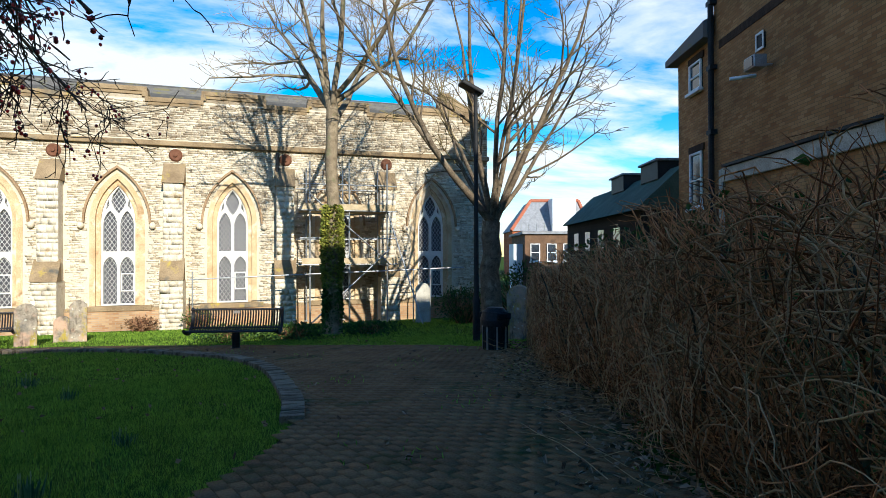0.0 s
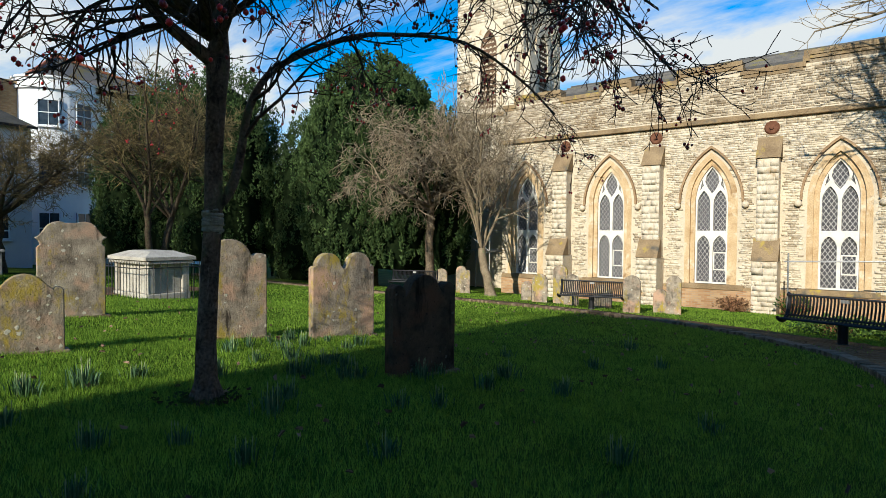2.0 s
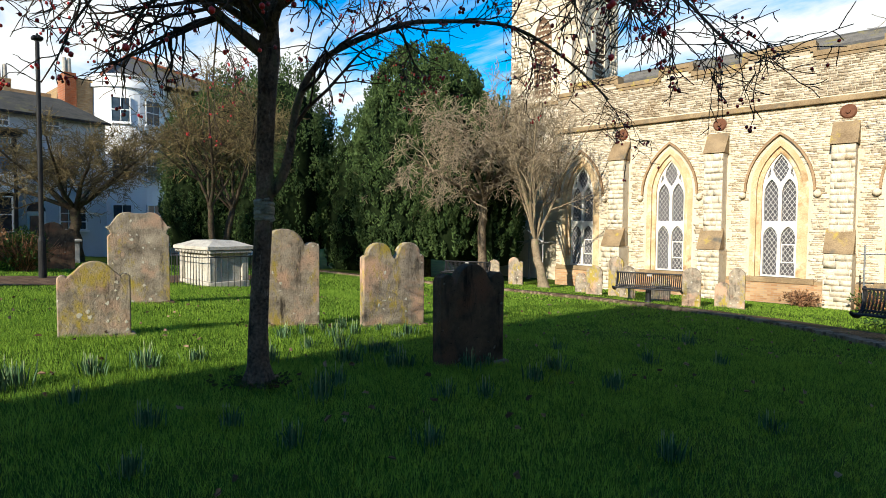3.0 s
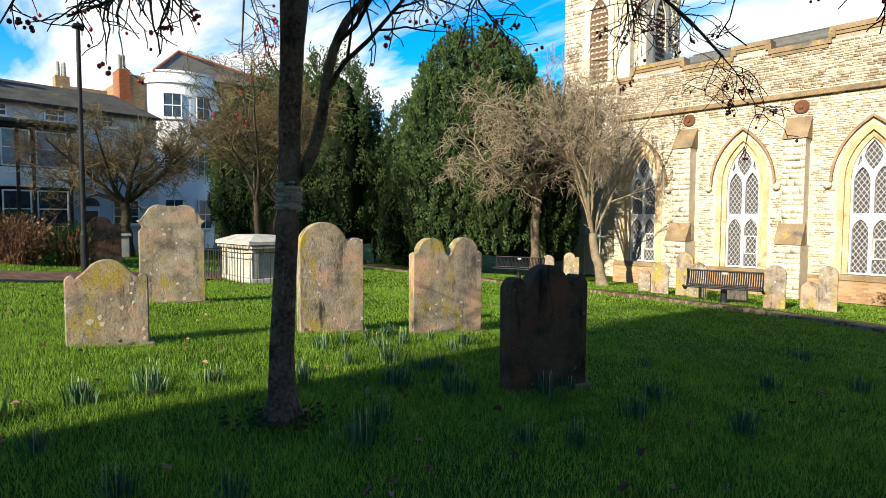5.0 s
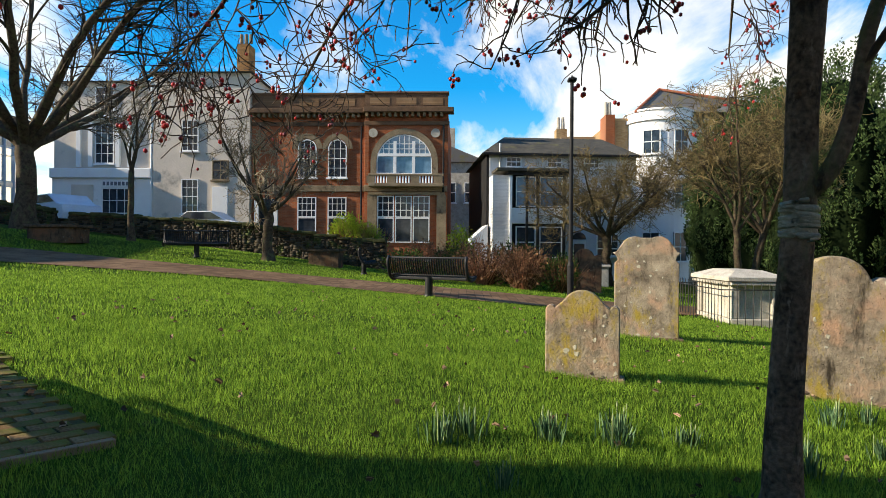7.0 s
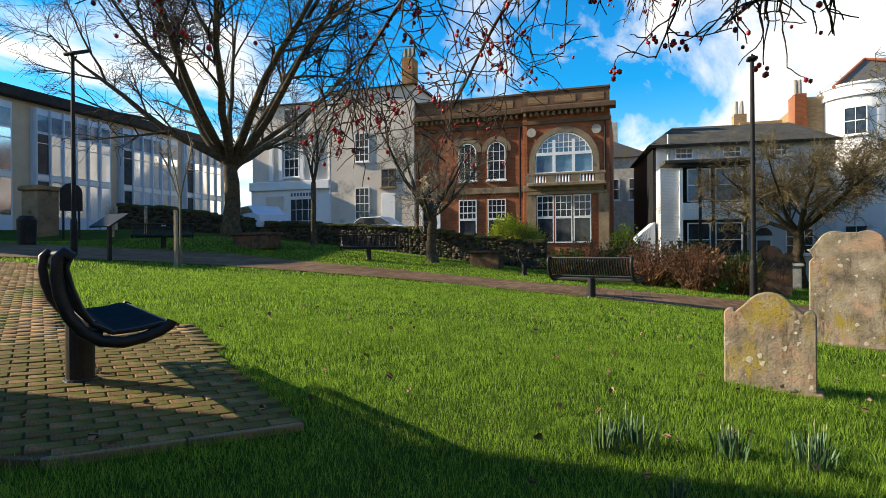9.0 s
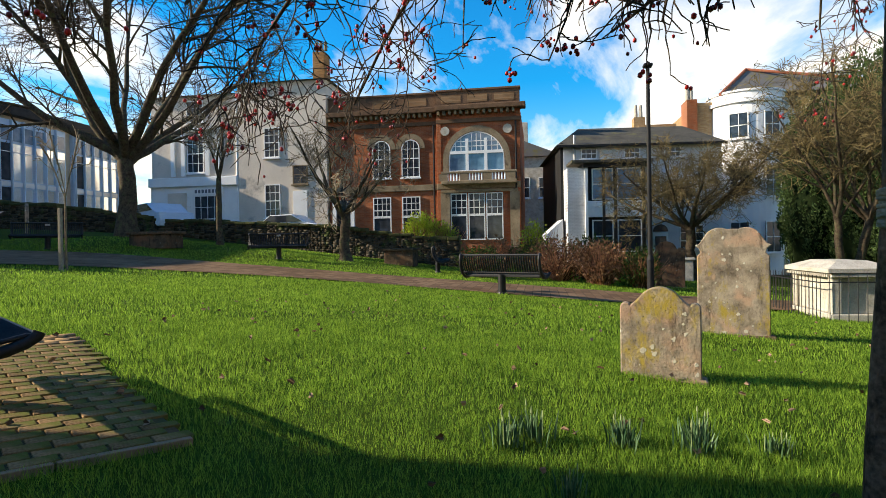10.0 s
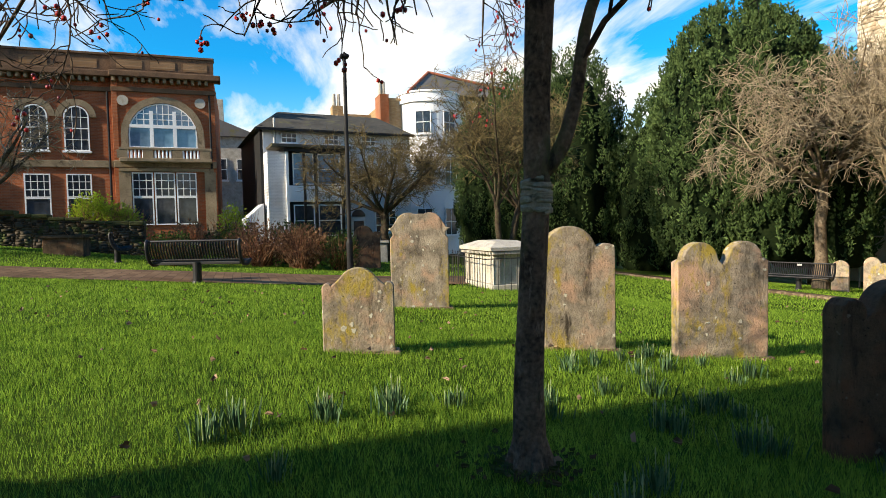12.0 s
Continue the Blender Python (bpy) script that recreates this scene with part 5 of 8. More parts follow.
def grey_house():
    h = house("grey_house", "tall grey rendered corner house with sash windows", -36.0, 0, 90)
    part("wall", boxed(-17.2, -11.25, 0.05, 12, 0.3, 11.9), M_GREYRENDER, h)
    part("corner_wall", boxed(-23.5, -17.21, 0.25, 12, 0.3, 11.4), M_GREYRENDER, h)
    bm = bmesh.new()
    for a, b, y0, z in ((-17.5, -11.0, -0.25, 11.9), (-23.8, -17.51, -0.05, 11.4)):
        v = [bm.verts.new(p) for p in ((a, y0, z), (b, y0, z), (b, 12, z), (a, 12, z), ((a + b) / 2 - 1, 5, z + 1.5), ((a + b) / 2 + 1, 7, z + 1.5))]
        for f in ((0, 1, 5, 4), (1, 2, 5), (2, 3, 4, 5), (3, 0, 4), (3, 2, 1, 0)):
            bm.faces.new([v[i] for i in f])
    part("roof", bm, M_SLATE, h)
    part("chimney", boxed(-12.45, -11.65, 1.0, 2.0, 11.9, 14.0, 0.03), M_BROWNBRICK_X, h)
    for k in range(3):
        part("chimney_pot", tubed((-12.35 + k * 0.3, 1.5, 14.2), (-12.35 + k * 0.3, 1.5, 14.75), 0.12, 0.1), M_SANDSTONE, h)
    for z0, z1 in ((7.15, 9.05), (3.35, 5.45)):
        window_unit(h, -15.4, -14.35, z0, z1, 3, 4, 0.04)
    window_unit(h, -13.5, -12.5, 5.4, 6.6, 2, 2, 0.04, frame_mat=M_SANDSTONE)
    part("door", boxed(-13.5, -12.55, -0.02, 0.045, 1.4, 5.0, 0.01), M_WHITE, h, "white panelled door")
    window_unit(h, -20.9, -19.7, 9.7, 11.1, 2, 3, 0.24)
    window_unit(h, -20.9, -19.7, 6.4, 8.9, 3, 4, 0.24)
    for u in (-21.9, -21.15, -19.45, -18.7):
        part("pilaster", boxed(u - 0.13, u + 0.13, 0.1, 0.249, 6.2, 9.1), M_WHITE, h)
    part("bay_cornice", boxed(-22.2, -18.4, 0.0, 0.248, 9.1, 9.35, 0.03), M_WHITE, h)
    part("shop_cornice", boxed(-23.6, -17.3, -0.05, 0.247, 5.5, 6.1, 0.04), M_WHITE, h)
    part("shop_wall", boxed(-23.55, -17.25, 0.16, 0.246, 0.3, 5.5), M_WHITE, h)
    part("archway", boxed(-22.3, -20.95, 0.1, 0.2, 0.4, 5.1), M_GREYRENDER, h, "shaded cart entrance")
    window_unit(h, -20.4, -18.5, 2.6, 4.9, 4, 3, 0.15, pane_mat=M_PANE)
    sign = new("sign_board"); sign.parent = h
    part("board", boxed(-20.5, -18.3, 0.05, 0.15, 4.95, 5.4, 0.01), M_WHITE, sign)
    for k in range(8):
        part("lettering", boxed(-20.3 + k * 0.24, -20.14 + k * 0.24, 0.04, 0.052, 5.05, 5.28), M_SIGN, sign)
    part("downpipe", tubed((-17.3, 0.1, 0.4), (-17.3, 0.1, 11.5), 0.07), M_WHITE, h)


grey_house()


def white_house():
    h = house("white_house", "pale two-storey house with enclosed timber balcony and slate roof", -33.67, 0.017, 96)
    G = -0.6
    part("wall", boxed(3.15, 11.6, 0.0, 8, G, 6.75), M_BLUERENDER, h)
    part("side_wall", boxed(3.0, 3.148, 0.05, 8.5, G, 6.9), M_BLACK, h, "tarred side wall")
    bm = bmesh.new()
    v = [bm.verts.new(p) for p in ((2.7, -0.35, 6.7), (11.8, -0.35, 6.7), (11.8, 8.3, 6.7), (2.7, 8.3, 6.7), (4.6, 3.6, 8.35), (10.8, 3.6, 8.35))]
    for f in ((0, 1, 5, 4), (1, 2, 5), (2, 3, 4, 5), (3, 0, 4), (3, 2, 1, 0)):
        bm.faces.new([v[i] for i in f])
    part("roof", bm, M_ROOFTILE, h, "mossy brown hipped roof")
    part("gutter", boxed(2.75, 11.75, -0.42, -0.3, 6.6, 6.72), M_BLACK, h)
    for u in (4.08, 6.4, 8.55):
        window_unit(h, u, u + 0.88, 5.98, 6.56, 3, 2, -0.01)
    part("whitewashed_wing", boxed(3.15, 4.05, -1.3, -0.003, G, 5.35), M_WHITEBRICK, h)
    b = new("balcony"); b.parent = h
    part("flat_roof", boxed(3.3, 7.5, -1.7, -0.004, 5.55, 5.72, 0.03), M_ROOFTILE, b)
    part("soffit", boxed(3.95, 7.3, -1.5, -0.006, 5.36, 5.55), M_BLACK, b)
    for k, u in enumerate((4.12, 5.0, 5.6, 7.05)):
        part("post", boxed(u - 0.07, u + 0.07, -1.42, -1.28, G, 5.36), M_WHITE if k == 0 else M_BLACK, b)
    part("boarding", boxed(4.06, 7.1, -1.36, -1.2, 2.75, 3.6), M_WHITE, b, "white lapped boarding")
    for k in range(5):
        part("lapped_board", boxed(4.06, 7.1, -1.385, -1.361, 2.77 + k * 0.165, 2.9 + k * 0.165), M_WHITE, b)
    for u0, u1 in ((4.4, 5.5), (5.7, 6.95)):
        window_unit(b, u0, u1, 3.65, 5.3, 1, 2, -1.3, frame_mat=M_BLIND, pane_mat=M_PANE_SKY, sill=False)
        window_unit(b, u0, u1, 0.9, 2.6, 1, 2, -1.3, frame_mat=M_WHITE, sill=False)
    part("dark_room", boxed(4.15, 7.0, -1.2, -0.007, G, 5.3), M_SHADE, b)
    window_unit(h, 9.3, 10.6, 1.0, 2.3, 3, 3, -0.01)
    d = new("door"); d.parent = h
    part("leaf", boxed(7.9, 8.7, -0.06, -0.005, G, 1.9), M_WHITE, d, "white door with glazed top")
    part("fanlight", prism(bmesh.new(), rounded(8.3, 0.4, 1.95), -0.06, -0.005), M_PANE, d)
    part("glazing", boxed(8.0, 8.6, -0.075, -0.058, 0.8, 1.7), M_PANE, d)
    part("downpipe", tubed((3.75, -0.05, 5.6), (3.75, -0.05, 7.3), 0.06), M_STEEL, h)
    part("side_porch", prism(bmesh.new(), [(2.1, G), (3.0, G), (3.0, 2.7), (2.1, 1.9)], -0.6, 1.5), M_BLUERENDER, h)


white_house()


def bow_house():
    h = house("bow_fronted_house", "white stucco house with bowed corner and slate roof", -42.0, 0, 90)
    cx, r, G = 15.6, 2.3, -1.2
    bm = bmesh.new()
    tube(bm, (cx, 1.4, G), (cx, 1.4, 10.95), r, sides=40)
    part("bow_wall", bm, M_WHITE, h, smooth=False)
    part("wall", boxed(13.3, 26, 1.4, 10, G, 10.9), M_WHITE, h)
    for z, e, t in ((10.25, 0.16, 0.22), (10.95, 0.1, 0.12)):
        bm = bmesh.new()
        tube(bm, (cx, 1.4, z), (cx, 1.4, z + t), r + e, sides=40)
        part("cornice", bm, M_WHITE, h)
    bm = bmesh.new()
    v = [bm.verts.new(p) for p in ((13.6, 0.0, 10.95), (25.6, 0.0, 10.95), (25.6, 9.5, 10.95), (13.6, 9.5, 10.95), (16.2, 3.0, 13.3), (22.5, 3.2, 12.6))]
    for f in ((0, 1, 5, 4), (1, 2, 5), (2, 3, 4, 5), (3, 0, 4)):
        bm.faces.new([v[i] for i in f])
    part("roof", bm, M_SLATE, h)
    for a, b in (((13.6, 0.0, 10.98), (16.2, 3.0, 13.33)), ((16.2, 3.0, 13.33), (25.6, 0.0, 10.98))):
        part("ridge_tile", tubed(a, b, 0.1, sides=8), M_RED_TILE, h)
    for ang, lo, hi in ((-28, 7.95, 9.6), (22, 7.95, 9.6), (-28, 4.2, 6.2), (22, 4.2, 6.2), (-28, 0.6, 2.6), (22, 0.6, 2.6)):
        w = window_unit(h, -0.58, 0.58, lo, hi, 2, 2, 0.0)
        w.matrix_basis = Matrix.Translation((cx, 1.4, 0)) @ Matrix.Rotation(radians(ang), 4, "Z") @ Matrix.Translation((0, -r - 0.0, 0))
    part("flank_wall", boxed(12.35, 13.5, 0.9, 9, G, 10.7), M_YELLOWBRICK_X, h, "ochre brick flank")
    part("chimney_shaft", boxed(11.7, 12.34, 0.6, 2.2, G, 10.9), M_REDBRICK_X, h)
    part("rear_chimney", boxed(8.8, 9.6, 4.0, 5.0, 5, 10.6), M_YELLOWBRICK_X, h)
    part("rear_wall", boxed(9.0, 11.54, 3.0, 5.0, 5, 9.8), M_YELLOWBRICK_X, h)
    for u, y, z in ((11.8, 1.0, 10.9), (12.05, 1.0, 10.9), (12.1, 1.6, 10.9), (9.0, 4.4, 10.6), (9.35, 4.4, 10.6)):
        part("chimney_pot", tubed((u, y, z), (u, y, z + 0.95), 0.15, 0.11), M_PALESTONE, h)
    for u in (19.5, 22.5):
        for lo, hi in ((0.6, 2.4), (4.2, 6.0), (8.0, 9.4)):
            window_unit(h, u, u + 1.1, lo, hi, 2, 2, 1.38)
    stair = new("stair"); stair.parent = h
    for k in range(7):
        part("step", boxed(17.9 - k * 0.25, 18.2 - k * 0.25, -0.2, 0.9, G, -0.4 + k * 0.19), M_PALESTONE, stair)
    part("stair_rail", tubed((18.2, -0.2, 0.5), (16.4, -0.2, 1.9), 0.04), M_WHITE, stair)


M_YELLOWBRICK_X = brickwork("yellow_brick_x", (0.40, 0.25, 0.12), (0.52, 0.36, 0.19), (0.34, 0.27, 0.19), axis="x")
bow_house()
rh = house("rear_house", "cream gabled house behind the white one", -50.0, 0, 90)
part("wall", boxed(-4.5, 3.4, 0, 8, -0.5, 8.6), M_PALESTONE, rh)
part("roof", prism(bmesh.new(), [(-5.0, 8.6), (3.8, 8.6), (-0.6, 10.4)], -0.3, 8.3), M_SLATE, rh)
part("chimney", boxed(0.35, 0.95, 1.0, 2.0, 8.6, 11.7, 0.03), M_PALESTONE, rh)
for k in range(2):
    window_unit(rh, 0.2 + k * 1.6, 1.1 + k * 1.6, 5.2, 6.9, 2, 2, -0.01)


def modern_block():
    h = house("office_block", "low concrete office block with tall blue-framed window bays", 0, -28.0, 180, "building")
    G = 0.8
    part("wall", boxed(10, 40.0, 0.0, 12, G, 9.2), M_CONCRETE, h)
    part("roof_fascia", boxed(9.5, 40.3, -0.5, 12.2, 9.2, 9.75, 0.04), M_BLACK, h, "dark roof fascia")
    for a in (12.0, 17.9, 23.7, 29.1, 34.4):
        bay = new("window_bay"); bay.parent = h
        part("bay_frame", boxed(a, a + 4.7, -0.25, -0.003, 2.4, 8.95), M_BLUEPANEL, bay)
        n = 6
        for k in range(n):
            u0 = a + 0.1 + k * 0.765
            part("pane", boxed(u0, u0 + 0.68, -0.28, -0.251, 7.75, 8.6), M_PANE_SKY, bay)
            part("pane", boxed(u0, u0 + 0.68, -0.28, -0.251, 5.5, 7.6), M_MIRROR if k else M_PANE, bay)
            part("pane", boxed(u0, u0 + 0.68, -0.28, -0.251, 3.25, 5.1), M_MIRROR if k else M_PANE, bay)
            part("spandrel", boxed(u0, u0 + 0.68, -0.29, -0.252, 2.45, 3.15), M_BLUEPANEL, bay)
            part("mullion", boxed(u0 - 0.06, u0 - 0.01, -0.42, -0.253, 2.4, 8.95), M_BLUEPANEL, bay)
            part("transom", boxed(u0, u0 + 0.68, -0.32, -0.281, 5.16, 5.42), M_WHITE, bay)
            part("transom", boxed(u0, u0 + 0.68, -0.32, -0.281, 7.1, 7.14), M_WHITE, bay)


modern_block()


def path_building():
    h = house("flats", "tall brown brick building with pale band and drainpipe above the hedge", -0.175 + 0.954 * 7.6, 0.18 - 0.3 * 7.6, 252.5, "building")
    part("wall", boxed(-16.0, -8.0, 0.0, 10, -1.2, 13.5), M_BROWNBRICK_X, h)
    part("rear_wing", boxed(-18.5, -16.01, 0.02, 9, -1.2, 7.55), M_BROWNBRICK_X, h)
    bm = bmesh.new()
    v = [bm.verts.new(p) for p in ((-18.75, -0.3, 7.55), (-16.02, -0.3, 7.55), (-16.02, 9, 7.55), (-18.75, 9, 7.55), (-16.02, -0.3, 8.0), (-16.02, 3.0, 10.0), (-18.75, 3.0, 9.4), (-18.75, -0.3, 7.75))]
    for f in ((0, 1, 4, 7), (7, 4, 5, 6), (0, 7, 6, 3), (3, 2, 1, 0), (6, 5, 2, 3), (1, 2, 5, 4)):
        bm.faces.new([v[i] for i in f])
    part("wing_roof", bm, M_SLATE, h)
    part("pale_band", boxed(-15.5, -8.0, -0.09, -0.003, 3.4, 3.78, 0.02), M_PALESTONE, h, "long pale painted band")
    part("band_return", boxed(-15.6, -15.42, -0.1, -0.004, -1.0, 3.76, 0.02), M_PALESTONE, h)
    # A raised black strip along the band, drawn in place of a shadow line.
    part("band_shadow_strip", boxed(-15.3, -8.0, -0.16, -0.005, 3.79, 3.86), M_BLACK, h)
    part("drainpipe", tubed((-15.95, -0.12, -1.0), (-15.95, -0.12, 13.4), 0.08), M_BLACK, h, "black drainpipe")
    for z in (1.2, 3.0, 4.8, 6.6, 8.4, 10.2):
        part("pipe_clip", boxed(-16.08, -15.82, -0.2, -0.006, z, z + 0.12), M_BLACK, h)
    part("soldier_band", boxed(-15.7, -8.0, -0.02, -0.002, 7.1, 7.32), M_BLACKBRICK, h)
    for z0, z1 in ((6.35, 7.2), (2.85, 4.5)):
        window_unit(h, -17.55, -16.75, z0, z1, 1, 2, 0.01)
        part("lintel", boxed(-17.65, -16.65, -0.03, 0.015, z1 + 0.02, z1 + 0.22), M_BLACKBRICK, h)
    v = new("vent"); v.parent = h
    part("grille", boxed(-13.75, -13.45, -0.05, -0.003, 6.35, 6.72), M_BLACK, v)
    part("grille_frame", ring(bmesh.new(), [(-13.72, 6.38), (-13.72, 6.69), (-13.48, 6.69), (-13.48, 6.38)], [(-13.78, 6.32), (-13.78, 6.75), (-13.42, 6.75), (-13.42, 6.32)], -0.07, -0.051, closed=True), M_STEEL, v)
    f = new("flood_light"); f.parent = h
    part("housing", boxed(-13.4, -12.95, -0.55, -0.25, 5.72, 6.02, 0.02), M_STEEL, f)
    part("glass", boxed(-13.36, -12.99, -0.57, -0.551, 5.76, 5.98), M_PANE, f)
    part("arm", tubed((-13.2, -0.25, 5.85), (-13.2, 0.0, 5.85), 0.03), M_STEEL, f)
    part("tube_lamp", tubed((-13.75, -0.7, 5.68), (-13.6, -0.15, 5.72), 0.045), M_WHITE, h)


M_BLACKBRICK = brickwork("sooty_brick", (0.05, 0.03, 0.02), (0.09, 0.055, 0.035), (0.06, 0.045, 0.035), 0.075, 0.225)
path_building()


def south_block():
    """The unseen tall block behind the path's start, its outline and heights set so that its shade lies over the lawn.
    """
    h = house("brick_block", "unseen tall plain brick block south of the path, shaped to shade the lawn", 0, -8.0, 180, "building")
    for name, a, b, c, top in (("low_wing", -5.0, 3.3, 1.6, 9.9), ("tall_wing", -12.0, -5.01, -5.01, 13.0)):
        bm = bmesh.new()
        lo = [(a, 0), (b, 0), (c, 11), (a, 11)]
        v0, v1 = [bm.verts.new((x, y, -0.2)) for x, y in lo], [bm.verts.new((x, y, top)) for x, y in lo]
        bm.faces.new(v0[::-1]); bm.faces.new(v1)
        for i in range(4):
            bm.faces.new((v0[i], v0[(i + 1) % 4], v1[(i + 1) % 4], v1[i]))
        part(name, bm, M_BROWNBRICK_X, h)


south_block()


def low_sheds():
    o = (-0.175, 0.18)
    fw, rt = (0.3007, 0.9537), (0.9537, -0.3007)
    h = house("workshop", "low dark brick workshop with green felt roof and ridge vents", o[0], o[1], -17.5, "building")
    part("wall", boxed(7.6, 12, 22.0, 35, -2.2, 3.2), M_BLACKBRICK, h)
    bm = bmesh.new()
    v = [bm.verts.new(p) for p in ((7.3, 21.8, 3.15), (7.3, 35.2, 3.15), (9.2, 35.2, 4.9), (9.2, 21.8, 4.9), (12, 21.8, 3.2), (12, 35.2, 3.2))]
    for f in ((0, 3, 2, 1), (3, 4, 5, 2), (0, 4, 3), (1, 2, 5)):
        bm.faces.new([v[i] for i in f])
    part("roof", bm, M_GREENROOF, h)
    for d in (23.2, 27.6):
        part("roof_vent", boxed(8.7, 9.7, d, d + 2.0, 4.5, 5.25, 0.02), M_BLACK, h)
        part("vent_cap", boxed(8.6, 9.8, d - 0.1, d + 2.1, 5.25, 5.34, 0.02), M_LEAD, h)
    for d in (24.5, 27, 29.5, 32):
        part("window", boxed(7.56, 7.604, d, d + 1.0, 1.6, 2.6), M_PANE, h)
    g = house("terrace", "red brick terrace with white balconies beyond the sheds", o[0], o[1], -17.5, "building")
    part("wall", boxed(6.0, 10.2, 42, 50, -2.2, 2.9), M_DARKTRIM, g)
    part("flat_roof", boxed(5.8, 10.4, 41.8, 50.2, 2.9, 3.1), M_LEAD, g)
    for u in (6.4, 7.6, 8.8):
        window_unit(g, u, u + 0.7, 0.9, 2.2, 1, 2, 41.98)
    part("pale_extension", boxed(5.3, 5.99, 43, 46, -2.2, 2.2), M_WHITE, g)
    r = house("white_apartments", "white block with grey mansard roof far beyond the terrace", o[0], o[1], -17.5, "building")
    part("wall", boxed(8.5, 20, 70, 80, -2.2, 4.2), M_REDBRICK_X, r)
    bm = bmesh.new()
    v = [bm.verts.new(p) for p in ((8.3, 69.8, 4.2), (18, 69.8, 4.2), (18, 80, 4.2), (8.3, 80, 4.2), (11, 72, 8.0), (17, 72, 8.0), (17, 78, 8.0), (11, 78, 8.0))]
    for f in ((0, 1, 5, 4), (1, 2, 6, 5), (2, 3, 7, 6), (3, 0, 4, 7), (4, 5, 6, 7)):
        bm.faces.new([v[i] for i in f])
    part("mansard", bm, M_LEAD, r)
    for a, b in (((8.3, 69.8, 4.25), (11, 72, 8.05)), ((11, 72, 8.05), (17, 72, 8.05)), ((17, 72, 8.05), (18, 69.8, 4.25))):
        part("ridge_tile", tubed(a, b, 0.22, sides=6), M_RED_TILE, r)
    part("stair_tower", boxed(13.2, 16.0, 69.0, 72, -2.2, 8.1, 0.03), M_WHITE, r)
    for k in range(5):
        part("railing_post", tubed((9.0 + k * 0.9, 66, 3.6), (9.0 + k * 0.9, 66, 4.9), 0.04, sides=5), M_STEEL, r)
    part("deck", boxed(8.5, 13.0, 65.5, 69.0, 3.3, 3.6), M_LEAD, r)


low_sheds()


# ---- walls at the edge of the yard ----
def street_wall():
    w = thing("boundary_wall", "low dark rubble wall with mossy coping along the street", "wall", (0, 0, 0), kind="structure")
    x0, ys = -25.4, [-24 + k * 0.5 for k in range(46)]
    V, F = [], []
    r = random.Random(5)
    for a, b in zip(ys, ys[1:]):
        g = ground_z(x0, (a + b) / 2)
        m = (a + b) / 2
        h = 1.05 - 0.42 * clamp(1 - abs(m + 14.5) / 6.5) + r.uniform(-0.04, 0.04)
        part("wall_core", boxed(x0 - 0.4, x0, a, b, g - 0.3, g + h), M_JOINT, w)
        part("coping", boxed(x0 - 0.5 + r.uniform(-0.05, 0.03), x0 + r.uniform(0.02, 0.12), a, b - 0.004, g + h, g + h + 0.09 + r.uniform(0, 0.1), 0.03), M_MOSS, w, "mossy coping stone")
        V2, F2 = rubble(a, b, g - 0.1, g + h, 0.0, r, lambda *q: False, 0.035, (0.1, 0.34), (0.05, 0.12))
        n = len(V)
        V += [(x0 - y, x, z) for x, y, z in V2]
        F += [tuple(i + n for i in f) for f in F2]
    tagged(raw("rubble_stone", V, F, M_WALLSTONE, w), kind="stuff")


street_wall()


def gate_pier(x, y):
    t = thing("gate_pier", "buff stone gate pier with flat cap", "gate pier", (x, y, ground_z(x, y)))
    part("shaft", boxed(-0.45, 0.45, -0.45, 0.45, -0.2, 1.75, 0.02), M_SANDSTONE, t)
    part("cap", boxed(-0.55, 0.55, -0.55, 0.55, 1.75, 1.95, 0.04), M_LICHEN_STONE, t)


gate_pier(-19.0, -21.1)
t = thing("notice_board", "dark round-topped notice board by the gate", "sign", (-18.6, -18.95, ground_z(-18.6, -18.95)), 141)
part("board", prism(bmesh.new(), [(-0.38, 1.07)] + rounded(0, 0.38, 1.77) + [(0.38, 1.07)], -0.04, 0.04, 0.01), M_BLACK, t)
part("leg", boxed(-0.3, -0.22, -0.03, 0.03, -0.1, 1.08), M_BLACK, t)
part("leg", boxed(0.22, 0.3, -0.03, 0.03, -0.1, 1.08), M_BLACK, t)
t = thing("lectern_sign", "slanted dark information panel on one post", "sign", (-12.8, -10.6, ground_z(-12.8, -10.6)), 78)
part("post", boxed(-0.04, 0.04, -0.04, 0.04, -0.1, 0.85), M_BLACK, t)
bm = boxed(-0.45, 0.45, -0.3, 0.3, -0.02, 0.02, 0.006)
bmesh.ops.transform(bm, matrix=Matrix.Translation((0, 0, 1.0)) @ Matrix.Rotation(radians(34), 4, "X"), verts=bm.verts)
part("panel", bm, M_BLACK, t)
t = thing("waste_bin", "dark round bin beside the gate path", "bin", (-15.5, -17.1, ground_z(-15.5, -17.1)))
part("drum", tubed((0, 0, 0), (0, 0, 0.8), 0.26, 0.28, 20), M_BLACK, t)
part("lid", tubed((0, 0, 0.8), (0, 0, 0.95), 0.3, 0.2, 20), M_BLACK, t)


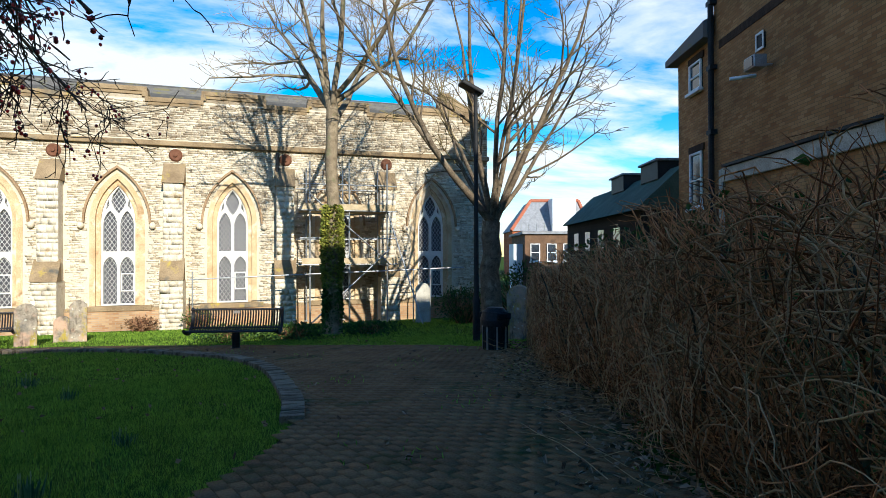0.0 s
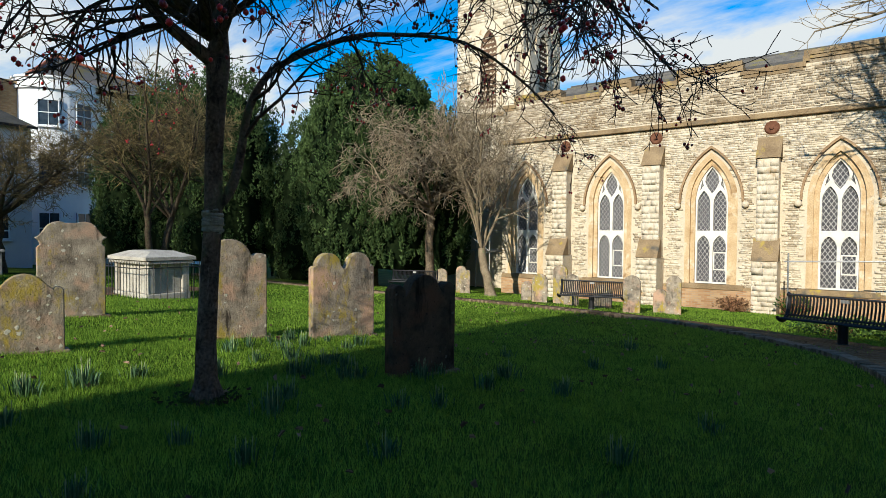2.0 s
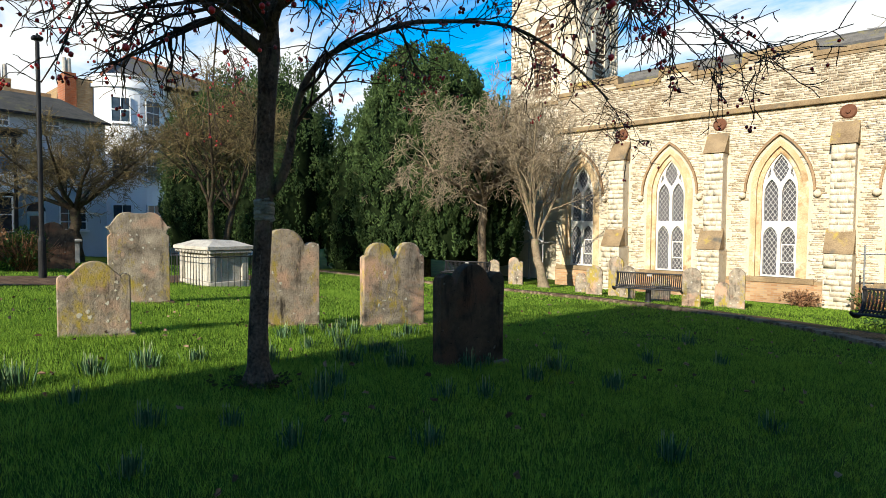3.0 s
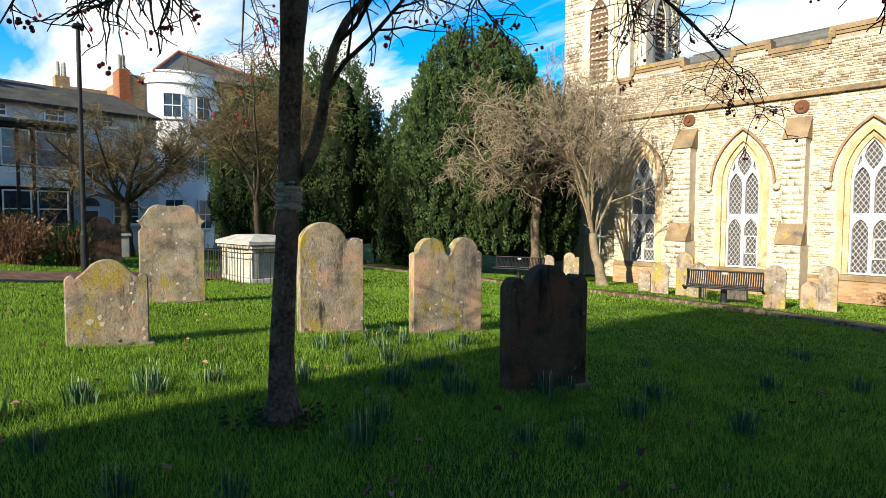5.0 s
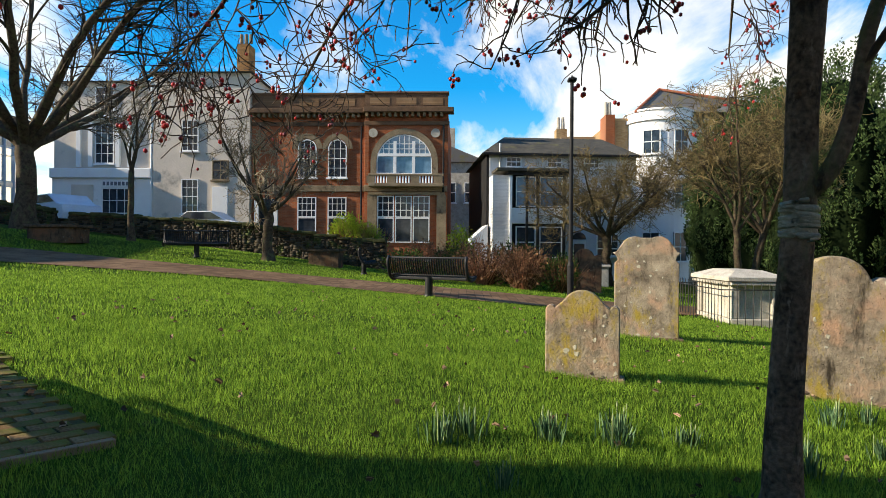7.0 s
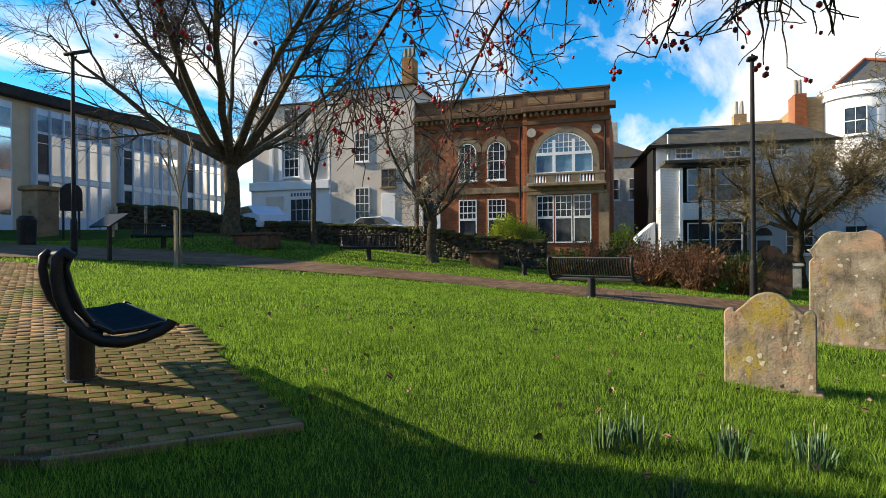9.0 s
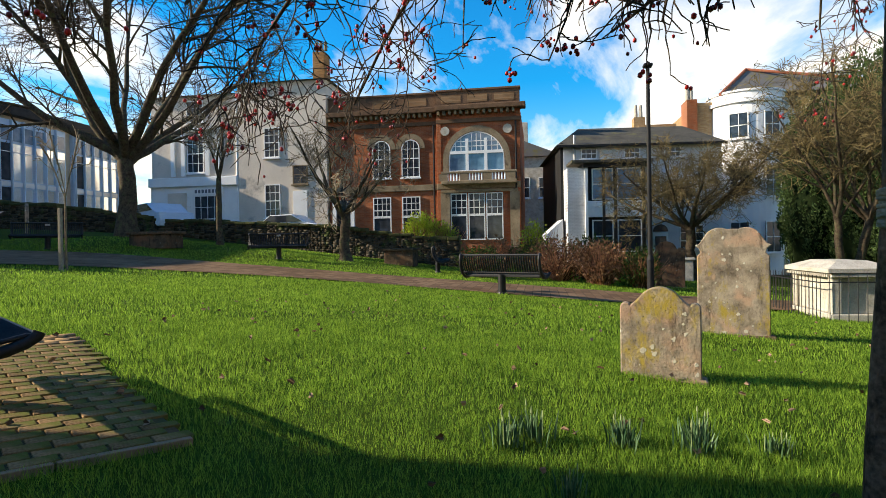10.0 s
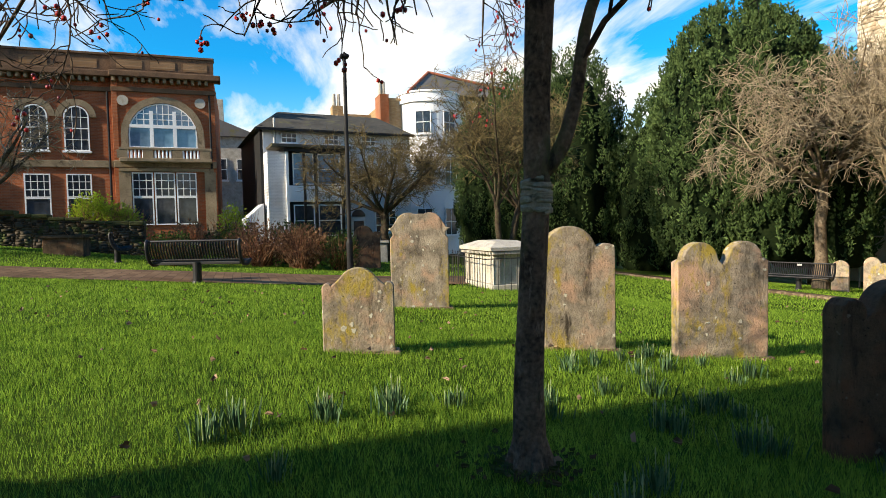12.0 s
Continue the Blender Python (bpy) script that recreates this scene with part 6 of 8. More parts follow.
def parked_car(x, y, turn, mat, label):
    t = thing("parked_car", label, "car", (x, y, ground_z(x, y)), turn)
    side = [(-2.0, 0.35), (-2.05, 0.75), (-1.75, 0.9), (-1.0, 1.0), (-0.45, 1.42), (0.75, 1.45), (1.45, 1.05), (1.95, 0.95), (2.05, 0.6), (2.0, 0.35)]
    part("body", prism(bmesh.new(), side, -0.82, 0.82, 0.06), mat, t)
    part("windscreen", prism(bmesh.new(), [(-0.9, 1.03), (-0.42, 1.38), (0.72, 1.4), (1.3, 1.08)], -0.845, 0.845), M_PANE, t)
    for u in (-1.3, 1.3):
        for s in (-0.75, 0.75):
            part("wheel", tubed((u, s - 0.1, 0.32), (u, s + 0.1, 0.32), 0.32, sides=18), M_BLACK, t)


parked_car(-30.0, -11.3, 90, M_CAR, "white parked car behind the street wall")
parked_car(-26.9, -16.4, 60, M_BLUEPANEL, "pale blue parked car beyond the wall")


# ---- scaffolds ----
def scaffold(x0, x1, y0, y1, lifts, top, label, boards):
    t = thing("scaffold", label, "scaffolding", (0, 0, 0), group="scaffolds")
    g = ground_z(x0, y0) - 0.05
    for x in (x0, (x0 + x1) / 2, x1):
        for y in (y0, y1):
            part("standard", tubed((x, y, g), (x, y, top), 0.03, sides=8), M_STEEL, t)
            part("foot_plate", boxed(x - 0.08, x + 0.08, y - 0.08, y + 0.08, g, g + 0.02), M_STEEL, t)
    for z in lifts:
        for y in (y0, y1):
            part("ledger", tubed((x0 - 0.4, y - 0.05, z), (x1 + 0.4, y - 0.05, z), 0.026, sides=8), M_STEEL, t)
            part("guard_rail", tubed((x0 - 0.4, y + 0.05, z + 1.0), (x1 + 0.4, y + 0.05, z + 1.0), 0.026, sides=8), M_STEEL, t)
        for x in (x0, x1):
            part("transom", tubed((x, y0 - 0.3, z - 0.05), (x, y1 + 0.2, z - 0.05), 0.026, sides=8), M_STEEL, t)
        if boards:
            for k in range(8):
                y = y0 + 0.05 + k * (y1 - y0 - 0.1) / 8
                part("board", boxed(x0 - 0.3, x1 + 0.3, y, y + (y1 - y0 - 0.16) / 8, z + 0.03, z + 0.075), M_BOARD, t)
            part("toe_board", boxed(x0 - 0.3, x1 + 0.3, y0 - 0.09, y0 - 0.05, z + 0.03, z + 0.25), M_BOARD, t)
    part("brace", tubed((x0 - 0.1, y0 - 0.1, g), (x1 + 0.1, y0 - 0.1, lifts[0] + 0.6), 0.026, sides=8), M_STEEL, t)
    part("brace", tubed((x1 + 0.1, y0 - 0.14, lifts[0]), (x0, y0 - 0.14, lifts[-1] + 0.6), 0.026, sides=8), M_STEEL, t)
    return t


sc = scaffold(1.55, 4.5, YC - 2.2, YC - 0.3, (1.1, 3.15), 5.0, "galvanised scaffold with timber decks against the church wall", True)
part("raking_tube", tubed((5.4, YC - 4.5, -1.3), (4.5, YC - 2.2, 3.2), 0.026, sides=8), M_STEEL, sc)
part("long_rail", tubed((-2.6, YC - 2.4, 0.62), (7.6, YC - 2.4, 0.95), 0.026, sides=8), M_STEEL, sc)
for x in (-2.5, 5.5, 6.2):
    part("fence_post", tubed((x, YC - 2.4, -1.4), (x, YC - 2.4, 0.9), 0.026, sides=8), M_STEEL, sc)
scaffold(-19.2, -15.2, YC - 0.2, YC + 1.6, (0.6, 2.6), 3.8, "scaffold in the dark porch behind the bare trees", False)
# ---- trees and hedges ----
def wander(rng, start, way, length, r0, r1, steps, bend, pull):
    """A crooked line from start; pull is added to its way at each step."""
    pts, rad, d = [start.copy()], [r0], way.normalized()
    for i in range(steps):
        d = d + Vector((rng.uniform(-bend, bend), rng.uniform(-bend, bend), rng.uniform(-bend, bend))) + pull
        d.normalize()
        pts.append(pts[-1] + d * (length / steps))
        rad.append(r0 + (r1 - r0) * (i + 1) / steps)
    return pts, rad


def offshoot(rng, d, lo, hi):
    """A way that leaves d by an angle between lo and hi degrees."""
    a = radians(rng.uniform(lo, hi))
    ref = Vector((rng.uniform(-1, 1), rng.uniform(-1, 1), rng.uniform(-1, 1)))
    side = d.cross(ref)
    if side.length < 1e-4:
        side = Vector((1, 0, 0))
    side.normalize()
    return d * math.cos(a) + side * math.sin(a)


def branch_out(rng, limbs, plan, thick, thin, ends=None, finest=0.0022):
    """Adds generations of branches to limbs. plan rows: count, length, spread, bend, pull."""
    layer = limbs
    for g, (count, length, spread, bend, pull) in enumerate(plan):
        nxt = []
        for pts, rad, _ in layer:
            total = sum((b - a).length for a, b in zip(pts, pts[1:]))
            for c in range(count):
                f = rng.uniform(0.22, 1.0)
                i = min(int(f * (len(pts) - 1)), len(pts) - 2)
                q = f * (len(pts) - 1) - i
                p = pts[i].lerp(pts[i + 1], q)
                d = (pts[i + 1] - pts[i]).normalized()
                l = length * rng.uniform(0.55, 1.2) * (1.15 - 0.5 * f)
                r = max(min(rad[i] * 0.62, 0.018 * l + 0.004), finest * 1.3)
                steps = 5 if g < 2 else 4
                np_, nr = wander(rng, p, offshoot(rng, d, *spread), l, r, max(r * 0.35, finest), steps, bend, pull)
                line = (np_, nr, 5 if r > 0.03 else 3)
                (thick if r > 0.03 else thin).append(line)
                nxt.append(line)
        layer = nxt
    if ends is not None:
        ends += [l[0][-1] for l in layer]
        ends += [l[0][len(l[0]) // 2] for l in layer]


def finish_tree(name, label, x, y, thick, thin, bark, twig, category="tree"):
    t = thing(name, label, category, (x, y, ground_z(x, y)))
    V, F = sweep(thick)
    o = raw("trunk", np.array(V) - np.array((x, y, ground_z(x, y))), F, bark, t, smooth=True)
    V, F = sweep(thin)
    o = raw("crown", np.array(V) - np.array((x, y, ground_z(x, y))), F, twig, t)
    tagged(o, kind="stuff")
    return t


def bare_tree(name, label, x, y, fork, r, limbs, lean, reach, up, plan, seed, bark=None, twig=None, trunk_lean=(0, 0), stems=1, limb_r=(0.45, 0.72)):
    rng = random.Random(seed)
    thick, thin = [], []
    g = ground_z(x, y)
    heads = []
    for s in range(stems):
        a = rng.uniform(0, math.tau)
        off = Vector((math.cos(a), math.sin(a), 0)) * (0.3 * (stems > 1))
        base = Vector((x, y, g - 0.1)) + off * 0.5
        top = Vector((x + trunk_lean[0], y + trunk_lean[1], g + fork)) + off * 2.5
        n = 7
        pts = [base.lerp(top, i / n) + Vector((rng.uniform(-1, 1), rng.uniform(-1, 1), 0)) * r * 0.25 * (0 < i < n) for i in range(n + 1)]
        rad = [r * (1.5 if i == 0 else 1.12 if i == 1 else 1 - 0.2 * i / n) / (1 if stems == 1 else 1.5) for i in range(n + 1)]
        thick.append((pts, rad, 12))
        heads.append((pts[-1], rad[-1]))
    arms = []
    for head, hr in heads:
        for k in range(limbs):
            a = (k + rng.uniform(-0.3, 0.3)) / limbs * math.tau
            c = radians(rng.uniform(*lean))
            way = Vector((math.cos(a) * math.sin(c), math.sin(a) * math.sin(c), math.cos(c)))
            l = reach * rng.uniform(0.75, 1.15)
            pts, rad = wander(rng, head - Vector((0, 0, rng.uniform(0, 0.12 * fork))), way, l, hr * rng.uniform(*limb_r), 0.02, 9, 0.13, Vector((0, 0, up)))
            line = (pts, rad, 8)
            thick.append(line); arms.append(line)
    branch_out(rng, arms, plan, thick, thin, finest=0.0075 if math.hypot(x, y) > 19 else 0.0065 if math.hypot(x, y) > 14.5 else 0.004)
    return finish_tree(name, label, x, y, thick, thin, bark or M_BARK, twig or M_TWIG)


def sprays(rng, points, ways, length, width, mat, name, parent, label=""):
    """Many small leaf blades, two crossed quads each, at points and along ways."""
    n = len(points)
    P, W = np.array(points), np.array(ways)
    W /= np.linalg.norm(W, axis=1)[:, None] + 1e-9
    r = np.random.RandomState(rng)
    side = np.cross(W, r.normal(size=(n, 3))); side /= np.linalg.norm(side, axis=1)[:, None] + 1e-9
    other = np.cross(W, side)
    L = length * r.uniform(0.6, 1.3, (n, 1)); Wd = width * r.uniform(0.6, 1.3, (n, 1))
    quads = []
    for s in (side, other):
        quads.append(np.stack([P - s * Wd * 0.3, P + s * Wd * 0.3, P + W * L * 0.6 + s * Wd * 0.5, P + W * L - s * Wd * 0.2], axis=1))
    V = np.concatenate(quads).reshape(-1, 3)
    F = np.arange(len(V)).reshape(-1, 4)
    return tagged(raw(name, V, F, mat, parent, label), kind="stuff")


def berry_tree():
    """The near thorn tree: a forked trunk, one low limb, and a hanging net of twigs with dark berries."""
    rng = random.Random(21)
    bx, by = -4.3, 3.1
    g = ground_z(bx, by)
    R, A = Vector((0.5, 0.866, 0)), Vector((-0.866, 0.5, 0))
    at = lambda r, a, z: Vector((bx, by, 0)) + R * r + A * a + Vector((0, 0, z))
    thick, thin, ends = [], [], []
    trunk = [(0.0, g - 0.08, 0.13), (0.0, g + 0.02, 0.105), (0.0, g + 0.14, 0.084), (0.0, 0.6, 0.074), (0.02, 1.0, 0.068), (0.055, 1.57, 0.065), (0.06, 2.0, 0.064), (0.08, 2.45, 0.07), (0.095, 2.72, 0.085), (0.1, 2.86, 0.075)]
    thick.append(([at(r, 0, z) for r, z, _ in trunk], [q for *_, q in trunk], 14))
    def smooth(points, r0, r1, sides=9):
        p = [Vector(q) for q in points]
        p = [p[0] * 2 - p[1]] + p + [p[-1] * 2 - p[-2]]
        out = []
        for i in range(1, len(p) - 2):
            for k in range(4):
                t = k / 4
                out.append(0.5 * ((2 * p[i]) + (p[i + 1] - p[i - 1]) * t + (2 * p[i - 1] - 5 * p[i] + 4 * p[i + 1] - p[i + 2]) * t * t + (3 * p[i] - p[i - 1] - 3 * p[i + 1] + p[i + 2]) * t ** 3))
        out.append(p[-2])
        n = len(out) - 1
        return out, [r0 + (r1 - r0) * (i / n) ** 0.7 for i in range(n + 1)], sides
    low = smooth([at(0.03, 0, 1.6), at(0.16, 0.0, 1.74), at(0.24, 0.0, 1.98), at(0.32, 0.02, 2.42), at(0.53, 0.05, 2.76), at(1.05, 0.1, 3.06), at(1.5, 0.2, 3.2), at(2.3, 0.35, 3.28), at(3.0, 0.5, 3.05), at(3.5, 0.6, 2.75)], 0.046, 0.01)
    left = smooth([at(0.08, 0, 2.72), at(-0.12, -0.02, 2.86), at(-0.32, -0.05, 3.02), at(-0.6, -0.1, 3.34), at(-1.2, -0.6, 3.8), at(-1.9, -1.3, 3.9), at(-2.5, -2.0, 3.5), at(-2.9, -2.5, 3.0)], 0.06, 0.012)
    mid = smooth([at(0.1, 0, 2.8), at(0.1, 0.0, 3.3), at(0.04, 0.1, 4.0), at(0.2, 0.15, 4.9), at(0.35, 0.1, 5.7)], 0.075, 0.02)
    arms = [low, left, mid]
    for k, (az, z0, z1, l, droop) in enumerate(((-60, 2.75, 3.7, 3.2, 0.9), (-100, 3.1, 3.9, 3.0, 0.9), (-20, 3.3, 4.1, 2.9, 0.9), (100, 3.2, 4.0, 3.0, 0.8), (150, 3.5, 4.3, 2.8, 0.9), (60, 3.6, 4.5, 2.8, 0.7), (-140, 3.7, 4.5, 2.8, 0.8), (-75, 3.9, 4.6, 3.2, 1.1), (-40, 3.0, 3.6, 2.6, 0.8), (190, 3.4, 4.0, 2.6, 0.8), (183, 3.0, 3.4, 2.9, 1.0), (200, 2.9, 3.35, 3.0, 0.9), (216, 3.0, 3.55, 2.8, 1.1), (232, 2.9, 3.35, 3.0, 0.9), (250, 3.0, 3.55, 3.2, 1.2), (268, 2.9, 3.3, 2.8, 0.8), (300, 2.9, 3.5, 3.4, 0.9), (335, 3.0, 3.6, 3.5, 1.0))):
        c, s = math.cos(radians(az)), math.sin(radians(az))
        arms.append(smooth([at(0.06, 0, z0), at(c * l * 0.2, s * l * 0.2, z0 + (z1 - z0) * 0.6), at(c * l * 0.5, s * l * 0.5, z1), at(c * l * 0.8, s * l * 0.8, z1 - droop * 0.35), at(c * l, s * l, z1 - droop)], 0.034, 0.008, 7))
    thick += arms
    branch_out(rng, arms, [(13, 1.0, (30, 75), 0.3, Vector((0, 0, -0.06))), (9, 0.5, (35, 80), 0.38, Vector((0, 0, -0.08))), (2, 0.2, (30, 80), 0.4, Vector((0, 0, -0.06)))], thick, thin, ends, finest=0.003)
    t = finish_tree("thorn_tree", "slim dark thorn tree hung with shrivelled red berries, on the lawn", bx, by, thick, thin, M_THORN_BARK, M_TWIG)
    # berries, in little bunches at the twig ends
    bm = bmesh.new()
    bmesh.ops.create_icosphere(bm, subdivisions=1, radius=1.0)
    bv = np.array([v.co[:] for v in bm.verts]); bf = np.array([[v.index for v in f.verts] for f in bm.faces]); bm.free()
    V, F = [], []
    rng.shuffle(ends)
    for p in ends[:2000]:
        bunch = 1 if rng.random() < 0.55 else rng.randint(2, 5)
        for k in range(bunch):
            o = np.array(p) + np.array([rng.uniform(-0.028, 0.028), rng.uniform(-0.028, 0.028), rng.uniform(-0.045, 0.0)]) - np.array((bx, by, g))
            F.append(bf + len(V) * len(bv))
            V.append(bv * np.array([0.011, 0.011, 0.013]) * rng.uniform(0.8, 1.3) + o)
    tagged(raw("berry_mass", np.concatenate(V), np.concatenate(F), M_BERRY, t, "shrivelled dark red berries", smooth=True), kind="stuff")
    # the tie wound round the trunk
    hub = at(0.052, 0, 0) - Vector((bx, by, g))
    cord = lambda turns, z0, z1, ph: ([hub + Vector((math.cos(k / 14 * math.tau + ph) * 0.071, math.sin(k / 14 * math.tau + ph) * 0.071, z0 + (z1 - z0) * k / (14 * turns) + 0.012 * math.sin(k * 0.31 + ph))) for k in range(14 * turns + 1)], [0.011] * (14 * turns + 1), 6)
    V, F = sweep([([hub + Vector((0, 0, 1.46 + k * 0.02)) for k in range(8)], [0.070 + 0.003 * (k % 2) for k in range(8)], 16), cord(6, 1.45, 1.61, 0.0), cord(4, 1.62, 1.47, 1.7)])
    raw("tree_tie", V, F, M_TAPE, t, "grey plastic tie wound round the trunk", smooth=True)
    # root flare and the litter about it
    rs = np.random.RandomState(44)
    a, q = rs.uniform(0, math.tau, 260), np.abs(rs.normal(0.08, 0.14, 260))
    sprays(44, np.stack([np.cos(a) * q, np.sin(a) * q, 0.004 - 0.0719 * np.sin(a) * q + rs.uniform(0, 0.02, 260)], 1), rs.normal(size=(260, 3)) * np.array([1, 1, 0.2]), 0.04, 0.03, M_JOINT, "fallen_leaf_mass", t, "dark earth and leaf crumbs round the roots")
    rl = []
    for k in range(7):
        a = k / 7 * math.tau + rng.uniform(-0.2, 0.2)
        c, s = math.cos(a), math.sin(a)
        rl.append(([Vector((c * 0.055, s * 0.055, 0.18)), Vector((c * 0.075, s * 0.075, 0.09)), Vector((c * 0.1, s * 0.1, 0.02)), Vector((c * 0.14, s * 0.14, -0.04))], [0.02, 0.028, 0.032, 0.02], 7))
    V, F = sweep(rl)
    raw("root_flare", V, F, M_THORN_BARK, t, smooth=True)


berry_tree()

bare_tree("lime_tree", "tall bare lime with ivy-clad trunk before the church", 1.8, 17.2, 6.9, 0.21, 7, (8, 58), 7.0, 0.05, [(9, 2.7, (30, 65), 0.2, Vector((0, 0, 0.03))), (8, 1.3, (30, 65), 0.25, Vector((0, 0, 0.01))), (4, 0.6, (25, 60), 0.3, Vector((0, 0, 0.0)))], 31, M_BARK_PALE, M_TWIG_PALE)
bare_tree("pollard_tree", "old pollarded tree with many rising stems beside the lamp", 5.75, 14.6, 3.0, 0.30, 13, (6, 60), 8.0, 0.06, [(6, 2.4, (25, 55), 0.18, Vector((0, 0, 0.06))), (5, 1.1, (25, 60), 0.25, Vector((0, 0, 0.04))), (3, 0.5, (25, 60), 0.3, Vector((0, 0, 0.0)))], 37, M_BARK_BROWN, M_TWIG_GOLD, limb_r=(0.22, 0.48))
bare_tree("plane_tree", "great bare tree with arching limbs by the street wall", -22.3, -14.4, 3.2, 0.36, 11, (28, 80), 11.5, 0.045, [(11, 3.6, (25, 60), 0.16, Vector((0, 0, 0.02))), (9, 1.8, (25, 60), 0.22, Vector((0, 0, -0.01))), (5, 0.9, (25, 65), 0.28, Vector((0, 0, -0.03)))], 41, M_BARK, M_TWIG)
bare_tree("young_tree", "slender young bare tree on the grass strip", -22.6, -10.6, 2.6, 0.12, 4, (10, 34), 3.4, 0.05, [(7, 1.4, (30, 60), 0.2, Vector((0, 0, 0.05))), (5, 0.7, (30, 60), 0.25, Vector((0, 0, 0.0))), (3, 0.35, (30, 60), 0.3, Vector((0, 0, 0)))], 43, M_BARK, M_TWIG_PALE)
bare_tree("thorn_tree", "small bare thorn with dense twigs by the street wall", -22.0, -5.25, 1.7, 0.2, 7, (30, 72), 3.5, 0.05, [(8, 1.4, (30, 70), 0.25, Vector((0, 0, 0.03))), (6, 0.7, (30, 70), 0.3, Vector((0, 0, 0.0))), (4, 0.4, (30, 70), 0.35, Vector((0, 0, 0)))], 47, M_BARK, M_TWIG_PALE)
bare_tree("crab_tree", "low spreading bare crab tree before the white house", -27.6, 8.1, 2.2, 0.24, 9, (45, 80), 4.1, 0.03, [(13, 1.6, (30, 70), 0.28, Vector((0, 0, 0.03))), (10, 0.9, (30, 75), 0.32, Vector((0, 0, 0.01))), (5, 0.45, (30, 75), 0.38, Vector((0, 0, 0.02)))], 53, M_BARK, M_TWIG_GOLD)
bare_tree("hawthorn_tree", "many-stemmed bare hawthorn against the yews", -22.5, 11.6, 2.6, 0.2, 4, (15, 48), 4.6, 0.04, [(9, 2.0, (30, 70), 0.22, Vector((0, 0, 0.02))), (8, 1.0, (30, 75), 0.3, Vector((0, 0, -0.01))), (5, 0.5, (30, 75), 0.35, Vector((0, 0, -0.02)))], 59, M_BARK, M_TWIG_GOLD, stems=3)
bare_tree("weeping_tree", "pale gnarled bare tree with drooping twigs before the yew", -16.0, 20.6, 4.0, 0.2, 14, (10, 88), 4.8, 0.02, [(14, 2.0, (30, 75), 0.34, Vector((0, 0, -0.05))), (8, 0.9, (30, 75), 0.4, Vector((0, 0, -0.06))), (5, 0.5, (30, 75), 0.45, Vector((0, 0, -0.06)))], 61, M_BARK_BROWN, M_TWIG_PALE)
bare_tree("willow_tree", "pale leaning bare tree by the church wall", -12.75, 20.5, 1.9, 0.19, 11, (6, 38), 5.8, 0.04, [(9, 2.0, (20, 55), 0.2, Vector((0, 0, 0.08))), (6, 1.1, (20, 55), 0.25, Vector((0, 0, 0.06))), (3, 0.5, (25, 60), 0.3, Vector((0, 0, 0.03)))], 67, M_BARK_PALE, M_TWIG_PALE, (-0.5, 0.1), limb_r=(0.2, 0.42))
bare_tree("sapling", "staked thin sapling on the upper lawn", -13.0, -8.6, 1.7, 0.025, 3, (5, 25), 1.4, 0.05, [(4, 0.5, (20, 50), 0.2, Vector((0, 0, 0.06))), (3, 0.25, (20, 50), 0.2, Vector((0, 0, 0.0)))], 71, M_BARK_PALE, M_TWIG_PALE)
nest = thing("bird_nest", "dark ball of a bird nest high in the bare tree", "nest", (-18.9, -14.6, 9.6))
nr = random.Random(4)
nl = []
for k in range(160):
    a, c = nr.uniform(0, math.tau), nr.uniform(-1, 1)
    s = Vector((math.cos(a) * math.sqrt(1 - c * c), math.sin(a) * math.sqrt(1 - c * c), c)) * 0.3
    p, q = wander(nr, s, Vector((-s.y, s.x, nr.uniform(-0.3, 0.3))), 0.5, 0.012, 0.008, 4, 0.4, -s * 0.6)
    nl.append((p, q, 3))
V, F = sweep(nl)
tagged(raw("twig_ball", V, F, M_TWIG, nest), kind="stuff")
t = thing("tree_stake", "pale timber stake beside the sapling", "stake", (-12.85, -8.6, ground_z(-12.85, -8.6)))
part("stake", boxed(-0.035, 0.035, -0.035, 0.035, -0.1, 1.35, 0.008), M_WOOD, t)


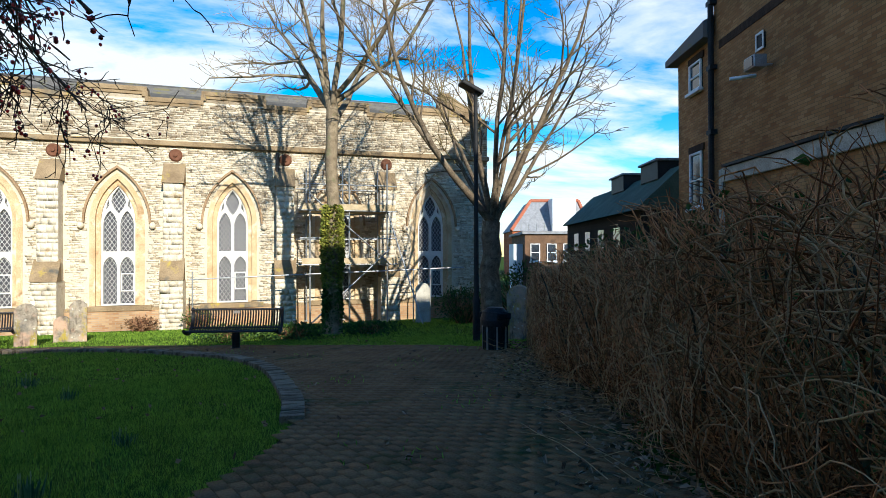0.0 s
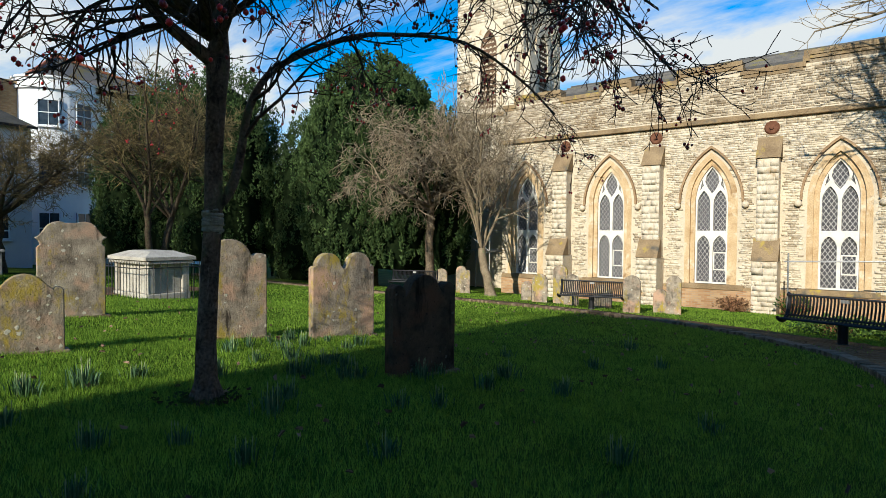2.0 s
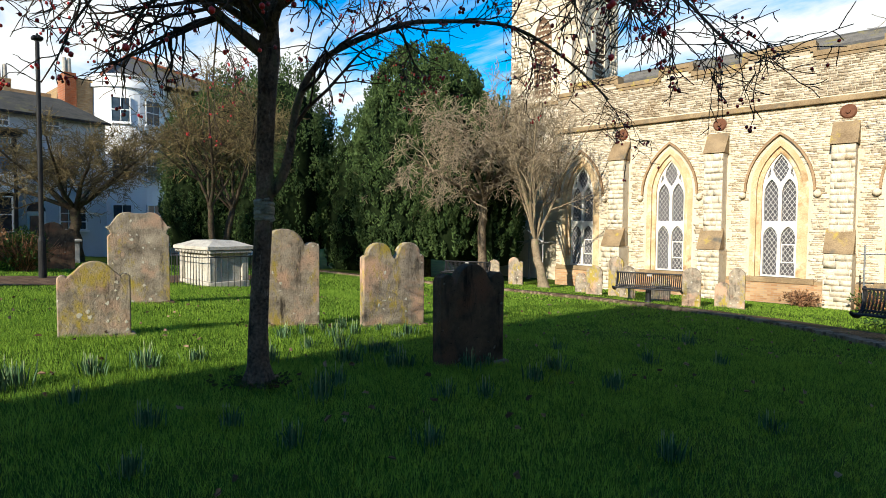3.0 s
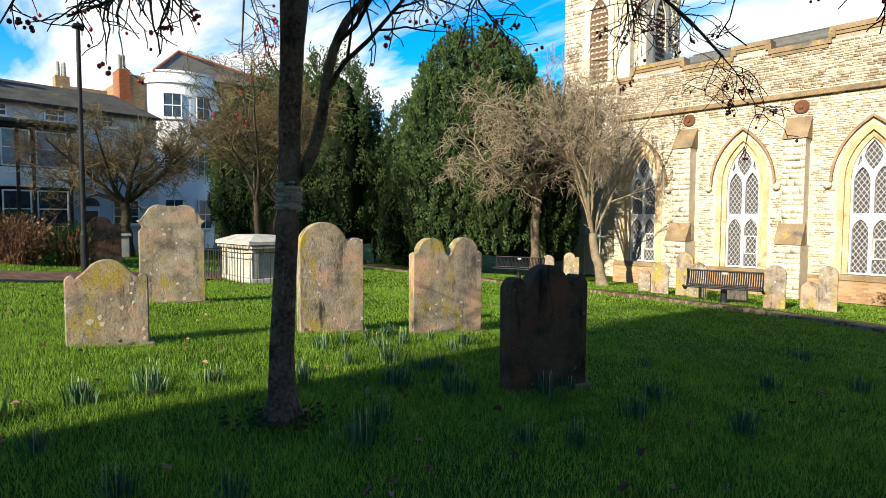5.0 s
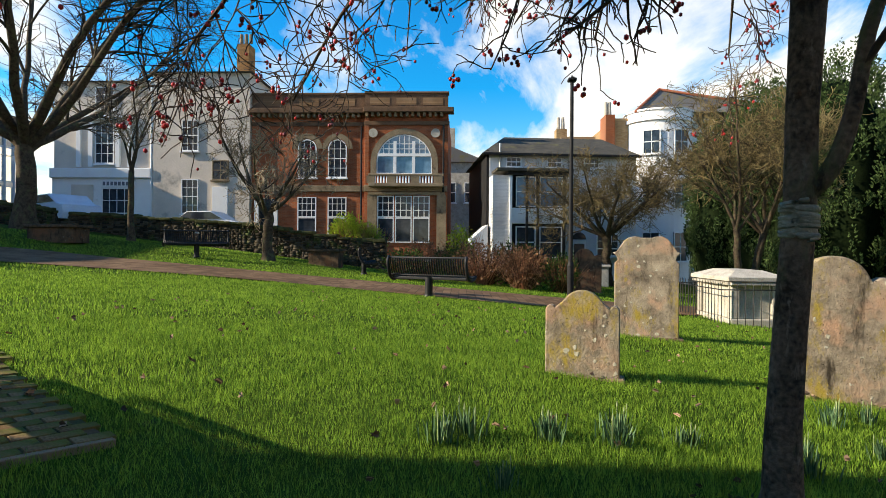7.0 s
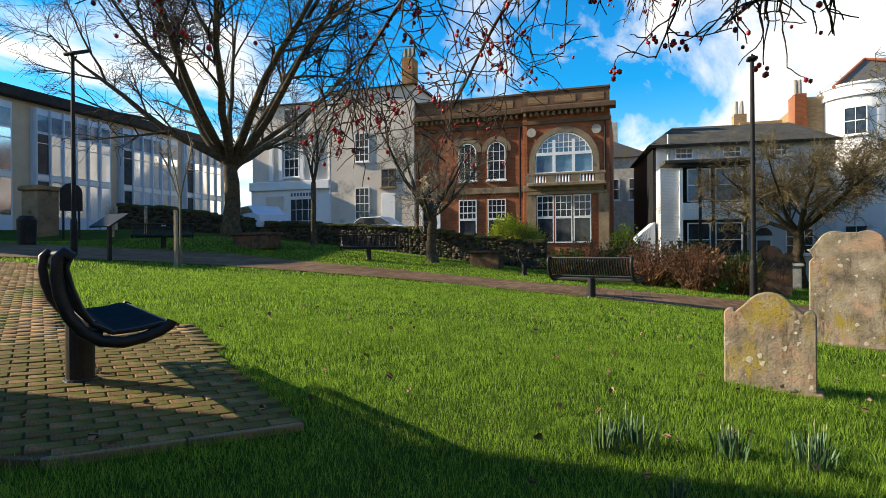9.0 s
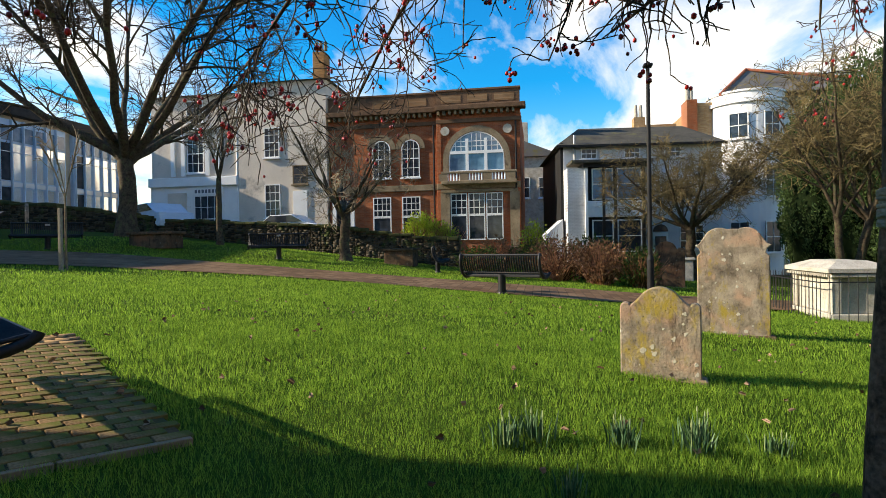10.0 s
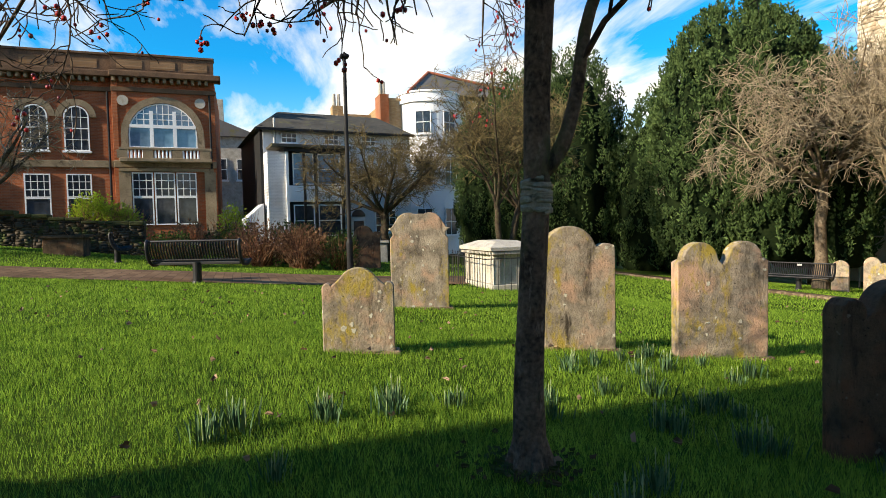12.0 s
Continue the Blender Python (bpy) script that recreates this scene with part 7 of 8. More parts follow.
def yew(x, y, h, r, seed, label, plumes=700, lift=0.25, tops=4, tuft=0.42, each=26):
    """A dense upright yew: several columns grown together, each clad in rising plumes round a core painted near-black
    as inner shade.
    """
    rs = np.random.RandomState(seed)
    t = thing("yew_tree", label, "tree", (x, y, ground_z(x, y)))
    part("trunk", tubed((0, 0, -0.2), (0, 0, h * 0.5), 0.4, 0.25, 12), M_BARK, t)
    cols = [(0.0, 0.0, h, r * 0.82)]
    for k in range(tops):
        a = k / tops * math.tau + rs.uniform(-0.5, 0.5)
        cols.append((math.cos(a) * r * 0.46, math.sin(a) * r * 0.46, h * rs.uniform(0.80, 0.97), r * rs.uniform(0.50, 0.62)))
    shape = lambda z: np.clip(1.0 - np.abs((z - 0.44) / 0.57) ** 3.0, 0.01, 1) ** 0.55
    base = h * lift * 0.3
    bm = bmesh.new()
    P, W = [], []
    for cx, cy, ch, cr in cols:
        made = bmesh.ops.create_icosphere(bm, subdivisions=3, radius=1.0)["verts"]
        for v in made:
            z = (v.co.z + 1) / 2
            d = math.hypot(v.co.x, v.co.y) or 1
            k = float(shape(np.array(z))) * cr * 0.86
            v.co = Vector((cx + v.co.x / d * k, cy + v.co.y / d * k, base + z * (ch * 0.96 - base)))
        n = int(plumes * (cr / r) * (1.5 if cx == 0 and cy == 0 else 1.0))
        az = rs.uniform(0, math.tau, n); z = rs.uniform(0.0, 1.0, n) ** 0.9
        k = shape(z) * cr * rs.uniform(0.90, 1.06, n)
        X, Y, Z = cx + np.cos(az) * k, cy + np.sin(az) * k, base + z * (ch - base)
        keep = np.ones(n, dtype=bool)
        for ox, oy, oh, orr in cols:
            if (ox, oy) != (cx, cy):
                zz = np.clip((Z - base) / (oh - base), 0, 1)
                keep &= ~((np.hypot(X - ox, Y - oy) < shape(zz) * orr * 0.86) & (Z < oh))
        X, Y, Z, az = X[keep], Y[keep], Z[keep], az[keep]
        n = len(X)
        f = rs.uniform(0, 1, (n, each))
        fat = tuft * 0.30 * np.sin(np.pi * (0.12 + 0.85 * f)) * rs.uniform(0.3, 1.0, (n, each))
        b = rs.uniform(0, math.tau, (n, each))
        up = tuft * rs.uniform(0.8, 1.7, (n, 1)) * f
        P.append(np.stack([X[:, None] + np.cos(az)[:, None] * 0.22 * up + np.cos(b) * fat, Y[:, None] + np.sin(az)[:, None] * 0.22 * up + np.sin(b) * fat, Z[:, None] + up], axis=2).reshape(-1, 3))
        W.append((np.stack([np.cos(b) * 0.6, np.sin(b) * 0.6, np.full(b.shape, 0.9)], axis=2) + rs.normal(0, 0.3, (n, each, 3))).reshape(-1, 3))
    part("shade_core", bm, M_YEW_HEART, t, smooth=True)
    P, W = np.concatenate(P), np.concatenate(W)
    P[:, 2] = np.maximum(P[:, 2], 0.05)
    sprays(seed, P, W, 0.13, 0.075, M_YEW, "crown", t)


yew(-19.9, 20.9, 10.6, 3.5, 3, "great upright dark green yew by the church", 1500)
yew(-17.9, 23.0, 8.6, 2.2, 9, "narrow dark yew behind the gnarled tree", 500)
yew(-28.6, 18.6, 10.6, 2.9, 5, "tall ragged dark yew behind the lawn", 420, tops=6, tuft=0.8, each=34)
yew(-31.8, 17.5, 10.2, 2.8, 7, "tall ragged dark yew beside its neighbour", 420, tops=6, tuft=0.8, each=34)
yew(-33.0, 15.8, 8.6, 2.0, 8, "dull green yew near the white house", 360, tops=5, tuft=0.7, each=30)
yew(-25.2, 22.6, 8.8, 3.0, 12, "dark yew standing back in deep shade", 520, 0.0, tuft=0.6)


def ivy_on(x, y, z0, z1, r, seed, mat, label):
    rs = np.random.RandomState(seed)
    g = ground_z(x, y)
    t = thing("ivy", label, "ivy", (x, y, g))
    n = 1900
    az = rs.uniform(0, math.tau, n); z = rs.uniform(z0, z1, n)
    k = r * (1 + 0.3 * np.sin((z - z0) / (z1 - z0) * math.pi) + rs.normal(0, 0.1, n))
    pts = np.stack([np.cos(az) * k, np.sin(az) * k, z], axis=1)
    ways = np.stack([np.cos(az), np.sin(az), rs.normal(-0.3, 0.4, n)], axis=1)
    sprays(seed, pts, ways, 0.10, 0.10, mat, "leaves", t)


# One ivy: golden colour stands for its sunlit part, dark for its shaded foot.
ivy_on(1.8, 17.2, 1.35, 3.75, 0.2, 2, M_IVY_SUNLIT, "ivy round the lime trunk, coloured golden-green as sunlit")
ivy_on(1.8, 17.2, 0.0, 1.4, 0.17, 4, M_IVY, "ivy round the foot of the lime, coloured dark as shaded")


def shrub(x, y, r, h, mat, seed, label, twigs=True, leaves=1500, twig_mat=None):
    rs = np.random.RandomState(seed)
    t = thing("shrub", label, "shrub", (x, y, ground_z(x, y)), group="shrubs")
    rng = random.Random(seed)
    lines = []
    for k in range(260 if twigs else 60):
        a = rng.uniform(0, math.tau); c = rng.uniform(0, 0.9)
        s = Vector((math.cos(a) * r * 0.3 * rng.random(), math.sin(a) * r * 0.3 * rng.random(), -0.03))
        p, q = wander(rng, s, Vector((math.cos(a) * c, math.sin(a) * c, 0.9)), h * rng.uniform(0.6, 1.1), 0.014, 0.004, 5, 0.22, Vector((0, 0, 0.02)))
        lines.append((p, q, 3))
    V, F = sweep(lines)
    tagged(raw("twiggy_growth", V, F, twig_mat or M_TWIG_RED, t), kind="stuff")
    if leaves:
        u = rs.normal(size=(leaves, 3)); u /= np.linalg.norm(u, axis=1)[:, None]
        k = rs.uniform(0.55, 1.0, (leaves, 1)) * (1 + 0.18 * np.sin(5 * np.arctan2(u[:, 1:2], u[:, 0:1]) + seed))
        pts = u * k * np.array([r, r, h * 0.5]) + np.array([0, 0, h * 0.52])
        pts[:, 2] = np.maximum(pts[:, 2], 0.04)
        sprays(seed, pts, u + rs.normal(0, 0.5, (leaves, 3)), 0.075, 0.055, mat, "foliage", t)


for k, (x, y, r, h, mat, label, lv) in enumerate((
        (-26.4, -3.3, 0.85, 2.05, M_BRIGHT_LEAF, "bright green shrub by the street wall", 4600), (-26.5, -2.4, 0.7, 1.75, M_BRIGHT_LEAF, "bright green shrub by the street wall", 3000), (-23.4, 1.6, 0.5, 1.9, M_BRIGHT_LEAF, "lime green bush among bare shrubs", 1200),
        (-21.9, 0.3, 0.9, 1.25, M_RED_TWIG, "brown bare shrub by the path", 900), (-21.8, 1.6, 0.9, 1.2, M_IVY, "low dark evergreen shrub", 1300), (-20.6, 2.4, 0.9, 1.35, M_RED_TWIG, "rusty twiggy shrub beside the path", 900),
        (-19.9, 3.6, 0.85, 1.3, M_RED_TWIG, "rusty red twiggy shrub beside the path", 1400), (-19.6, 4.7, 0.6, 1.1, M_IVY, "green clipped shrub near the lamp", 1200), (-22.3, 3.6, 1.0, 1.5, M_IVY, "dark evergreen shrub behind the path", 1400),
        (-23.6, 5.4, 0.9, 1.2, M_IVY, "dark evergreen shrub behind the path", 900), (-19.9, -0.1, 0.7, 0.9, M_IVY, "low ivy mound by the bench", 900),
        (-4.3, 23.2, 0.6, 0.5, M_RED_TWIG, "low russet weeds along the church plinth", 500), (-2.4, 23.0, 0.5, 0.7, M_IVY, "ivy patch at the church plinth", 500), (6.8, 19.8, 1.0, 1.3, M_IVY, "dark ivy bush under the pollard", 1500), (7.4, 15.9, 0.9, 1.9, M_IVY, "tall ivy bush behind the hedge", 1500),
        (0.6, 15.8, 0.9, 0.35, M_IVY, "low ground ivy under the lime", 900), (2.8, 16.6, 0.9, 0.3, M_IVY, "low ground ivy under the lime", 800), (-0.9, 16.3, 0.9, 0.35, M_IVY, "low ground ivy behind the bench", 900))):
    shrub(x, y, r, h, mat, 80 + k, label, leaves=lv)


def hedge():
    """A tall unclipped winter hedge of bare crossing shoots."""
    rng = random.Random(99)
    t = thing("hedge", "tall tangled bare brown hedge along the path", "hedge", (0, 0, 0))
    front = curve_through([(1.75, -2.5), (1.9, 0.5), (2.15, 2.9), (2.85, 4.5), (3.5, 7.1), (4.75, 9.9), (5.4, 11.4)], 0.1)
    n = len(front)
    thick, thin, arcs = [], [], []
    out = Vector((0.95, -0.3, 0))
    def held(p, a):
        d = (a - p).dot(out)
        return a + out * (max(d, -0.06 - 0.06 * rng.random()) - d)
    def spot():
        i = rng.randrange(n)
        return front[i], i / n
    for k in range(9500):
        p, f = spot()
        depth = abs(rng.gauss(0, 0.45))
        q = p + out * (0.08 + depth)
        g = ground_z(q.x, q.y)
        top = 1.86 - 0.6 * f + 0.06 * math.sin(f * 31) + (0.12 if depth > 0.5 else 0)
        z = g + (rng.uniform(0, top * 0.86) if k % 3 else 0)
        l = rng.uniform(0.35, 1.1)
        way = Vector((rng.uniform(-1, 0.7), rng.uniform(-1, 1), rng.uniform(-0.1, 1.5)))
        r = rng.choice((0.003, 0.004, 0.006, 0.009))
        pts, rad = wander(rng, Vector((q.x, q.y, z)), way, l, r, 0.002, 5, 0.3, Vector((0, 0, -0.02)))
        pts = [held(p, Vector((a.x, a.y, min(a.z, g + top + 0.1 * rng.random())))) for a in pts]
        thin.append((pts, rad, 3))
    for k in range(150):
        p, f = spot()
        q = p + out * rng.uniform(0.15, 1.0)
        g = ground_z(q.x, q.y)
        pts, rad = wander(rng, Vector((q.x, q.y, g - 0.05)), Vector((rng.uniform(-0.3, 0.2), rng.uniform(-0.3, 0.3), 1)), rng.uniform(0.9, 1.5), rng.uniform(0.01, 0.026), 0.006, 7, 0.14, Vector((0, 0, 0)))
        thick.append((pts, rad, 6))
    for k in range(1500):
        p, f = spot()
        q = p + out * rng.uniform(0.0, 0.2)
        g = ground_z(q.x, q.y)
        pts, rad = wander(rng, Vector((q.x, q.y, g + rng.uniform(0.2, 1.45))), Vector((rng.uniform(-0.5, 0.1), rng.uniform(-1, 1), rng.uniform(-0.3, 1.0))), rng.uniform(0.5, 1.5), rng.uniform(0.0035, 0.0065), 0.002, 11, 0.24, Vector((0, 0, -0.15)))
        arcs.append(([held(p, Vector((a.x, a.y, min(max(a.z, g + 0.02), g + 1.86 - 0.6 * f)))) for a in pts], rad, 4))
    V, F = sweep(arcs)
    tagged(raw("arching_shoot_mass", V, F, M_SHOOT, t, "pale arching shoots"), kind="stuff")
    V, F = sweep(thick)
    tagged(raw("stem_mass", V, F, M_BARK, t, smooth=True), kind="stuff")
    V, F = sweep(thin)
    tagged(raw("shoot_mass", V, F, M_HEDGE, t, "bare brown shoots"), kind="stuff")
    rs = np.random.RandomState(6)
    pts, ways = [], []
    for k in range(2600):
        p, f = spot()
        if not 0.42 < f < 0.75 and k % 5:
            continue
        q = p + out * rng.uniform(0.3, 1.2)
        g = ground_z(q.x, q.y)
        pts.append((q.x, q.y, g + rng.uniform(0.9, 1.75))); ways.append((rng.uniform(-1, 1), rng.uniform(-1, 1), rng.uniform(-0.5, 1)))
    sprays(6, pts, ways, 0.07, 0.06, M_IVY, "ivy_leaves", t)
    # leaves and dead shoots fallen at its foot
    l = thing("leaf_litter", "pale fallen leaves and dead shoots at the hedge foot", "leaf litter", (0, 0, 0), kind="stuff")
    pts, ways = [], []
    for k in range(2600):
        p, f = spot()
        q = p + out * rng.gauss(-0.1, 0.33)
        pts.append((q.x, q.y, ground_z(q.x, q.y) + 0.012)); ways.append((rng.uniform(-1, 1), rng.uniform(-1, 1), rng.uniform(0, 0.25)))
    sprays(8, pts, ways, 0.06, 0.045, M_LITTER, "leaves", l)
    dead = []
    for k in range(420):
        p, f = spot()
        q = p + out * rng.gauss(-0.05, 0.28)
        a = rng.uniform(0, math.tau)
        pp, rr = wander(rng, Vector((q.x, q.y, ground_z(q.x, q.y) + 0.015)), Vector((math.cos(a), math.sin(a), 0.1)), rng.uniform(0.3, 0.9), 0.004, 0.002, 4, 0.2, Vector((0, 0, -0.02)))
        dead.append(([Vector((v.x, v.y, max(v.z, ground_z(v.x, v.y) + 0.006))) for v in pp], rr, 3))
    V, F = sweep(dead)
    raw("dead_shoots", V, F, M_SHOOT, l)


hedge()


# ---- kerb, pavers, grass and bulbs ----
def kerb():
    k = thing("kerb", "raised edging of worn stone setts round the lawn", "kerb", (0, 0, 0), kind="structure")
    me = None
    rng = random.Random(3)
    pos, acc = [], 0.0
    for a, b in zip(KERB_LINE, KERB_LINE[1:]):
        if a.y < 5.4:
            continue
        d = b - a
        acc += d.length
        while acc > 0.078:
            acc -= 0.078
            pos.append((b - d * (acc / d.length), math.degrees(math.atan2(d.y, d.x))))
    V, F = [], []
    for i, (p, turn) in enumerate(pos):
        m = pose(p.x, p.y, ground_z(p.x, p.y) + rng.uniform(-0.012, 0.008), rng.uniform(-3, 3), rng.uniform(-4, 4), turn + rng.uniform(-3, 3))
        if i < 290:
            if me is None:
                ob = part("kerb_stone", boxed(-0.034, 0.034, -0.11, 0.11, -0.12, 0.06, 0.007), M_KERB, k)
                me = ob.data
            else:
                ob = new("kerb_stone", me)
                ob.parent = k
            ob.matrix_basis = m
        else:
            n = len(V)
            V += [tuple(m @ Vector((x, y, z))) for z in (-0.12, 0.06) for x, y in ((-0.034, -0.11), (0.034, -0.11), (0.034, 0.11), (-0.034, 0.11))]
            F += [tuple(n + q for q in f) for f in ((4, 5, 6, 7), (0, 1, 5, 4), (1, 2, 6, 5), (2, 3, 7, 6), (3, 0, 4, 7))]
    tagged(raw("far_kerb_stones", V, F, M_KERB, k), kind="stuff")


kerb()


def inside(poly, X, Y):
    """Which of the points lie inside a polygon of the plan."""
    hit = np.zeros(len(X), dtype=bool)
    n = len(poly)
    for i in range(n):
        (x0, y0), (x1, y1) = poly[i], poly[(i + 1) % n]
        cross = ((y0 > Y) != (y1 > Y))
        with np.errstate(divide="ignore", invalid="ignore"):
            xs = (x1 - x0) * (Y - y0) / ((y1 - y0) if y1 != y0 else 1e-9) + x0
        hit ^= cross & (X < xs)
    return hit


PATH_POLY = [(-2.2, -3.5)] + [(p.x, p.y) for p in KERB_LINE] + [(p.x, p.y) for p in FAR_LINE[::-1]]
LANE_POLY = [(p.x, p.y) for p in LOW_EDGE] + [(p.x, p.y) for p in HIGH_EDGE[::-1]]


def ground_array(X, Y):
    yy = np.clip(Y, -24.0, 24.5)
    z = 0.422 - 0.0719 * yy + 0.0013 * np.clip(X, -60, 40)
    v = np.clip((-X - 16.5) / 6.5, 0, 1)
    return z + 0.6 * v * v * (3 - 2 * v) * np.clip((-2.0 - Y) / 12.0, 0, 1)


def pavers(x0, x1, y0, y1, turn, poly, lift, bw=0.2, bh=0.1):
    """Block pavers in stretcher bond inside a polygon: centres and jitters."""
    c, s = math.cos(radians(turn)), math.sin(radians(turn))
    out = []
    cx, cy = (x0 + x1) / 2, (y0 + y1) / 2
    R = max(x1 - x0, y1 - y0)
    U = np.arange(-R, R, bw)
    for j, v in enumerate(np.arange(-R, R, bh)):
        u = U + (bw / 2 if j % 2 else 0)
        out.append(np.stack([cx + u * c - v * s, cy + u * s + v * c], axis=1))
    P = np.concatenate(out)
    P = P[(P[:, 0] > x0) & (P[:, 0] < x1) & (P[:, 1] > y0) & (P[:, 1] < y1)]
    return P[inside(poly, P[:, 0], P[:, 1])]


def joined_pavers(name, P, turn, seed, bw, bh, parent, mat):
    rs = np.random.RandomState(seed)
    n = len(P)
    c, s = math.cos(radians(turn)), math.sin(radians(turn))
    g = 0.004
    a, b = bw / 2 - g, bh / 2 - g
    local = np.array([(-a, -b, 0), (a, -b, 0), (a, b, 0), (-a, b, 0), (-a - g * 0.4, -b - g * 0.4, -0.007), (a + g * 0.4, -b - g * 0.4, -0.007), (a + g * 0.4, b + g * 0.4, -0.007), (-a - g * 0.4, b + g * 0.4, -0.007)])
    L = np.stack([local[:, 0] * c - local[:, 1] * s, local[:, 0] * s + local[:, 1] * c, local[:, 2]], axis=1)
    X = P[:, None, 0] + L[None, :, 0]; Y = P[:, None, 1] + L[None, :, 1]
    Z = ground_array(X, Y) + L[None, :, 2] + 0.016 + rs.uniform(-0.002, 0.002, (n, 1)) + rs.normal(0, 0.001, X.shape)
    V = np.stack([X, Y, Z], axis=2).reshape(-1, 3)
    q = np.array([(0, 1, 2, 3), (1, 0, 4, 5), (2, 1, 5, 6), (3, 2, 6, 7), (0, 3, 7, 4)])
    F = (np.arange(n)[:, None, None] * 8 + q[None]).reshape(-1, 4)
    tagged(raw(name, V, F, mat, parent), kind="stuff")


def paving():
    t = thing("paving", "worn brown block paving with mossy joints", "paving", (0, 0, 0), kind="structure")
    P = pavers(-2.5, 5.0, -1.0, 14.5, -72, PATH_POLY, 0.0)
    joined_pavers("path_pavers", P, -72, 2, 0.2, 0.1, t, M_PATH)
    TURN_STAND = -37
    Q = pavers(-11.0, -2.5, -13.5, 0.0, TURN_STAND, PAD, 0.0)
    order = np.argsort((Q[:, 0] + 4.6) ** 2 + (Q[:, 1] + 0.9) ** 2)[:300]
    chosen = np.zeros(len(Q), dtype=bool); chosen[order] = True
    joined_pavers("stand_pavers", Q[~chosen], TURN_STAND, 3, 0.2, 0.1, t, M_PAVER)
    me, rng = None, random.Random(8)
    for x, y in Q[chosen]:
        x, y = float(x), float(y)
        if me is None:
            ob = part("paver", boxed(-0.094, 0.094, -0.044, 0.044, -0.03, 0.017, 0.004), M_PAVER, t)
            me = ob.data
        else:
            ob = new("paver", me)
            ob.parent = t
        ob.matrix_basis = pose(x, y, ground_z(x, y) + rng.uniform(-0.004, 0.004), -4.1 * math.cos(radians(TURN_STAND)) + rng.uniform(-1.2, 1.2), 4.1 * math.sin(radians(TURN_STAND)) + rng.uniform(-1.2, 1.2), TURN_STAND + rng.uniform(-1.5, 1.5))
    for a, b in (((-3.6, -0.8), (-4.56, -0.05)), ((-3.6, -0.8), (-3.0, -2.4)), ((-3.0, -2.4), (-2.75, -3.6))):
        d = Vector((b[0] - a[0], b[1] - a[1], 0))
        n = max(1, int(d.length / 0.6))
        for k in range(n):
            p, q = Vector((*a, 0)) + d * (k / n), Vector((*a, 0)) + d * ((k + 0.985) / n)
            m = (p + q) / 2
            ob = part("edging_kerb", boxed(-(q - p).length / 2, (q - p).length / 2, -0.024, 0.024, -0.1, 0.014, 0.006), M_KERB, t)
            slope = math.degrees(math.atan2(ground_z(q.x, q.y) - ground_z(p.x, p.y), (q - p).length))
            ob.matrix_basis = pose(m.x, m.y, ground_z(m.x, m.y), 0, -slope, math.degrees(math.atan2(d.y, d.x)))


paving()


def grass():
    rs = np.random.RandomState(17)
    t = thing("grass", "rough winter grass with fallen leaves among it", "grass", (0, 0, 0), kind="stuff")
    bands = ((0.6, 4.5, 7000, 0.027, 0.0021), (4.5, 8.0, 4600, 0.026, 0.003), (8.0, 14.0, 1800, 0.024, 0.0055), (14.0, 26.0, 400, 0.026, 0.011))
    parts_v = []
    for d0, d1, per, hgt, wid in bands:
        n = int(per * math.pi * (d1 * d1 - d0 * d0) * 0.62)
        rr = np.sqrt(rs.uniform(d0 * d0, d1 * d1, n)); az = rs.uniform(radians(50), radians(273), n)
        X, Y = -1.4 + rr * np.cos(az), 1.5 + rr * np.sin(az)
        keep = ~inside(PATH_POLY, X, Y) & ~inside(LANE_POLY, X, Y) & ~inside(PAD, X, Y) & (X < 9.0) & (Y < 23.6)
        patch = np.sin(X * 1.7 + 2 * np.sin(Y * 0.9)) * np.sin(Y * 1.3 + np.sin(X * 2.1))
        keep &= rs.rand(n) < 0.80 + 0.2 * patch
        X, Y, patch = X[keep], Y[keep], patch[keep]
        n = len(X)
        Z = ground_array(X, Y) - 0.03
        tuft = np.sin(X * 13 + 3 * np.sin(Y * 5)) * np.sin(Y * 11 + 2 * np.sin(X * 7))
        h = hgt * rs.uniform(0.45, 1.25, n) * (1 + 0.2 * patch + 0.35 * tuft)
        a = rs.uniform(0, math.tau, n); lean = rs.uniform(0.2, 1.5, n) * h; b = rs.uniform(0, math.tau, n)
        w = wid * rs.uniform(0.6, 1.3, n)
        p0 = np.stack([X - np.cos(a) * w, Y - np.sin(a) * w, Z], 1)
        p1 = np.stack([X + np.cos(a) * w, Y + np.sin(a) * w, Z], 1)
        p2 = np.stack([X + np.cos(b) * lean, Y + np.sin(b) * lean, Z + h + 0.03], 1)
        parts_v.append(np.stack([p0, p1, p2], 1).reshape(-1, 3))
    V = np.concatenate(parts_v)
    raw("blades", V, np.arange(len(V)).reshape(-1, 3), M_BLADE, t)
    # strays of grass and weeds in the paving, and leaves blown over the lawn
    n = 520
    X, Y = rs.uniform(-13, 3.5, n), rs.uniform(-3, 16, n)
    pts = np.stack([X, Y, ground_array(X, Y) + 0.03], 1)
    sprays(5, pts, np.stack([rs.normal(size=n), rs.normal(size=n), rs.uniform(0, 0.5, n)], 1), 0.055, 0.045, M_LITTER, "blown_leaves", t)
    X, Y = rs.uniform(-2.2, 4.2, 2600), rs.uniform(1.0, 13.8, 2600)
    k = inside(PATH_POLY, X, Y) & (np.sin(X * 2.3) * np.sin(Y * 1.9) + rs.normal(0, 0.25, 2600) > 0.55)
    X, Y = X[k], Y[k]
    sprays(9, np.stack([X, Y, ground_array(X, Y) + 0.012], 1), np.stack([rs.normal(0, 0.6, len(X)), rs.normal(0, 0.6, len(X)), np.ones(len(X))], 1), 0.05, 0.012, M_BLADE, "path_weeds", t)


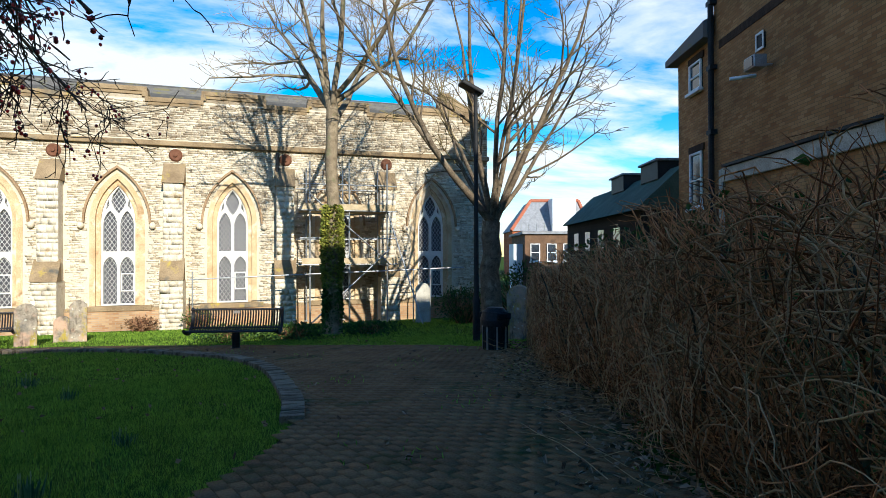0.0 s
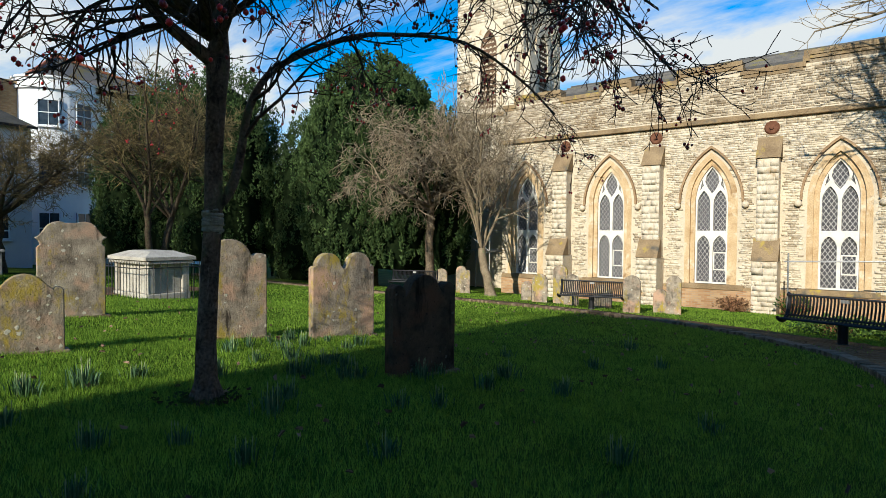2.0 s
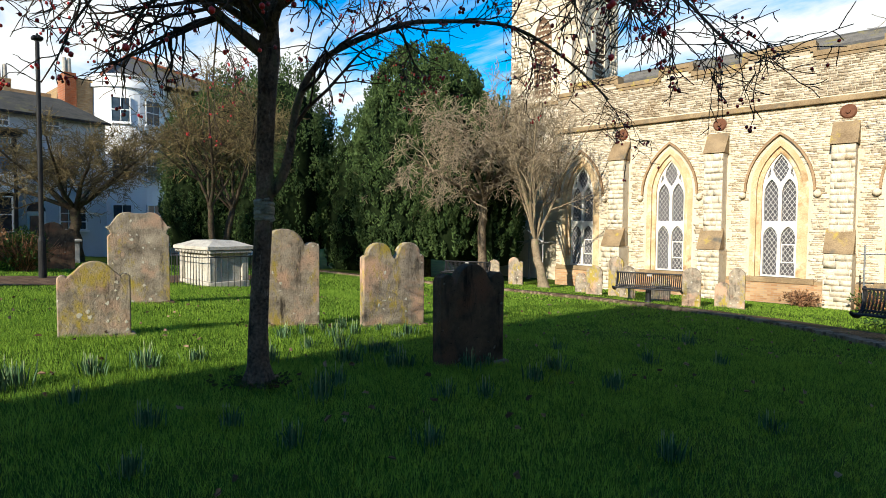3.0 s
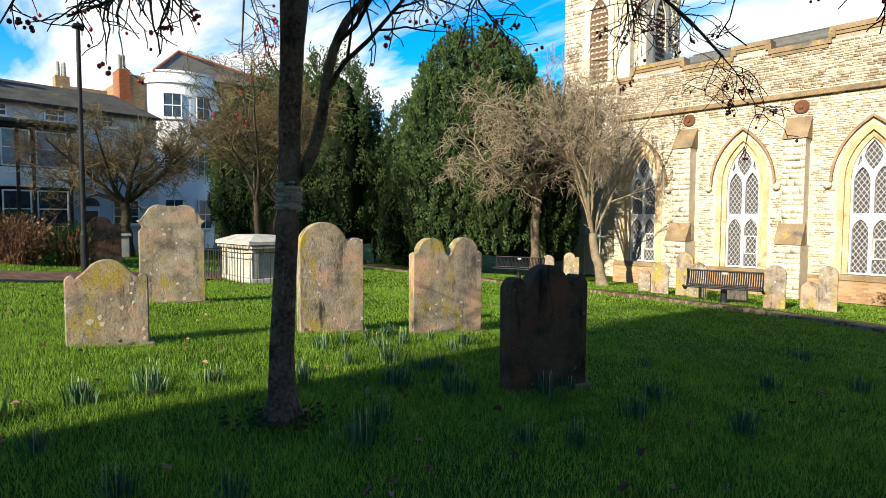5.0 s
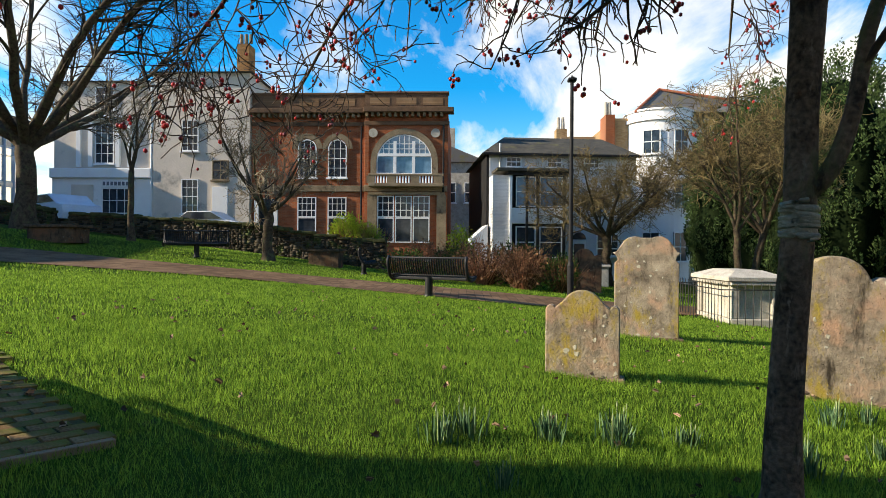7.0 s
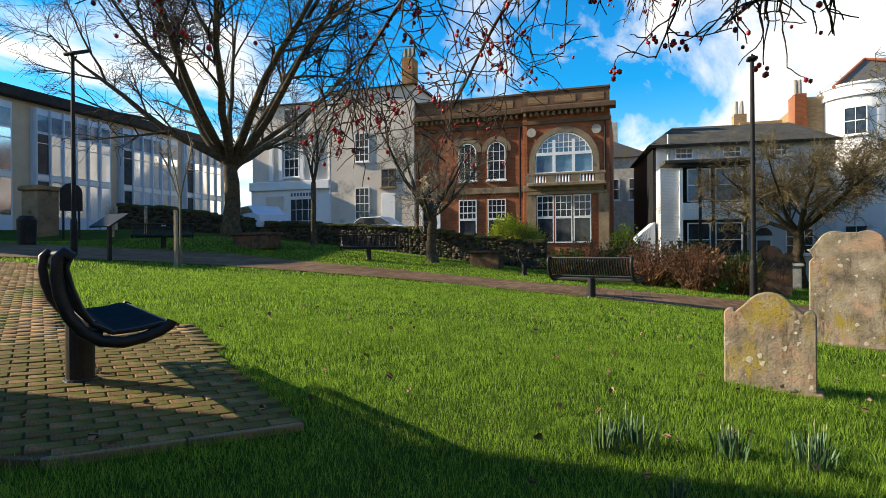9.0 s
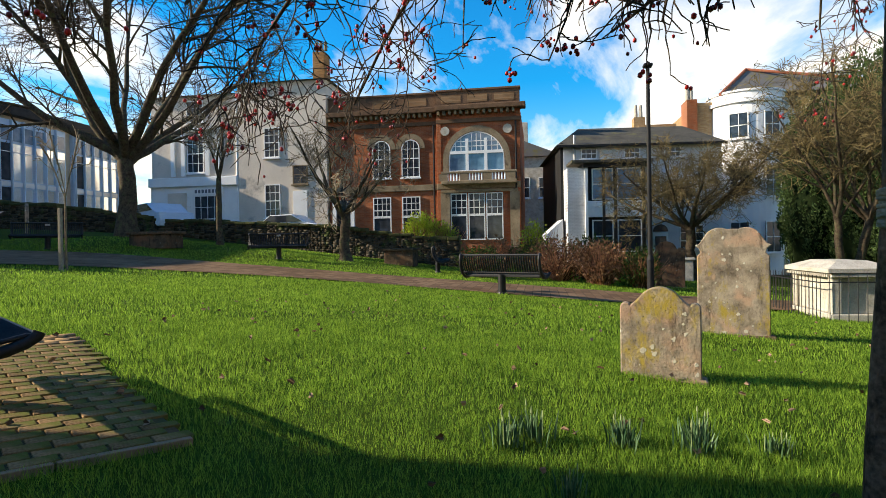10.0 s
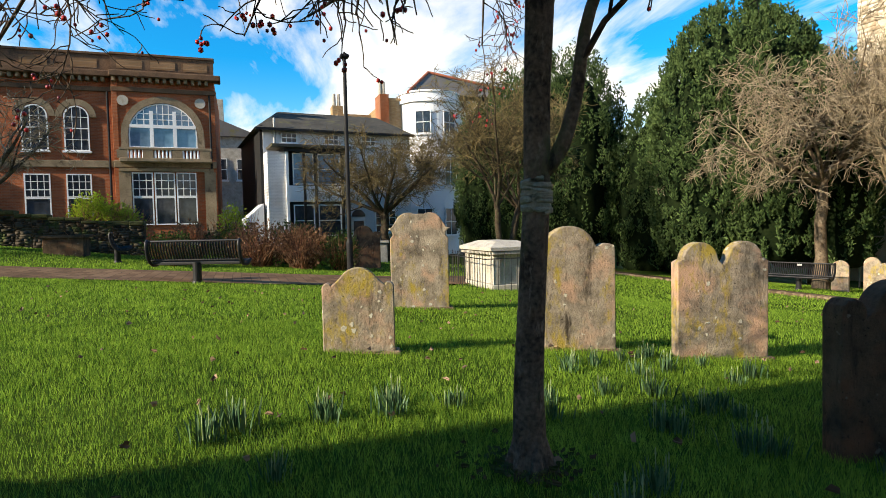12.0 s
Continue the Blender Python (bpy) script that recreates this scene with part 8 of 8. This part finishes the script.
grass()


def bulb_clump(seed):
    rs = np.random.RandomState(seed)
    t = thing("daffodil_clump", "clump of upright daffodil leaves in bud", "flower clump", (0, 0, 0), group="daffodil clumps")
    V, F = [], []
    for k in range(46):
        a, q = rs.uniform(0, math.tau), abs(rs.normal(0, 0.075))
        x, y = math.cos(a) * q, math.sin(a) * q * 0.8
        h, w, b = rs.uniform(0.07, 0.16), 0.006, rs.uniform(0, math.tau)
        dx, dy = math.cos(a) * rs.uniform(0, 0.06), math.sin(a) * rs.uniform(0, 0.06)
        i = len(V)
        c, s = math.cos(b) * w, math.sin(b) * w
        V += [(x - c, y - s, -0.02), (x + c, y + s, -0.02), (x + dx * 0.5 + c, y + dy * 0.5 + s, h * 0.6), (x + dx * 0.5 - c, y + dy * 0.5 - s, h * 0.6), (x + dx + c * 0.4, y + dy + s * 0.4, h), (x + dx - c * 0.4, y + dy - s * 0.4, h)]
        F += [(i, i + 1, i + 2, i + 3), (i + 3, i + 2, i + 4, i + 5)]
    tagged(raw("leaves", V, F, M_LILY, t), kind="stuff")
    bm = bmesh.new()
    for k in range(3):
        x, y, h = rs.uniform(-0.07, 0.07), rs.uniform(-0.06, 0.06), rs.uniform(0.12, 0.18)
        tube(bm, (x, y, 0), (x, y, h), 0.003, 0.003, 4)
        tube(bm, (x, y, h), (x, y, h + 0.04), 0.007, 0.002, 5)
    tagged(part("budding_growth", bm, M_BUD, t), kind="stuff")
    return t


CLUMPS = [(-5.32, 2.23), (-5.47, 2.69), (-5.37, 3.14), (-5.44, 4.35), (-4.65, 4.22), (-4.87, 4.75), (-5.35, 3.81), (-6.45, 4.68), (-6.53, 5.54), (-6.66, 6.34), (-4.13, 4.56), (-3.76, 5.02), (-3.76, 5.36), (-3.91, 3.55), (-3.66, 3.22), (-4.45, 1.88), (-3.93, 6.91), (-3.21, 5.74), (-3.06, 5.11), (-3.16, 4.02), (-2.96, 4.27), (-2.83, 7.02), (-2.45, 5.41), (-5.03, 1.56), (-5.18, 1.71), (-5.23, 2.22), (-5.24, 2.63), (-5.37, 3.07), (-2.29, 7.74), (-3.13, 9.13), (-3.33, 5.81), (-1.44, 4.01), (-1.19, 5.14), (-2.89, 2.50), (-3.43, 2.43), (-2.47, 3.12), (-3.03, 1.73), (-3.71, 2.06), (-4.92, 4.84), (-2.53, 5.57), (-6.17, 4.48), (-6.35, 4.87), (-6.51, 5.3), (-5.96, 5.07), (-6.04, 5.45), (-6.17, 5.97), (-5.34, 4.73), (-4.96, 5.0), (-4.7, 4.9), (-4.2, 4.45), (-4.55, 4.25), (-4.98, 3.64), (-5.7, 6.1), (-5.5, 5.7), (-6.6, 5.7)]
kinds = [bulb_clump(s) for s in (1, 2, 3)]
rng = random.Random(12)
for k, (x, y) in enumerate(CLUMPS):
    size = rng.uniform(0.6, 1.0)
    m = pose(x, y, ground_z(x, y), 0, 0, rng.uniform(0, 360)) @ Matrix.Scale(size, 4)
    if k < 3:
        kinds[k].matrix_basis = m
    else:
        c = copy_thing(kinds[k % 3], Matrix.Identity(4))
        c.matrix_basis = m
